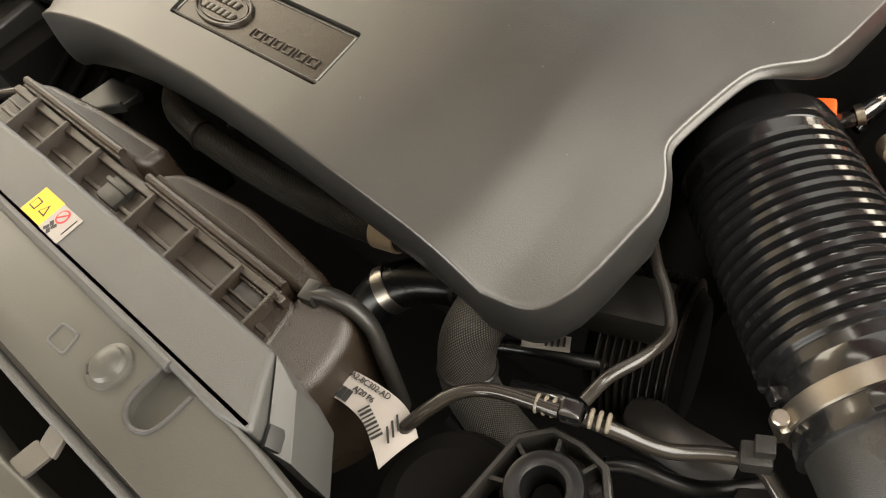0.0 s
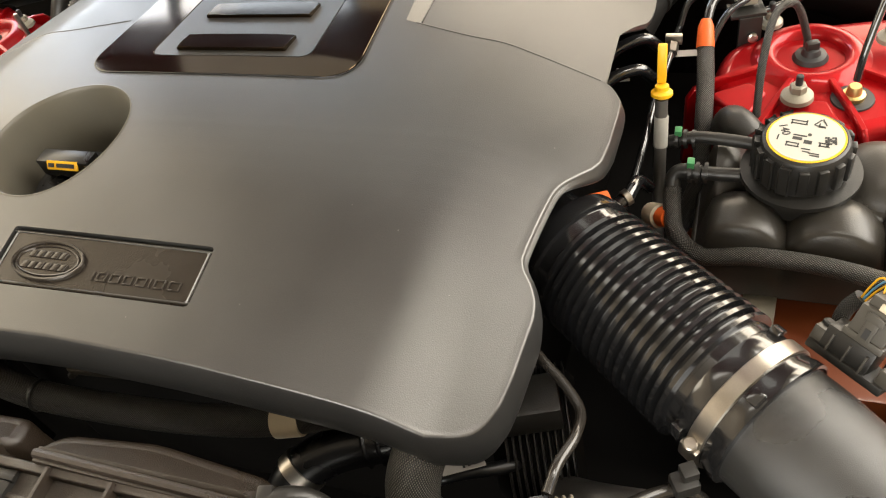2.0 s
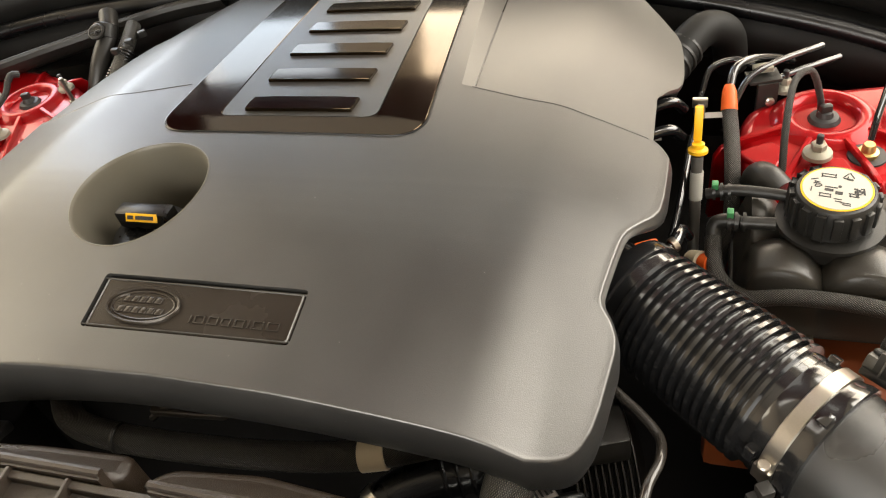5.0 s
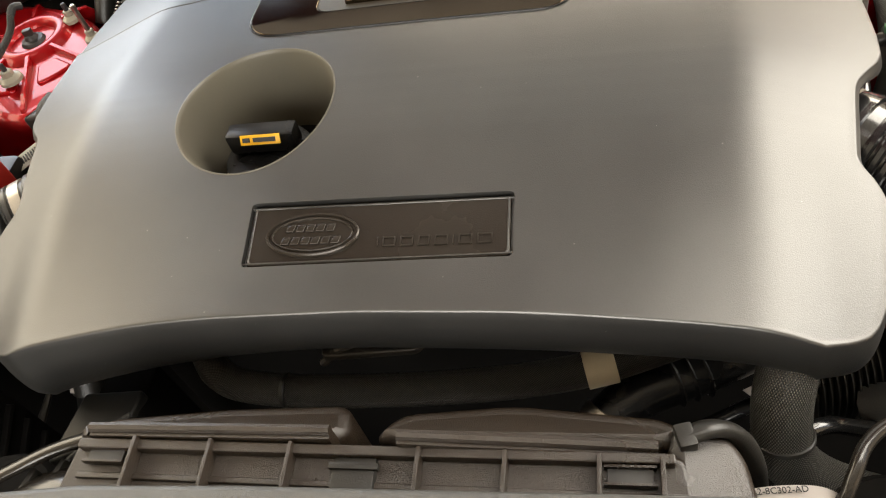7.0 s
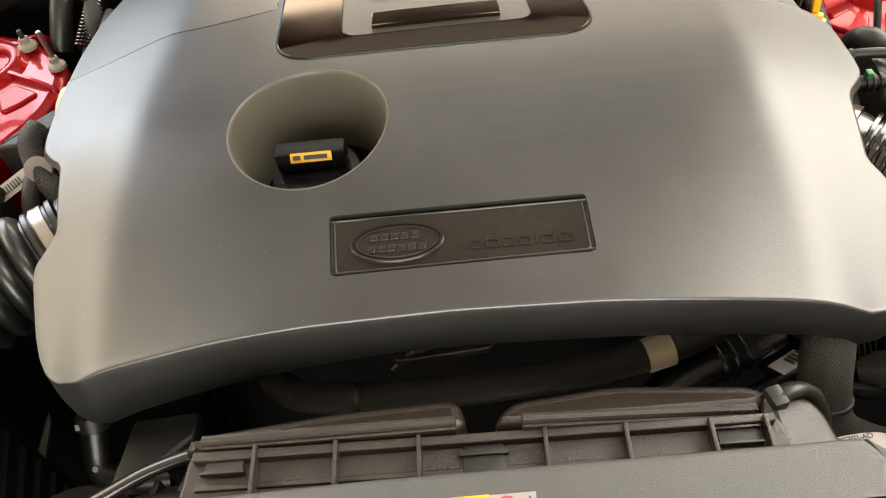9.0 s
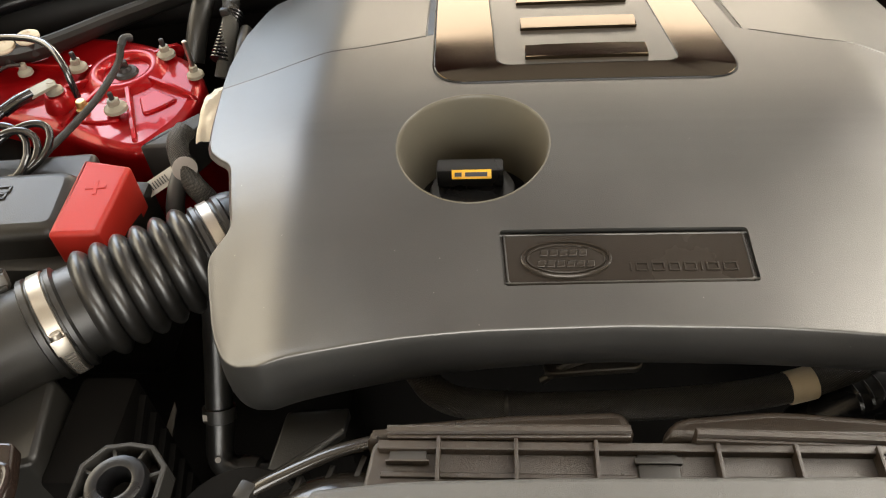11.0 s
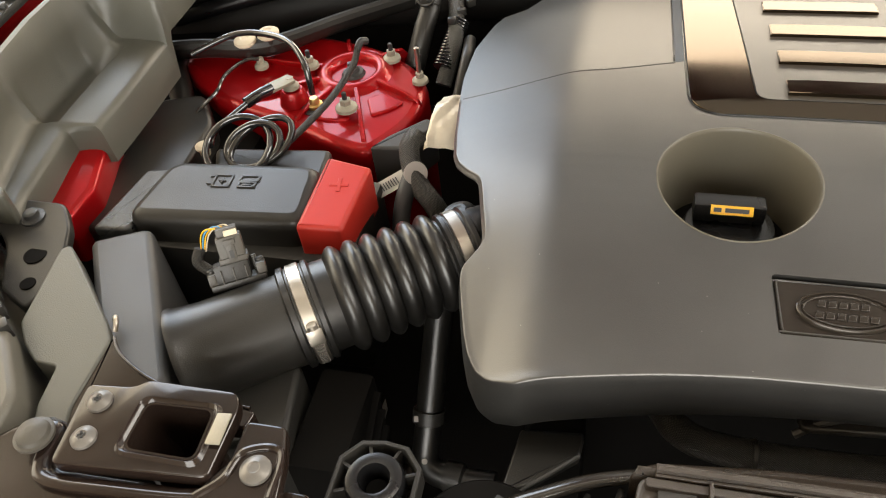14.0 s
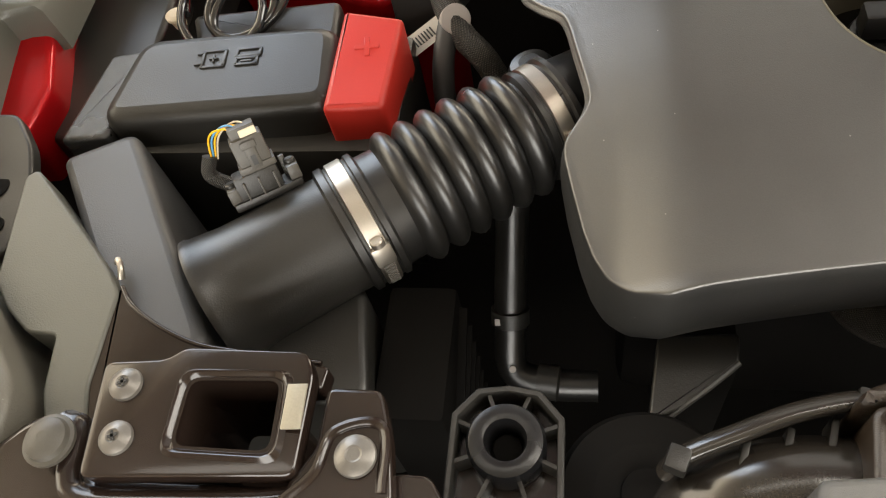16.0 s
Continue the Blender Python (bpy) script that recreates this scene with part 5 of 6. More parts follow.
part("head", lathe((-0.700, 0.255, 0.885), (0, 0, 1), [(0, 0.006), (0.008, 0.0075), (0.011, 0.010), (0.014, 0.010), (0.016, 0.006)], 18), CREAM, pin)
solo("red_bracket", box((-0.775, 0.31, 0.84), (0.06, 0.05, 0.04), 0.004, 20), RED, "small red painted body bracket", "body panel", kind="structure")

# ---- the satin hose on the battery side ----
M1, M0 = Vector((-0.4655, 0.000, 0.927)), Vector((-0.3415, 0.083, 0.935))
BX = (M0 - M1).normalized()
hose_l = thing("intake_hose", M1, "satin black intake hose of six fat rings between steel clamps", "intake hose", "intake hoses")
part("bellows", bellows(M1 + BX * 0.010, M0 - BX * 0.008, 0.0425, 0.0385, 6, 0.0085, 0.018, 0.008, False), SATINHOSE, hose_l, "", 60)
part("cuff", lathe(M1 - BX * 0.016, BX, [(0, 0.043), (0.002, 0.0475), (0.007, 0.0475), (0.008, 0.0455), (0.024, 0.0455), (0.025, 0.047), (0.029, 0.047), (0.031, 0.043)], 48), SATINHOSE, hose_l, "smooth end cuff")
part("far_cuff", lathe(M0 - BX * 0.014, BX, [(0, 0.039), (0.002, 0.0425), (0.006, 0.0425), (0.007, 0.0405), (0.022, 0.0405), (0.024, 0.043), (0.028, 0.043), (0.030, 0.038), (0.07, 0.034)], 48), SATINHOSE, hose_l, "smooth end cuff")
clamp(hose_l, M1, BX, 0.0457, (0.15, -0.85, 0.30))
clamp(hose_l, M0, BX, 0.0407, (0.35, -0.85, 0.25), 0.0115)
duct_l = thing("air_duct", (-0.56, -0.04, 0.86), "black air duct carrying an electrical sensor", "air duct", "air ducts")
part("pipe", lathe(M1 - BX * 0.012, -BX, [(0, 0.0430), (0.02, 0.0435), (0.075, 0.0445), (0.098, 0.0475), (0.101, 0.0490), (0.104, 0.0485), (0.105, 0.040)], 48), BLACK, duct_l, "", 50)
part("mouth", prism(rounded([(-0.60, -0.005), (-0.545, 0.02), (-0.49, -0.075), (-0.545, -0.105)], 0.008), 0.80, 0.880, 0.006, (0.1, 0.1)), BLACK, duct_l)
plug(duct_l, (-0.5275, 0.006, 0.952), BX, (-0.22, 0.40, 0.85), 0.0215, rise=0.35)
air_l = thing("air_cleaner", (-0.58, -0.02, 0.75), "grey plastic air cleaner housing below the duct", "air cleaner")
part("upper_shell", prism(rounded([(-0.722, 0.055), (-0.668, 0.085), (-0.648, 0.055), (-0.545, -0.105), (-0.575, -0.150), (-0.625, -0.085)], 0.012), 0.75, 0.942, 0.008, (0, -0.10)), GREY, air_l, "", 45)
part("lower_shell", prism(rounded([(-0.60, 0.0), (-0.462, -0.040), (-0.447, -0.122), (-0.56, -0.14)], 0.010), 0.74, 0.905, 0.006, (0.05, 0.0)), BLACK, air_l, "", 45)
part("latch", tube([(-0.626, -0.050, 0.950), (-0.621, -0.052, 0.957), (-0.617, -0.058, 0.957), (-0.617, -0.064, 0.952)], 0.0022, 10), STEEL, air_l, "small spring latch")

# ---- front corner: catch bracket, panels, headlamp ----
bracket = thing("catch_bracket", (-0.52, -0.17, 0.96), "glossy black pressed bracket with a square opening and screws", "bracket")
bp = prism(rounded([(-0.582, -0.138), (-0.545, -0.135), (-0.535, -0.127), (-0.462, -0.127), (-0.456, -0.140), (-0.456, -0.196), (-0.575, -0.204)], 0.006), 0.976, 0.988, 0.0018)
pressing = part("plate", bp, GLOSSBROWN, bracket)
hole = rounded([(-0.526, -0.147), (-0.474, -0.145), (-0.472, -0.184), (-0.526, -0.184)], 0.007)
cut(pressing, [prism(hole, 0.9, 1.05, 0)])
rim_o, rim_i = loop_on_cover(rounded([(-0.534, -0.140), (-0.466, -0.138), (-0.464, -0.191), (-0.534, -0.191)], 0.010), 72), loop_on_cover(hole, 72)
bm = bmesh.new()
rings = [[bm.verts.new((p.x, p.y, z)) for p in lp] for lp, z in ((rim_o, 0.9875), ([a.lerp(b, 0.35) for a, b in zip(rim_o, rim_i)], 0.9915), ([a.lerp(b, 0.6) for a, b in zip(rim_o, rim_i)], 0.9905), (rim_i, 0.984), ([a.lerp(Vector((-0.499, -0.165)), 0.10) for a in rim_i], 0.955), ([a.lerp(Vector((-0.499, -0.165)), 0.12) for a in rim_i], 0.90))]
for r0, r1 in zip(rings, rings[1:]):
    for i in range(72):
        bm.faces.new((r0[i], r0[(i + 1) % 72], r1[(i + 1) % 72], r1[i]))
part("rolled_rim", bm, GLOSSBROWN, bracket, "rolled rim of the opening", 60)
part("bright_clip", box((-0.4615, -0.1605, 0.992), (0.0115, 0.025, 0.0016), 0.0005, 2, (0, -6)), PALE, bracket, "bright metal clip")


def pan_screw(parent, x, y, z, r=0.0098, cross=True):
    s = part("screw", lathe((x, y, z), (0, 0, 1), [(0, r), (0.0022, r * 0.96), (0.0042, r * 0.72), (0.0052, r * 0.40), (0.0046, r * 0.30)], 28), SCREWGREY, parent, "grey pan-head screw")
    if cross:
        part("cross_slot", add_box(box((x, y, z + 0.0052), (r * 0.55, 0.0016, 0.0006), 0, 25), (x, y, z + 0.0052), (0.0016, r * 0.55, 0.0006), 0, 25), INK, s)
    return s


pan_screw(bracket, -0.564, -0.1515, 0.988)
pan_screw(bracket, -0.5595, -0.182, 0.988)
step = part("stepped_tab", prism(rounded([(-0.449, -0.145), (-0.418, -0.145), (-0.410, -0.170), (-0.404, -0.205), (-0.46, -0.235), (-0.462, -0.200), (-0.449, -0.178)], 0.005), 0.970, 0.982, 0.0025), GLOSSBROWN, bracket)
part("tab_rim", tube([(-0.462, -0.208, 0.9810), (-0.447, -0.192, 0.9815), (-0.440, -0.170, 0.9815), (-0.415, -0.166, 0.9815), (-0.411, -0.20, 0.9810)], 0.0028, 10, 8, 1.4), GLOSSBROWN, bracket)
part("edge_tab", prism(rounded([(-0.41, -0.185), (-0.390, -0.185), (-0.380, -0.200), (-0.378, -0.24), (-0.415, -0.24)], 0.005), 0.958, 0.966, 0.002), GLOSSBROWN, bracket)
pan_screw(bracket, -0.4265, -0.1825, 0.983, 0.0115, False)
catch_pin = thing("plastic_fastener", (-0.600, -0.185, 0.985), "dark domed plastic fastener on the front panel", "fastener", "fasteners")
part("dome", lathe((-0.600, -0.185, 0.985), (0, 0, 1), [(0, 0.0150), (0.0025, 0.0150), (0.0032, 0.0128), (0.0065, 0.0118), (0.0088, 0.0085), (0.0096, 0.003)], 28), PLUGGREY, catch_pin)

cross = thing("front_crossmember", (-0.5, -0.23, 0.95), "glossy dark pressed front crossmember", "crossmember")
part("member", prism(rounded([(-0.72, -0.36), (-0.66, -0.20), (-0.625, -0.165), (-0.585, -0.165), (-0.58, -0.200), (-0.46, -0.197), (-0.41, -0.205), (-0.372, -0.245), (-0.36, -0.36)], 0.012), 0.93, 0.974, 0.006), GLOSSBROWN, cross)
part("raised_web", tube([(-0.604, -0.168, 0.974), (-0.592, -0.174, 0.9755), (-0.588, -0.200, 0.9755), (-0.575, -0.211, 0.9755), (-0.53, -0.210, 0.9755), (-0.462, -0.204, 0.9755), (-0.450, -0.190, 0.9755)], 0.005, 12, 8, 1.5), GLOSSBROWN, cross)
# Not cut through: the hole's shade is a black disc.
part("hole_shade_disc", lathe((-0.505, -0.228, 0.9735), (0, 0, 1), [(0, 0.016), (0.0012, 0.016)], 28), DEEP, cross)

leaf = thing("side_panel", (-0.64, -0.08, 0.93), "smooth grey leaf-shaped side panel with an arm", "panel")
part("panel", prism(rounded([(-0.714, 0.026), (-0.671, -0.015), (-0.624, -0.061), (-0.6125, -0.076), (-0.6105, -0.141), (-0.598, -0.182), (-0.622, -0.186), (-0.640, -0.146), (-0.646, -0.108), (-0.668, -0.107), (-0.690, -0.090), (-0.707, -0.070), (-0.722, 0.020)], 0.004), 0.925, 0.9565, 0.002), TRAYGREY, leaf, "", 45)
part("front_web", prism(rounded([(-0.6135, -0.070), (-0.603, -0.0815), (-0.588, -0.092), (-0.567, -0.1025), (-0.545, -0.110), (-0.519, -0.1135), (-0.480, -0.116), (-0.460, -0.122), (-0.462, -0.137), (-0.575, -0.150), (-0.598, -0.180), (-0.616, -0.140), (-0.6165, -0.085)], 0.003), 0.940, 0.9545, 0.002), GLOSSBROWN, leaf, "dark glossy curved web", 45)
part("web_bead", tube([(-0.6125, -0.071, 0.9545), (-0.603, -0.0825, 0.9550), (-0.588, -0.093, 0.9550), (-0.567, -0.1035, 0.9550), (-0.545, -0.111, 0.9550), (-0.519, -0.1145, 0.9550), (-0.465, -0.1200, 0.9550)], 0.0016, 8, 6), GLOSSBROWN, leaf, "", 60)
fend = thing("wing_bracket", (-0.78, 0.04, 0.92), "black wing bracket with round holes and a bolt", "bracket")
fb = part("plate", prism(rounded([(-0.835, 0.092), (-0.765, 0.090), (-0.742, 0.060), (-0.720, 0.0), (-0.735, -0.04), (-0.775, -0.02), (-0.80, 0.03), (-0.84, 0.065)], 0.008), 0.930, 0.942, 0.003, (0.0, 0.1)), BLACK, fend)
# Both holes are black discs, their inner shade given as colour.
for hx, hy, hr in ((-0.760, 0.022, 0.012), (-0.748, -0.012, 0.008)):
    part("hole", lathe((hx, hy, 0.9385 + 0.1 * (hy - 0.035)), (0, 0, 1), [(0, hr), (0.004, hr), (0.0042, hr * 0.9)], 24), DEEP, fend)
part("bolt", lathe((-0.790, 0.067, 0.944), (0, 0, 1), [(0, 0.013), (0.003, 0.013), (0.004, 0.008), (0.009, 0.0075), (0.010, 0.005)], 24), PANEL, fend)

TRAY_ROWS = ((0.060, -0.835, -0.800, 0.985), (0.095, -0.853, -0.812, 1.005), (0.13, -0.868, -0.817, 1.022), (0.203, -0.897, -0.828, 1.030), (0.210, -0.898, -0.792, 1.030),
             (0.30, -0.905, -0.793, 1.035), (0.385, -0.898, -0.797, 1.040), (0.62, -0.90, -0.80, 1.045))


def side_tray():
    """A moulded trough: outer wall with a rolled rim, a sloping floor and an inner lip that drops."""
    bm = bmesh.new()
    rows = []
    ys = [r[0] for r in TRAY_ROWS]
    for k in range(113):
        y = 0.060 + 0.005 * k
        xo, xi, zr = (float(np.interp(y, ys, [r[c] for r in TRAY_ROWS])) for c in (1, 2, 3))
        w = xi - xo
        rise = min(1.0, max(0.0, (y - 0.390) / 0.012))
        deep = min(1.0, max(0.0, (y - 0.205) / 0.02)) * min(1.0, max(0.0, (0.375 - y) / 0.03))
        fl_z = 0.958 + 0.060 * rise
        c = xo + w * (0.32 - 0.14 * deep)
        prof = [(xo - 0.012, zr - 0.09), (xo - 0.010, zr - 0.006), (xo - 0.005, zr), (xo + 0.003, zr), (xo + 0.007, zr - 0.005), ((xo + c) / 2, (zr + fl_z) / 2 - 0.002), (c - 0.004, fl_z + 0.008 - 0.030 * deep), (c + 0.004, fl_z - 0.030 * deep),
                (xo + w * 0.46, fl_z - 0.030 * deep), (xo + w * 0.52, fl_z), (xi - 0.010, fl_z - 0.002), (xi - 0.004, fl_z - 0.004), (xi, fl_z - 0.010), (xi + 0.003, fl_z - 0.055)]
        rows.append([bm.verts.new((x, y, z)) for x, z in prof])
    for a, b in zip(rows, rows[1:]):
        for i in range(len(a) - 1):
            bm.faces.new((a[i], a[i + 1], b[i + 1], b[i]))
    return bm


tray = thing("side_trim", (-0.82, 0.2, 0.92), "moulded grey plastic side trim trough along the wing", "side trim")
part("trough", side_tray(), TRAYGREY, tray, "", 50)
part("end_wall", prism(rounded([(-0.852, 0.056), (-0.798, 0.056), (-0.803, 0.068), (-0.860, 0.082)], 0.006), 0.925, 0.985, 0.004), TRAYGREY, tray)
part("support_web", box((-0.872, 0.22, 0.88), (0.03, 0.26, 0.10), 0.006), BLACK, tray)
solo("wing_edge", prism(rounded([(-0.865, 0.09), (-0.785, 0.095), (-0.780, 0.15), (-0.795, 0.20), (-0.812, 0.250), (-0.86, 0.26)], 0.006), 0.84, 0.922, 0.008, (-0.1, 0.05)), RED, "red painted edge of the wing", "body panel", kind="structure")
solo("black_liner", prism(rounded([(-0.80, 0.12), (-0.735, 0.10), (-0.715, 0.20), (-0.72, 0.32), (-0.76, 0.38), (-0.82, 0.36)], 0.015), 0.78, 0.885, 0.006), BLACK, "black wing liner behind the battery", "liner", kind="structure")

lamp_unit = thing("headlamp_unit", (-0.78, -0.10, 0.90), "black-backed headlamp housing with ribs and clips", "headlamp")
part("housing", prism(rounded([(-1.02, 0.10), (-0.90, 0.085), (-0.848, 0.058), (-0.765, -0.036), (-0.698, -0.087), (-0.645, -0.150), (-0.640, -0.195), (-0.66, -0.25), (-0.72, -0.36), (-1.02, -0.36)], 0.012), 0.86, 0.972, 0.006, (0.04, 0)), LAMPGREY, lamp_unit)
# Added box in shade colour that darkens the open gap below the wing.
solo("dark_gap_filler", box((-0.88, 0.10, 0.70), (0.42, 1.0, 0.30), 0.02), DEEP, "added dark filler box under the wing", "liner", kind="structure")
for k in range(9):
    q = k / 8
    p = Vector((-0.840, 0.048)).lerp(Vector((-0.700, -0.088)), q)
    part("edge_clip", box((p.x, p.y, 0.972), (0.008, 0.012, 0.016), 0.0015, 45), BLACK, lamp_unit)
for k in range(4):
    part("housing_rib", tube([(-0.70 - 0.05 * k, -0.115 + 0.042 * k, 0.978 - 0.002 * k), (-0.74 - 0.05 * k, -0.16 + 0.042 * k, 0.977 - 0.002 * k), (-0.84 - 0.05 * k, -0.22 + 0.042 * k, 0.973 - 0.002 * k)], 0.0045, 10), LAMPGREY, lamp_unit)
hl = part("sticker", box((-0.703, -0.152, 0.9755), (0.022, 0.052, 0.0006), 0, 38, (0, -2)), WHITE, lamp_unit, "white printed sticker")
for k in range(3):
    part("print_bar", box((-0.700 - 0.004 * k, -0.158 + 0.005 * k, 0.9765), (0.003, 0.028, 0.0004), 0, 38, (0, -2)), INK, hl)
outer_wing = thing("outer_wing", (-1.0, 0.2, 0.92), "red outer wing seen past the trim", "wing panel")
part("skin", tube([(-1.13, -0.1, 0.93), (-1.10, 0.15, 0.96), (-1.085, 0.35, 0.985), (-1.08, 0.7, 0.99)], 0.06, 16, 8, 1.0), RED, outer_wing, "", 60)
part("vent_strip", box((-0.975, 0.30, 1.030), (0.060, 0.34, 0.012), 0.003, 4), PANEL, outer_wing, "slotted black strip")
for k in range(15):
    part("vent_slat", box((-0.975, 0.150 + 0.021 * k, 1.039), (0.054, 0.009, 0.006), 0.0015, 16), GREY, outer_wing)

# ---- radiator mounts ----
def mount(cx, cy, z):
    """A spoked octagonal plastic mount holding a thick rubber ring."""
    m = thing("radiator_mount", (cx, cy, z), "black octagonal plastic mount round a rubber ring", "radiator mount", "radiator mounts")
    octo = [(0.0, 0.0330), (0.018, 0.0305), (0.0315, 0.015), (0.0325, -0.075), (-0.0325, -0.075), (-0.0315, 0.015), (-0.018, 0.0305)]
    bm = bmesh.new()
    k = len(octo)
    rings = [[bm.verts.new((cx + x * s, cy + y * s2, z + h)) for x, y in octo] for s, s2, h in ((1, 1, -0.02), (1, 1, 0.0), (0.97, 0.97, 0.001), (0.90, 0.90, 0.001), (0.88, 0.88, 0.0), (0.88, 0.88, -0.02))]
    for a, b in zip(rings, rings[1:]):
        for i in range(k):
            bm.faces.new((a[i], a[(i + 1) % k], b[(i + 1) % k], b[i]))
    part("rim", bm, BLACK, m)
    part("base", prism([(cx + x * 0.95, cy + y * 0.95) for x, y in octo], z - 0.024, z - 0.019, 0), GLOSSBROWN, m)
    for a in range(8):
        d = Vector((math.cos(a * math.pi / 4 + 0.39), math.sin(a * math.pi / 4 + 0.39)))
        ln = 0.031 if d.y > -0.6 else 0.046
        c = Vector((cx, cy)) + d * (0.012 + ln / 2)
        part("spoke", box((c.x, c.y, z - 0.0105), (ln - 0.018, 0.0024, 0.017), 0.0004, math.degrees(math.atan2(d.y, d.x))), BLACK, m)
    part("rubber_ring", lathe((cx, cy, z - 0.018), (0, 0, 1), [(0, 0.0215), (0.018, 0.0222), (0.022, 0.0205), (0.0235, 0.016), (0.0225, 0.0120), (0.018, 0.0105), (0.0, 0.0100)], 44, False), RUBBER, m, "thick black rubber ring")
    part("pin", lathe((cx, cy, z - 0.05), (0, 0, 1), [(0, 0.010), (0.036, 0.0095), (0.038, 0.008)], 24), DEEP, m)
    return m


mount(-0.353, -0.160, 0.950)
mount(0.3605, -0.1260, 0.924)

# ---- front: slam panel trim, sticker ----
slam = thing("slam_panel", (0, -0.22, 0.94), "black textured plastic slam panel trim with a cut-out", "slam panel")
part("rear_strip", prism(rounded([(-0.205, -0.1825), (-0.15, -0.176), (-0.05, -0.1725), (0.10, -0.1705), (0.227, -0.1685), (0.242, -0.190), (0.254, -0.206), (0.230, -0.212), (0.05, -0.2125), (-0.215, -0.2190)], 0.004, 4), 0.955, 0.9935, 0.0040), SLAM, slam)
part("slot_rim", tube([(0.1785, -0.2135, 0.9897), (0.1785, -0.232, 0.9897), (0.182, -0.2415, 0.9897), (0.193, -0.2455, 0.9897), (0.204, -0.2415, 0.9897), (0.2078, -0.232, 0.9897), (0.2080, -0.2135, 0.9897)], 0.0015, 8, 6), GREY, slam, "raised rim of the finger slot")
part("front_bead", tube([(0.212, -0.2105, 0.9905), (0.253, -0.2095, 0.9905), (0.325, -0.2145, 0.9905)], 0.0016, 8), SLAM, slam)
part("end_face", prism([(0.2285, -0.1690), (0.2465, -0.1750), (0.2680, -0.2030), (0.2545, -0.2065)], 0.925, 0.9800, 0.0015, (-0.55, 0)), SLAM, slam, "folded end face")
part("end_slot", box((0.2555, -0.2000, 0.9780), (0.004, 0.012, 0.010), 0.0005, 34, (0, -30)), INK, slam, "dark slot in the end")
flat = part("front_panel", prism(rounded([(-0.225, -0.2200), (0.05, -0.2135), (0.253, -0.2075), (0.33, -0.213), (0.38, -0.245), (0.36, -0.2585), (0.229, -0.2625), (0.073, -0.2695), (-0.24, -0.280)], 0.006), 0.968, 0.9895, 0.0012), SLAMFLAT, slam, "smooth grey front panel")
cut(flat, [prism(rounded([(0.178, -0.198), (0.2085, -0.198), (0.2075, -0.246), (0.178, -0.244)], 0.0140, 8), 0.9815, 1.05, 0)])
square = rounded([(0.0975, -0.2370), (0.1145, -0.2350), (0.1180, -0.2480), (0.0990, -0.2500)], 0.003)
part("square_mark", tube([(x, y, 0.9896) for x, y in square + square[:1]], 0.0009, 8, 2), SLAM, slam, "raised square outline")
part("groove_bead", tube([(-0.215, -0.2200, 0.990), (0.05, -0.2135, 0.9905), (0.183, -0.2105, 0.9900)], 0.0042, 8), SLAM, slam)
part("front_rail", tube([(-0.24, -0.2905, 0.9745), (0.069, -0.2785, 0.9750), (0.159, -0.2735, 0.9750), (0.235, -0.2690, 0.9750), (0.35, -0.2645, 0.9745)], 0.0035, 10, 8), SLAM, slam, "thin raised front rail", 60)
part("front_wall", prism([(-0.24, -0.2900), (0.069, -0.2785), (0.235, -0.2690), (0.35, -0.2645), (0.35, -0.2580), (0.229, -0.2615), (0.073, -0.2685), (-0.24, -0.2790)], 0.90, 0.9735, 0), BLACK, slam)
grille = thing("grille_shutter", (0.12, -0.32, 0.94), "dark panel in front of the slam panel gap", "grille panel")
part("panel", prism(rounded([(-0.24, -0.322), (0.120, -0.3105), (0.165, -0.3045), (0.36, -0.296), (0.36, -0.36), (-0.24, -0.36)], 0.004), 0.93, 0.965, 0.003), SLAMFLAT, grille)
for cx in (0.140, -0.06):
    clip = thing("spring_clip", (cx, -0.285, 0.965), "bent bright spring clip bridging the front gap", "clip", "spring clips")
    part("upper_leaf", prism(rounded([(cx - 0.008, -0.2755), (cx + 0.008, -0.2745), (cx + 0.010, -0.290), (cx - 0.007, -0.291)], 0.003), 0.9655, 0.9690, 0.001, (0, 0.35)), SCREWGREY, clip)
    part("lower_leaf", prism(rounded([(cx - 0.014, -0.291), (cx + 0.004, -0.2895), (cx + 0.002, -0.309), (cx - 0.016, -0.310)], 0.003), 0.9600, 0.9630, 0.001), SCREWGREY, clip)
fast = thing("plastic_fastener", (0.151, -0.2335, 0.989), "dark domed plastic fastener on the front panel", "fastener", "fasteners")
part("dome", lathe((0.151, -0.2335, 0.9895), (0, 0, 1), [(0, 0.0145), (0.0018, 0.0140), (0.0028, 0.0112), (0.0055, 0.0098), (0.0072, 0.0065), (0.0076, 0.002)], 32), SLAMFLAT, fast)
part("slot", box((0.145, -0.2415, 0.9935), (0.006, 0.004, 0.001), 0, -30), INK, fast)

sticker = thing("warning_sticker", (0.012, -0.199, 0.9937), "yellow and white printed warning sticker on the panel", "sticker")
part("yellow_half", box((-0.0005, -0.1985, 0.9939), (0.0285, 0.0215, 0.0004), 0, 1), YELLOW, sticker, "yellow half with a warning triangle")
part("white_half", box((0.0270, -0.1985, 0.9939), (0.0265, 0.0215, 0.0004), 0, 1), WHITE, sticker, "white half with two symbols")
part("triangle", prism([(0.0005, -0.2030), (0.0095, -0.2030), (0.005, -0.1945)], 0.9940, 0.9943, 0), INK, sticker)
part("triangle_field", prism([(0.0022, -0.2020), (0.0078, -0.2020), (0.005, -0.1965)], 0.9943, 0.9945, 0), YELLOW, sticker)
part("book_symbol", box((-0.0075, -0.200, 0.9942), (0.008, 0.008, 0.0003), 0), INK, sticker)
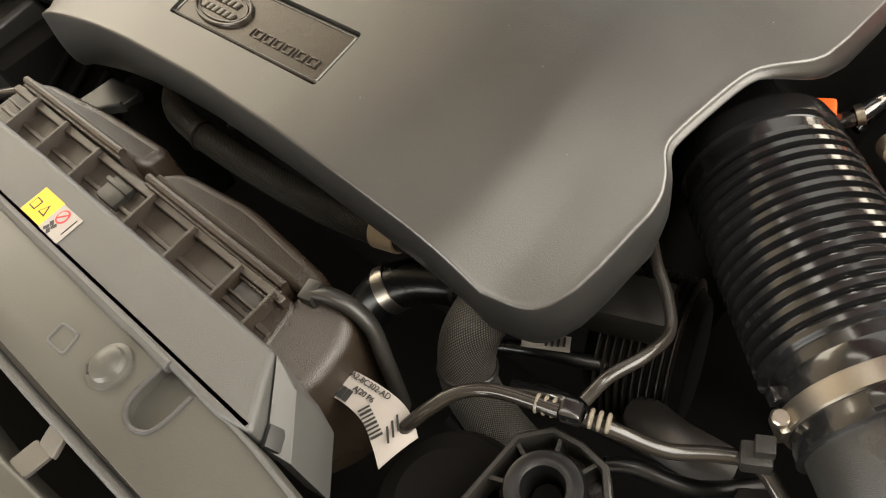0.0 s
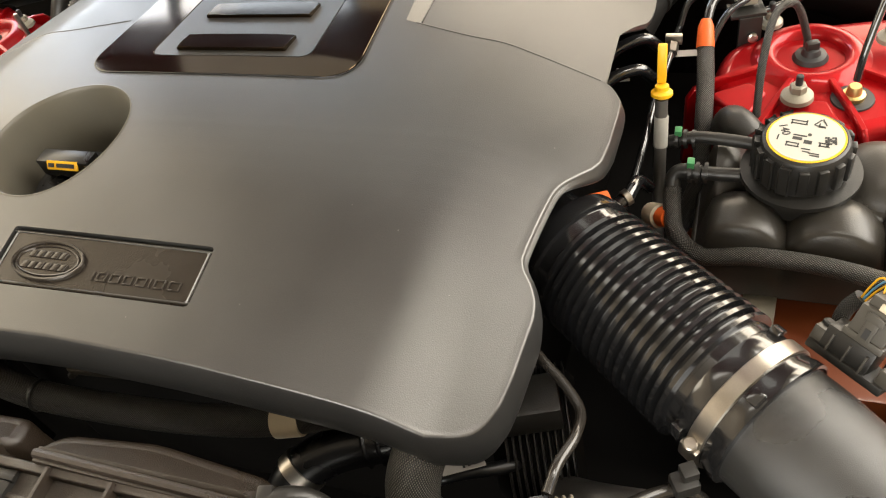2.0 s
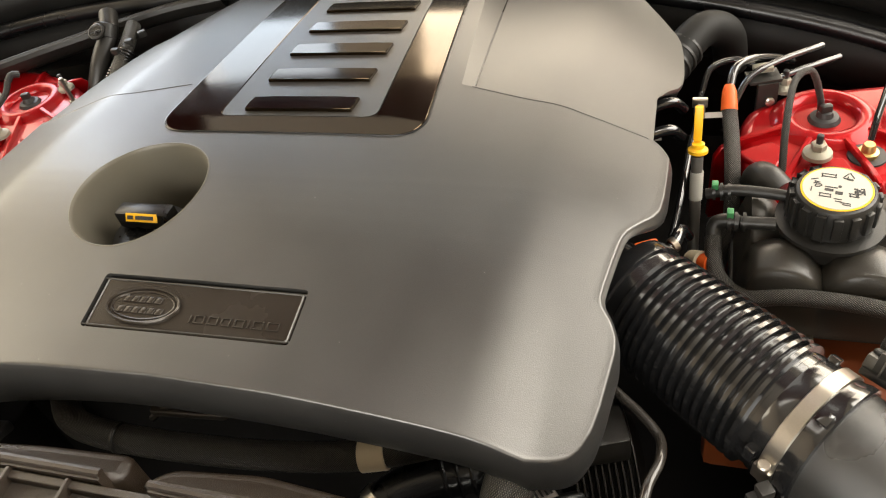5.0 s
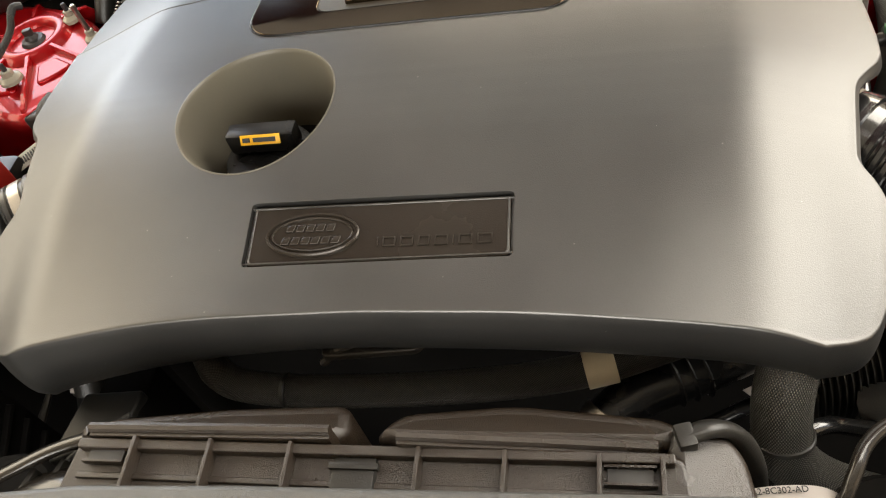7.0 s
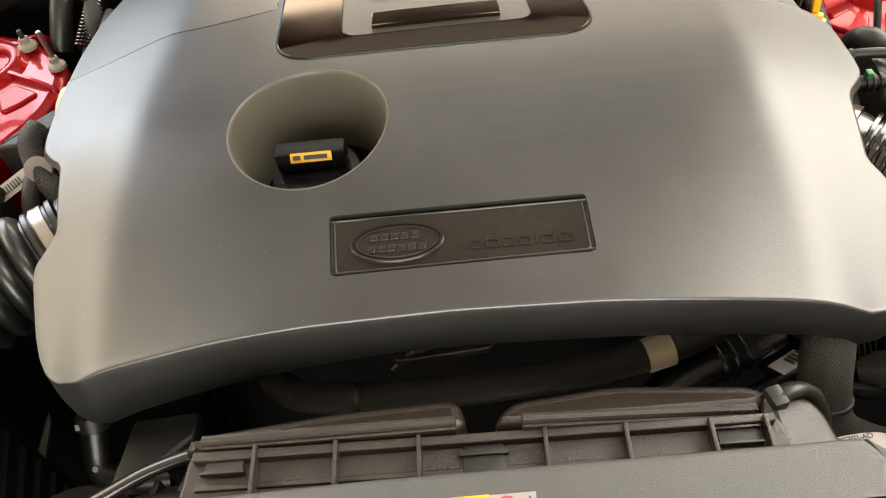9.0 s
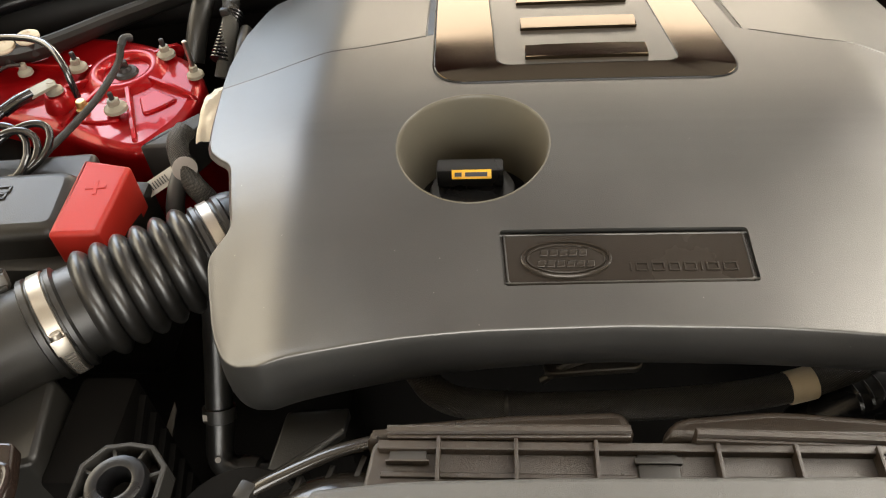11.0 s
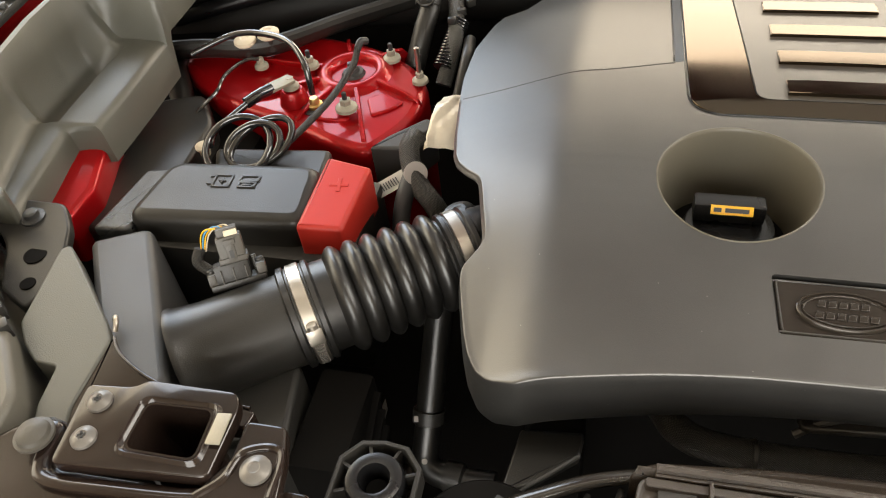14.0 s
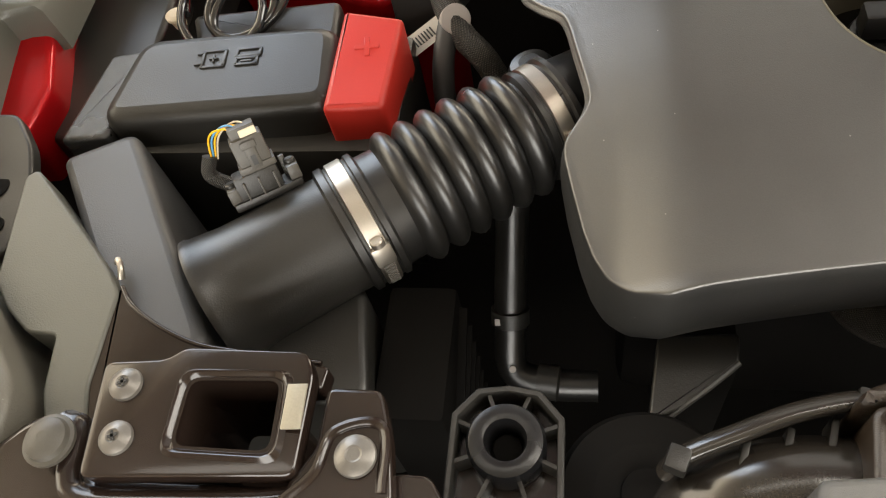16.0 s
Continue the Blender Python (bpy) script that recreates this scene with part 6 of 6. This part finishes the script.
part("book_field", box((-0.0075, -0.200, 0.9944), (0.006, 0.006, 0.0003), 0), YELLOW, sticker)
part("ring_symbol", lathe((0.0235, -0.1945, 0.9941), (0, 0, 1), [(0, 0.0055), (0.0003, 0.0055)], 28), REDINK, sticker, "red prohibition ring")
part("ring_field", lathe((0.0235, -0.1945, 0.9944), (0, 0, 1), [(0, 0.0042), (0.0002, 0.0042)], 28), WHITE, sticker)
part("ring_bar", box((0.0235, -0.1945, 0.9947), (0.009, 0.0012, 0.0003), 0, 45), REDINK, sticker)
for a in range(4):
    part("fan_blade", box((0.0225 + 0.003 * math.cos(a * 1.57 + 0.6), -0.2045 + 0.003 * math.sin(a * 1.57 + 0.6), 0.9942), (0.0042, 0.0028, 0.0003), 0, a * 90 + 60), INK, sticker)
for k in range(2):
    part("print_bar", box((0.0365, -0.196 - 0.0012 * k, 0.9942), (0.0008, 0.012, 0.0003), 0), INK, sticker)

# ---- intake box across the front ----
box_f = thing("intake_box", (0.01, -0.14, 0.92), "ribbed brown-black plastic air intake box", "intake box")
part("ribbed_front", prism(rounded([(-0.172, -0.140), (0.195, -0.138), (0.205, -0.20), (-0.180, -0.20)], 0.008), 0.90, 0.972, 0.003, (-0.03, 0.06)), BROWNBLACK, box_f)
part("ledge", prism(rounded([(-0.168, -0.1435), (0.190, -0.140), (0.190, -0.146), (-0.168, -0.150)], 0.002), 0.960, 0.980, 0.001, (-0.03, 0)), BROWNBLACK, box_f)
part("mid_bead", prism([(-0.165, -0.163), (0.196, -0.160), (0.196, -0.164), (-0.165, -0.167)], 0.960, 0.9745, 0.001, (-0.03, 0)), BROWNBLACK, box_f)
for k, rx in enumerate((-0.128, -0.078, -0.027, 0.050, 0.099, 0.150, 0.183)):
    rz = 0.9815 - 0.032 * (rx - 0.01)
    part("front_rib", box((rx, -0.170, rz - 0.012), (0.0026, 0.056, 0.026), 0.0006, 0, (3, 0)), BROWNBLACK, box_f)
for wx in (-0.148, 0.166):
    rz = 0.9755 - 0.032 * (wx - 0.01)
    part("window_slot", box((wx, -0.1525, rz), (0.024, 0.0085, 0.0016), 0.0004), GREY, box_f, "small rectangular window")
    part("window_edge", add_box(box((wx, -0.1575, rz + 0.001), (0.028, 0.0016, 0.005), 0.0004), (wx, -0.1475, rz + 0.001), (0.028, 0.0016, 0.005), 0.0004), BROWNBLACK, box_f)
part("centre_catch", add_box(box((0.012, -0.158, 0.972), (0.026, 0.020, 0.010), 0.002), (0.012, -0.154, 0.977), (0.030, 0.004, 0.004), 0.001), BLACK, box_f, "moulded centre catch")


def hump(poly, z0, z1, tilt):
    return prism(rounded(poly, 0.012, 6), z0, z1, 0.007, tilt)


part("rear_lobe", hump([(-0.182, -0.140), (-0.004, -0.136), (0.002, -0.128), (-0.003, -0.108), (-0.085, -0.113), (-0.165, -0.124)], 0.90, 0.972, (-0.02, -0.28)), BROWNBLACK, box_f, "", 50)
part("rear_lobe", hump([(0.016, -0.136), (0.186, -0.133), (0.200, -0.124), (0.186, -0.112), (0.10, -0.105), (0.030, -0.114)], 0.90, 0.966, (-0.03, -0.28)), BROWNBLACK, box_f, "", 50)
for x0, x1 in ((-0.162, -0.004), (0.037, 0.181)):
    z0, z1 = 0.990 - 0.05 * max(0, x0 - 0.0) , 0.988 - 0.07 * max(0, x1)
    part("bright_rail", tube([(x0, -0.1375, z0 - 0.003), ((x0 + x1) / 2, -0.1365, (z0 + z1) / 2 - 0.0025), (x1, -0.1355, z1 - 0.003)], 0.0032, 8, 6), BROWNBLACK, box_f)
    part("rail_foot", prism([(x0, -0.1425), (x1, -0.1405), (x1, -0.1335), (x0, -0.1355)], 0.955, (z0 + z1) / 2 - 0.004, 0.001, ((z1 - z0) / (x1 - x0), 0)), BROWNBLACK, box_f)
part("end_housing", prism(rounded([(0.186, -0.200), (0.222, -0.196), (0.234, -0.165), (0.228, -0.128), (0.207, -0.112), (0.186, -0.118)], 0.012, 5), 0.86, 0.962, 0.009, (-0.22, 0.0)), BROWNBLACK, box_f, "rounded grainy end housing", 50)
part("strap", tube([(0.196, -0.127, 0.966), (0.207, -0.122, 0.966), (0.218, -0.118, 0.958), (0.228, -0.118, 0.944), (0.236, -0.124, 0.92), (0.24, -0.13, 0.88)], 0.0052, 10, 8, 1.6), BLACK, box_f, "rubber retaining strap", 60)
part("strap_catch", box((0.196, -0.128, 0.968), (0.010, 0.014, 0.010), 0.0015, 15), BLACK, box_f)
part("left_scroll", tube([(-0.165, -0.172, 0.930), (-0.200, -0.172, 0.928), (-0.232, -0.178, 0.915), (-0.262, -0.19, 0.888), (-0.28, -0.20, 0.85)], 0.030, 24, 8), PIPEBROWN, box_f, "rounded glossy end scroll", 60)
part("left_strap", tube([(-0.160, -0.1295, 0.956), (-0.176, -0.1310, 0.9585), (-0.205, -0.1385, 0.956), (-0.232, -0.149, 0.951), (-0.258, -0.159, 0.943), (-0.268, -0.165, 0.930)], 0.0048, 12, 8, 1.5), PIPEBROWN, box_f, "moulded retaining rail", 60)
part("strap_catch", box((-0.166, -0.133, 0.957), (0.014, 0.016, 0.012), 0.002, -15), BLACK, box_f)
part("strap_catch", box((-0.262, -0.163, 0.945), (0.012, 0.014, 0.012), 0.002, -20), BLACK, box_f)
for k in range(3):
    part("scroll_web", box((-0.185 - 0.022 * k, -0.150 - 0.006 * k, 0.942 - 0.003 * k), (0.004, 0.026, 0.022), 0.001, -15), BLACK, box_f)

# ---- hoses in front of the engine ----
front_hose = thing("braided_hose", (0.02, -0.06, 0.89), "black braided hose with a cream tape band", "hose", "coolant hoses")
part("sleeve", tube([(-0.155, -0.035, 0.905), (-0.140, -0.052, 0.900), (-0.115, -0.060, 0.896), (-0.06, -0.062, 0.893), (0.03, -0.059, 0.893), (0.10, -0.053, 0.896), (0.15, -0.044, 0.900), (0.20, -0.025, 0.90)], 0.0125, 18, 10), BRAIDFINE, front_hose)
part("tape", lathe((0.137, -0.0475, 0.8985), (0.95, 0.22, 0.08), [(0, 0.0130), (0.0005, 0.0134), (0.021, 0.0134), (0.0215, 0.0130)], 24), CREAM, front_hose, "cream paper tape")
part("tie", lathe((-0.085, -0.0625, 0.8945), (1, 0, 0), [(0, 0.0130), (0.003, 0.0140), (0.004, 0.0130)], 20), BLACK, front_hose)
elbow = thing("coolant_elbow", (0.17, -0.05, 0.86), "black coolant elbow with a spring clamp", "hose", "coolant hoses")
part("hose", tube([(0.135, -0.085, 0.835), (0.148, -0.066, 0.853), (0.175, -0.045, 0.862), (0.215, -0.028, 0.865), (0.25, -0.01, 0.865)], 0.018, 18, 8), RUBBER, elbow)
part("spring_clamp", lathe((0.146, -0.068, 0.851), (0.6, 0.7, 0.4), [(0, 0.0188), (0.0004, 0.0198), (0.011, 0.0198), (0.0114, 0.0188)], 30), STEEL, elbow, "steel spring clamp")
for k in range(3):
    part("rib", lathe((0.195 + 0.010 * k, -0.036 + 0.004 * k, 0.8635), (0.9, 0.4, 0.02), [(0, 0.0185), (0.002, 0.0205), (0.004, 0.0185)], 24), RUBBER, elbow)
duct = thing("braided_duct", (0.27, -0.07, 0.88), "thick braided cable duct beside the front corner", "cable duct")
part("tie", lathe((0.2605, -0.087, 0.890), (0.06, -0.35, -0.93), [(0, 0.0188), (0.001, 0.0198), (0.004, 0.0198), (0.005, 0.0188)], 24), BLACK, duct)
part("sleeve", tube([(0.270, -0.030, 0.935), (0.263, -0.060, 0.925), (0.259, -0.080, 0.905), (0.263, -0.092, 0.875), (0.280, -0.096, 0.845), (0.31, -0.098, 0.82), (0.35, -0.10, 0.80)], 0.0185, 22, 10), BRAIDED, duct)
breather = thing("breather_pipe", (0.35, -0.09, 0.93), "black breather pipe with a branched connector", "breather pipe")
part("tee_block", box((0.350, -0.087, 0.937), (0.012, 0.011, 0.011), 0.002, 20), SHINYHOSE, breather)
for sgn in (-1, 1):
    for k in range(3):
        c = Vector((0.350, -0.087, 0.936)) + Vector((0.9, 0.38, -0.12)).normalized() * sgn * (0.010 + 0.0045 * k)
        part("ridge", lathe(c, (0.9, 0.38, -0.12), [(-0.0012, 0.0046), (-0.0006, 0.0055), (0.0006, 0.0055), (0.0012, 0.0046)], 20), COLLAR, breather)
part("left_pipe", tube([(0.345, -0.091, 0.939), (0.318, -0.100, 0.940), (0.304, -0.107, 0.940), (0.293, -0.118, 0.939), (0.286, -0.132, 0.936), (0.279, -0.145, 0.928), (0.268, -0.157, 0.91)], 0.0041, 14, 8), PIPEBROWN, breather)
part("right_pipe", tube([(0.355, -0.085, 0.934), (0.372, -0.078, 0.925), (0.392, -0.066, 0.908), (0.412, -0.049, 0.900), (0.430, -0.040, 0.895), (0.452, -0.046, 0.880), (0.485, -0.055, 0.875)], 0.0044, 14, 8), PIPEBROWN, breather)
part("up_pipe", tube([(0.353, -0.080, 0.942), (0.356, -0.062, 0.945), (0.362, -0.040, 0.940), (0.360, -0.015, 0.928), (0.345, 0.005, 0.925), (0.328, 0.02, 0.925), (0.31, 0.04, 0.92)], 0.0036, 14, 8), PIPEBROWN, breather)
part("clip", add_box(box((0.428, -0.040, 0.903), (0.016, 0.014, 0.012), 0.002, 30), (0.430, -0.036, 0.912), (0.010, 0.010, 0.008), 0.001, 30), BLACK, breather)
tag = thing("paper_tag", (0.225, -0.14, 0.94), "white printed paper tag wrapped round a pipe", "tag", "paper tags")


def curled_tag():
    """A printed strip that turns and droops towards its free end."""
    low = smooth_line([(0.213, -0.166, 0.930), (0.236, -0.160, 0.931), (0.256, -0.160, 0.930), (0.270, -0.166, 0.927), (0.281, -0.173, 0.922)], 6)
    high = smooth_line([(0.214, -0.145, 0.930), (0.240, -0.1395, 0.931), (0.264, -0.1375, 0.930), (0.277, -0.1400, 0.927), (0.286, -0.146, 0.922)], 6)
    bm = bmesh.new()
    rows = [[bm.verts.new(a.lerp(b, q / 4) + Vector((0, 0, 0.0012 * math.sin(math.pi * q / 4)))) for q in range(5)] for a, b in zip(low, high)]
    for a, b in zip(rows, rows[1:]):
        for q in range(4):
            bm.faces.new((a[q], a[q + 1], b[q + 1], b[q]))
    ext = bmesh.ops.extrude_face_region(bm, geom=list(bm.faces))
    for v in [e for e in ext["geom"] if isinstance(e, bmesh.types.BMVert)]:
        v.co.z += 0.0004
    return bm


paper = part("paper", curled_tag(), WHITE, tag, "", 60)
for txt, x, y, size, turn in (("M8A2-8C302-AD", 0.243, -0.1425, 0.0052, 6), ("AJ20 P6", 0.247, -0.1485, 0.0050, 4)):
    letters(txt, size, pose(x, y, 0.9330, 0, 0, turn), INK, paper)
for k in range(22):
    q = k / 21
    c = Vector((0.222, -0.1570)).lerp(Vector((0.252, -0.1535)), q) if k < 14 else Vector((0.2535, -0.1545)).lerp(Vector((0.270, -0.1610)), (k - 14) / 7)
    part("code_bar", box((c.x, c.y, 0.9326 - 0.0030 * max(0.0, q - 0.66) / 0.34), (0.0009 if k % 3 else 0.0014, 0.0075, 0.0006), 0, 6 if k < 14 else -22), INK, paper)
for k in range(3):
    part("print_bar", box((0.2745, -0.1480 - 0.0042 * k, 0.9300 - 0.0004 * k), (0.010, 0.0012, 0.0006), 0, -40), INK, paper)
tag_l = thing("paper_tag", (-0.44, 0.23, 0.89), "white printed paper tag wrapped round a braided cable", "tag", "paper tags")
pl = part("paper", box((-0.4520, 0.2190, 0.8930), (0.056, 0.020, 0.0006), 0, 38, (14, -12)), PAPER, tag_l)
part("loop", lathe((-0.430, 0.236, 0.893), (0.3, -0.5, 0.6), [(0, 0.0128), (0.0004, 0.0134), (0.014, 0.0134), (0.0144, 0.0128)], 24), WHITE, tag_l)
for k in range(10):
    d = Vector((math.cos(radians(38)), math.sin(radians(38)), 0.21))
    c = Vector((-0.4560, 0.2150, 0.8932)) + d * (k - 5) * 0.0030
    part("code_bar", box(c, (0.0012, 0.009, 0.0014), 0, 38, (14, -12)), INK, pl)
cable_l = thing("braided_cable", (-0.43, 0.24, 0.88), "thick braided cable passing behind the intake hose", "cable", "tower cables")
part("sleeve", tube([(-0.435, 0.28, 0.915), (-0.440, 0.262, 0.912), (-0.434, 0.242, 0.900), (-0.420, 0.222, 0.888), (-0.400, 0.205, 0.875), (-0.38, 0.19, 0.84)], 0.0118, 18, 8), BRAIDED, cable_l)
grey_pipe = thing("grey_pipe", (-0.44, 0.2, 0.86), "dull grey pipe behind the intake hose", "pipe")
part("pipe", tube([(-0.430, 0.25, 0.90), (-0.436, 0.215, 0.885), (-0.438, 0.19, 0.86), (-0.436, 0.17, 0.82)], 0.010, 16), GREY, grey_pipe)


def crumple():
    bm = bmesh.new()
    n = 16
    g = [[bm.verts.new((-0.432 + 0.045 * i / n + 0.010 * j / n, 0.285 + 0.075 * j / n, 0.895 + 0.028 * math.sin(2.2 * j / n) - 0.02 * (i / n - 0.5) ** 2 + 0.005 * noise.noise(Vector((i * 0.22, j * 0.25, 3.1))))) for i in range(n + 1)] for j in range(n + 1)]
    for a, b in zip(g, g[1:]):
        for i in range(n):
            bm.faces.new((a[i], a[i + 1], b[i + 1], b[i]))
    return bm


shield = thing("heat_shield", (-0.40, 0.32, 0.89), "crumpled silver foil heat shield beside the cover", "heat shield")
part("foil", crumple(), FOIL, shield, "", 12)
cover_end = thing("throttle_cap", (-0.36, 0.135, 0.93), "black round plastic cap under the cover edge", "cap")
part("cap", lathe((-0.350, 0.135, 0.912), (-0.2, 0.1, 1), [(0, 0.018), (0.022, 0.018), (0.027, 0.015), (0.029, 0.008)], 28), BLACK, cover_end)
part("lever", box((-0.333, 0.075, 0.968), (0.020, 0.010, 0.012), 0.002, 40), BLACK, cover_end)
rear_pipes = thing("rear_harness", (-0.47, 0.56, 0.9), "knot of black pipes and braided harness at the bulkhead", "wiring harness")
for k, pts in enumerate((((-0.50, 0.50, 0.86), (-0.49, 0.53, 0.90), (-0.485, 0.565, 0.925), (-0.50, 0.60, 0.94)), ((-0.45, 0.46, 0.86), (-0.44, 0.50, 0.90), (-0.445, 0.545, 0.915), (-0.455, 0.59, 0.925)), ((-0.42, 0.42, 0.87), (-0.415, 0.46, 0.90), (-0.42, 0.51, 0.90)))):
    part("pipe", tube(pts, 0.014 - 0.003 * k, 14), BLACK if k != 1 else BRAIDED, rear_pipes)
for k in range(16):
    q = k / 15
    part("ring", lathe((-0.452 + 0.014 * q, 0.470 + 0.062 * q, 0.880 + 0.032 * q), (0.2, 0.8, 0.45), [(0, 0.0118), (0.0008, 0.0132), (0.0022, 0.0132), (0.0030, 0.0118)], 16), SHINYHOSE, rear_pipes)
part("tap_cap", lathe((-0.487, 0.548, 0.938), (0.1, -0.5, 0.85), [(0, 0.013), (0.004, 0.013), (0.005, 0.011), (0.0035, 0.009)], 24), BLACK, rear_pipes)
for a in (0, 60, 120):
    part("cap_bar", box((-0.4862, 0.5455, 0.9418), (0.019, 0.0022, 0.0014), 0.0004, a, (-30, 0)), GREY, rear_pipes)
part("joint", lathe((-0.488, 0.558, 0.922), (0, 0.5, 0.5), [(0, 0.018), (0.02, 0.018), (0.022, 0.014)], 20), BLACK, rear_pipes)
for k in range(3):
    part("clip", box((-0.445 + 0.008 * k, 0.52 + 0.025 * k, 0.922), (0.012, 0.008, 0.010), 0.002, 20 * k), BLACK, rear_pipes)
liner = thing("insulation_mat", (-0.47, 0.30, 0.88), "dark grey crumpled insulation beside the tower", "insulation")
part("mat", prism(rounded([(-0.498, 0.278), (-0.452, 0.282), (-0.425, 0.33), (-0.440, 0.345), (-0.480, 0.305)], 0.008), 0.84, 0.893, 0.004), GREY, liner)

# ---- down in the dark, battery side ----
low = thing("turbo_pipe", (-0.376, 0.0, 0.70), "black coolant pipe with a white marked clip", "pipe")
part("pipe", tube([(-0.370, 0.09, 0.86), (-0.374, 0.05, 0.80), (-0.376, 0.01, 0.75), (-0.373, -0.02, 0.72), (-0.340, -0.03, 0.715), (-0.30, -0.03, 0.715)], 0.014, 16, 8), SATINHOSE, low)
part("joint", lathe((-0.376, 0.02, 0.762), (0, -0.6, -0.8), [(0, 0.017), (0.014, 0.017), (0.016, 0.014)], 20), BLACK, low)
part("mark", box((-0.383, 0.004, 0.765), (0.010, 0.001, 0.006), 0, 0, (-40, 0)), WHITE, low)
part("side_joint", lathe((-0.352, -0.028, 0.717), (1, -0.1, 0), [(0, 0.016), (0.018, 0.016), (0.02, 0.013)], 20), BLACK, low)
part("white_dot", lathe((-0.373, -0.026, 0.735), (0, -0.5, 0.8), [(0, 0.003), (0.001, 0.003)], 12), WHITE, low)
strip = thing("metal_strip", (-0.43, -0.02, 0.74), "thin bare metal strip beside the radiator", "strip")
part("blade", prism([(-0.440, -0.035), (-0.425, -0.045), (-0.423, 0.02), (-0.428, 0.03)], 0.740, 0.743, 0.0004, (0.3, 0.3)), GREY, strip)
rad = thing("ribbed_duct", (-0.46, -0.09, 0.7), "ribbed black radiator side duct", "radiator duct")
# Duct and ribs take the shade colour, to sink into the dark.
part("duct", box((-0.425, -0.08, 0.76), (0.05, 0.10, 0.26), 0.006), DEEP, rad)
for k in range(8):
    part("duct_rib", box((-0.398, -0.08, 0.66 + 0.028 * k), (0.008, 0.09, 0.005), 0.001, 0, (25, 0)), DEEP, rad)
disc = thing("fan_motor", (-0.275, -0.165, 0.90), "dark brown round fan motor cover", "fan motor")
# Cover and boss darkened by colour to match the gloom around them.
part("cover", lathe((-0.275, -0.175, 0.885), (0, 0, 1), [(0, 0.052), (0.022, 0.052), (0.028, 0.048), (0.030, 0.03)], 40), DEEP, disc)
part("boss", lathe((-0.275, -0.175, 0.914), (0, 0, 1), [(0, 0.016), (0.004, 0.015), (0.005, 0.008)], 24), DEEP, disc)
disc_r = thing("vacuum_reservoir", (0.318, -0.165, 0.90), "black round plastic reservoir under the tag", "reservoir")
# Body and seam also carry the low bay's shade as colour.
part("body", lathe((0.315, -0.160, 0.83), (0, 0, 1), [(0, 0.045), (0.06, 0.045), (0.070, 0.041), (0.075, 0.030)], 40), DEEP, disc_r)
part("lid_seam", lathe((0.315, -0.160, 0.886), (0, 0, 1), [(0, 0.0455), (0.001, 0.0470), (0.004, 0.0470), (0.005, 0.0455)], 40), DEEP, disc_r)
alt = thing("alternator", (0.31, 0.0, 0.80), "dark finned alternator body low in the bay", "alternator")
# Alternator body in the shade colour; only its fins stay plain black.
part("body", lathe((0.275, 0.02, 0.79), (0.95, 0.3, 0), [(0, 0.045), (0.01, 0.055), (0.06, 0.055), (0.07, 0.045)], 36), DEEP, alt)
for k in range(10):
    part("fin", lathe(Vector((0.285, 0.023, 0.79)) + Vector((0.95, 0.3, 0)) * 0.0055 * k, (0.95, 0.3, 0), [(0, 0.054), (0.001, 0.059), (0.002, 0.059), (0.003, 0.054)], 36), BLACK, alt)
part("belt_guard", box((0.30, 0.015, 0.862), (0.07, 0.035, 0.03), 0.004, 20), BLACK, alt)
part("cast_arm", tube([(0.34, -0.02, 0.80), (0.37, -0.03, 0.82), (0.40, -0.02, 0.80)], 0.016, 14), CAST, alt)
lab_low = thing("paper_tag", (0.262, -0.03, 0.83), "white printed paper tag on a low cable", "tag", "paper tags")
lp = part("paper", box((0.266, -0.027, 0.838), (0.034, 0.016, 0.0006), 0, 32, (-20, 10)), WHITE, lab_low)
for k in range(7):
    part("print_bar", box((0.256 + 0.0035 * k, -0.0335 + 0.0022 * k, 0.8388), (0.0018, 0.010, 0.0004), 0, 32, (-20, 10)), INK, lp)
for k, pts in enumerate((((0.22, -0.05, 0.82), (0.26, -0.035, 0.832), (0.30, -0.015, 0.825), (0.33, 0.02, 0.80)), ((0.27, -0.07, 0.84), (0.30, -0.055, 0.835), (0.33, -0.045, 0.81), (0.37, -0.03, 0.78)), ((0.33, -0.10, 0.83), (0.36, -0.07, 0.845), (0.40, -0.05, 0.83), (0.43, -0.01, 0.80)), ((0.25, -0.11, 0.83), (0.29, -0.12, 0.85), (0.33, -0.115, 0.84), (0.37, -0.10, 0.80)))):
    c = thing("cable", pts[1], "loose black cable low in the bay", "cable", "low cables")
    part("sheath", tube(pts, 0.0055 + 0.001 * (k % 2), 12), SHINYHOSE if k % 2 else RUBBER, c)
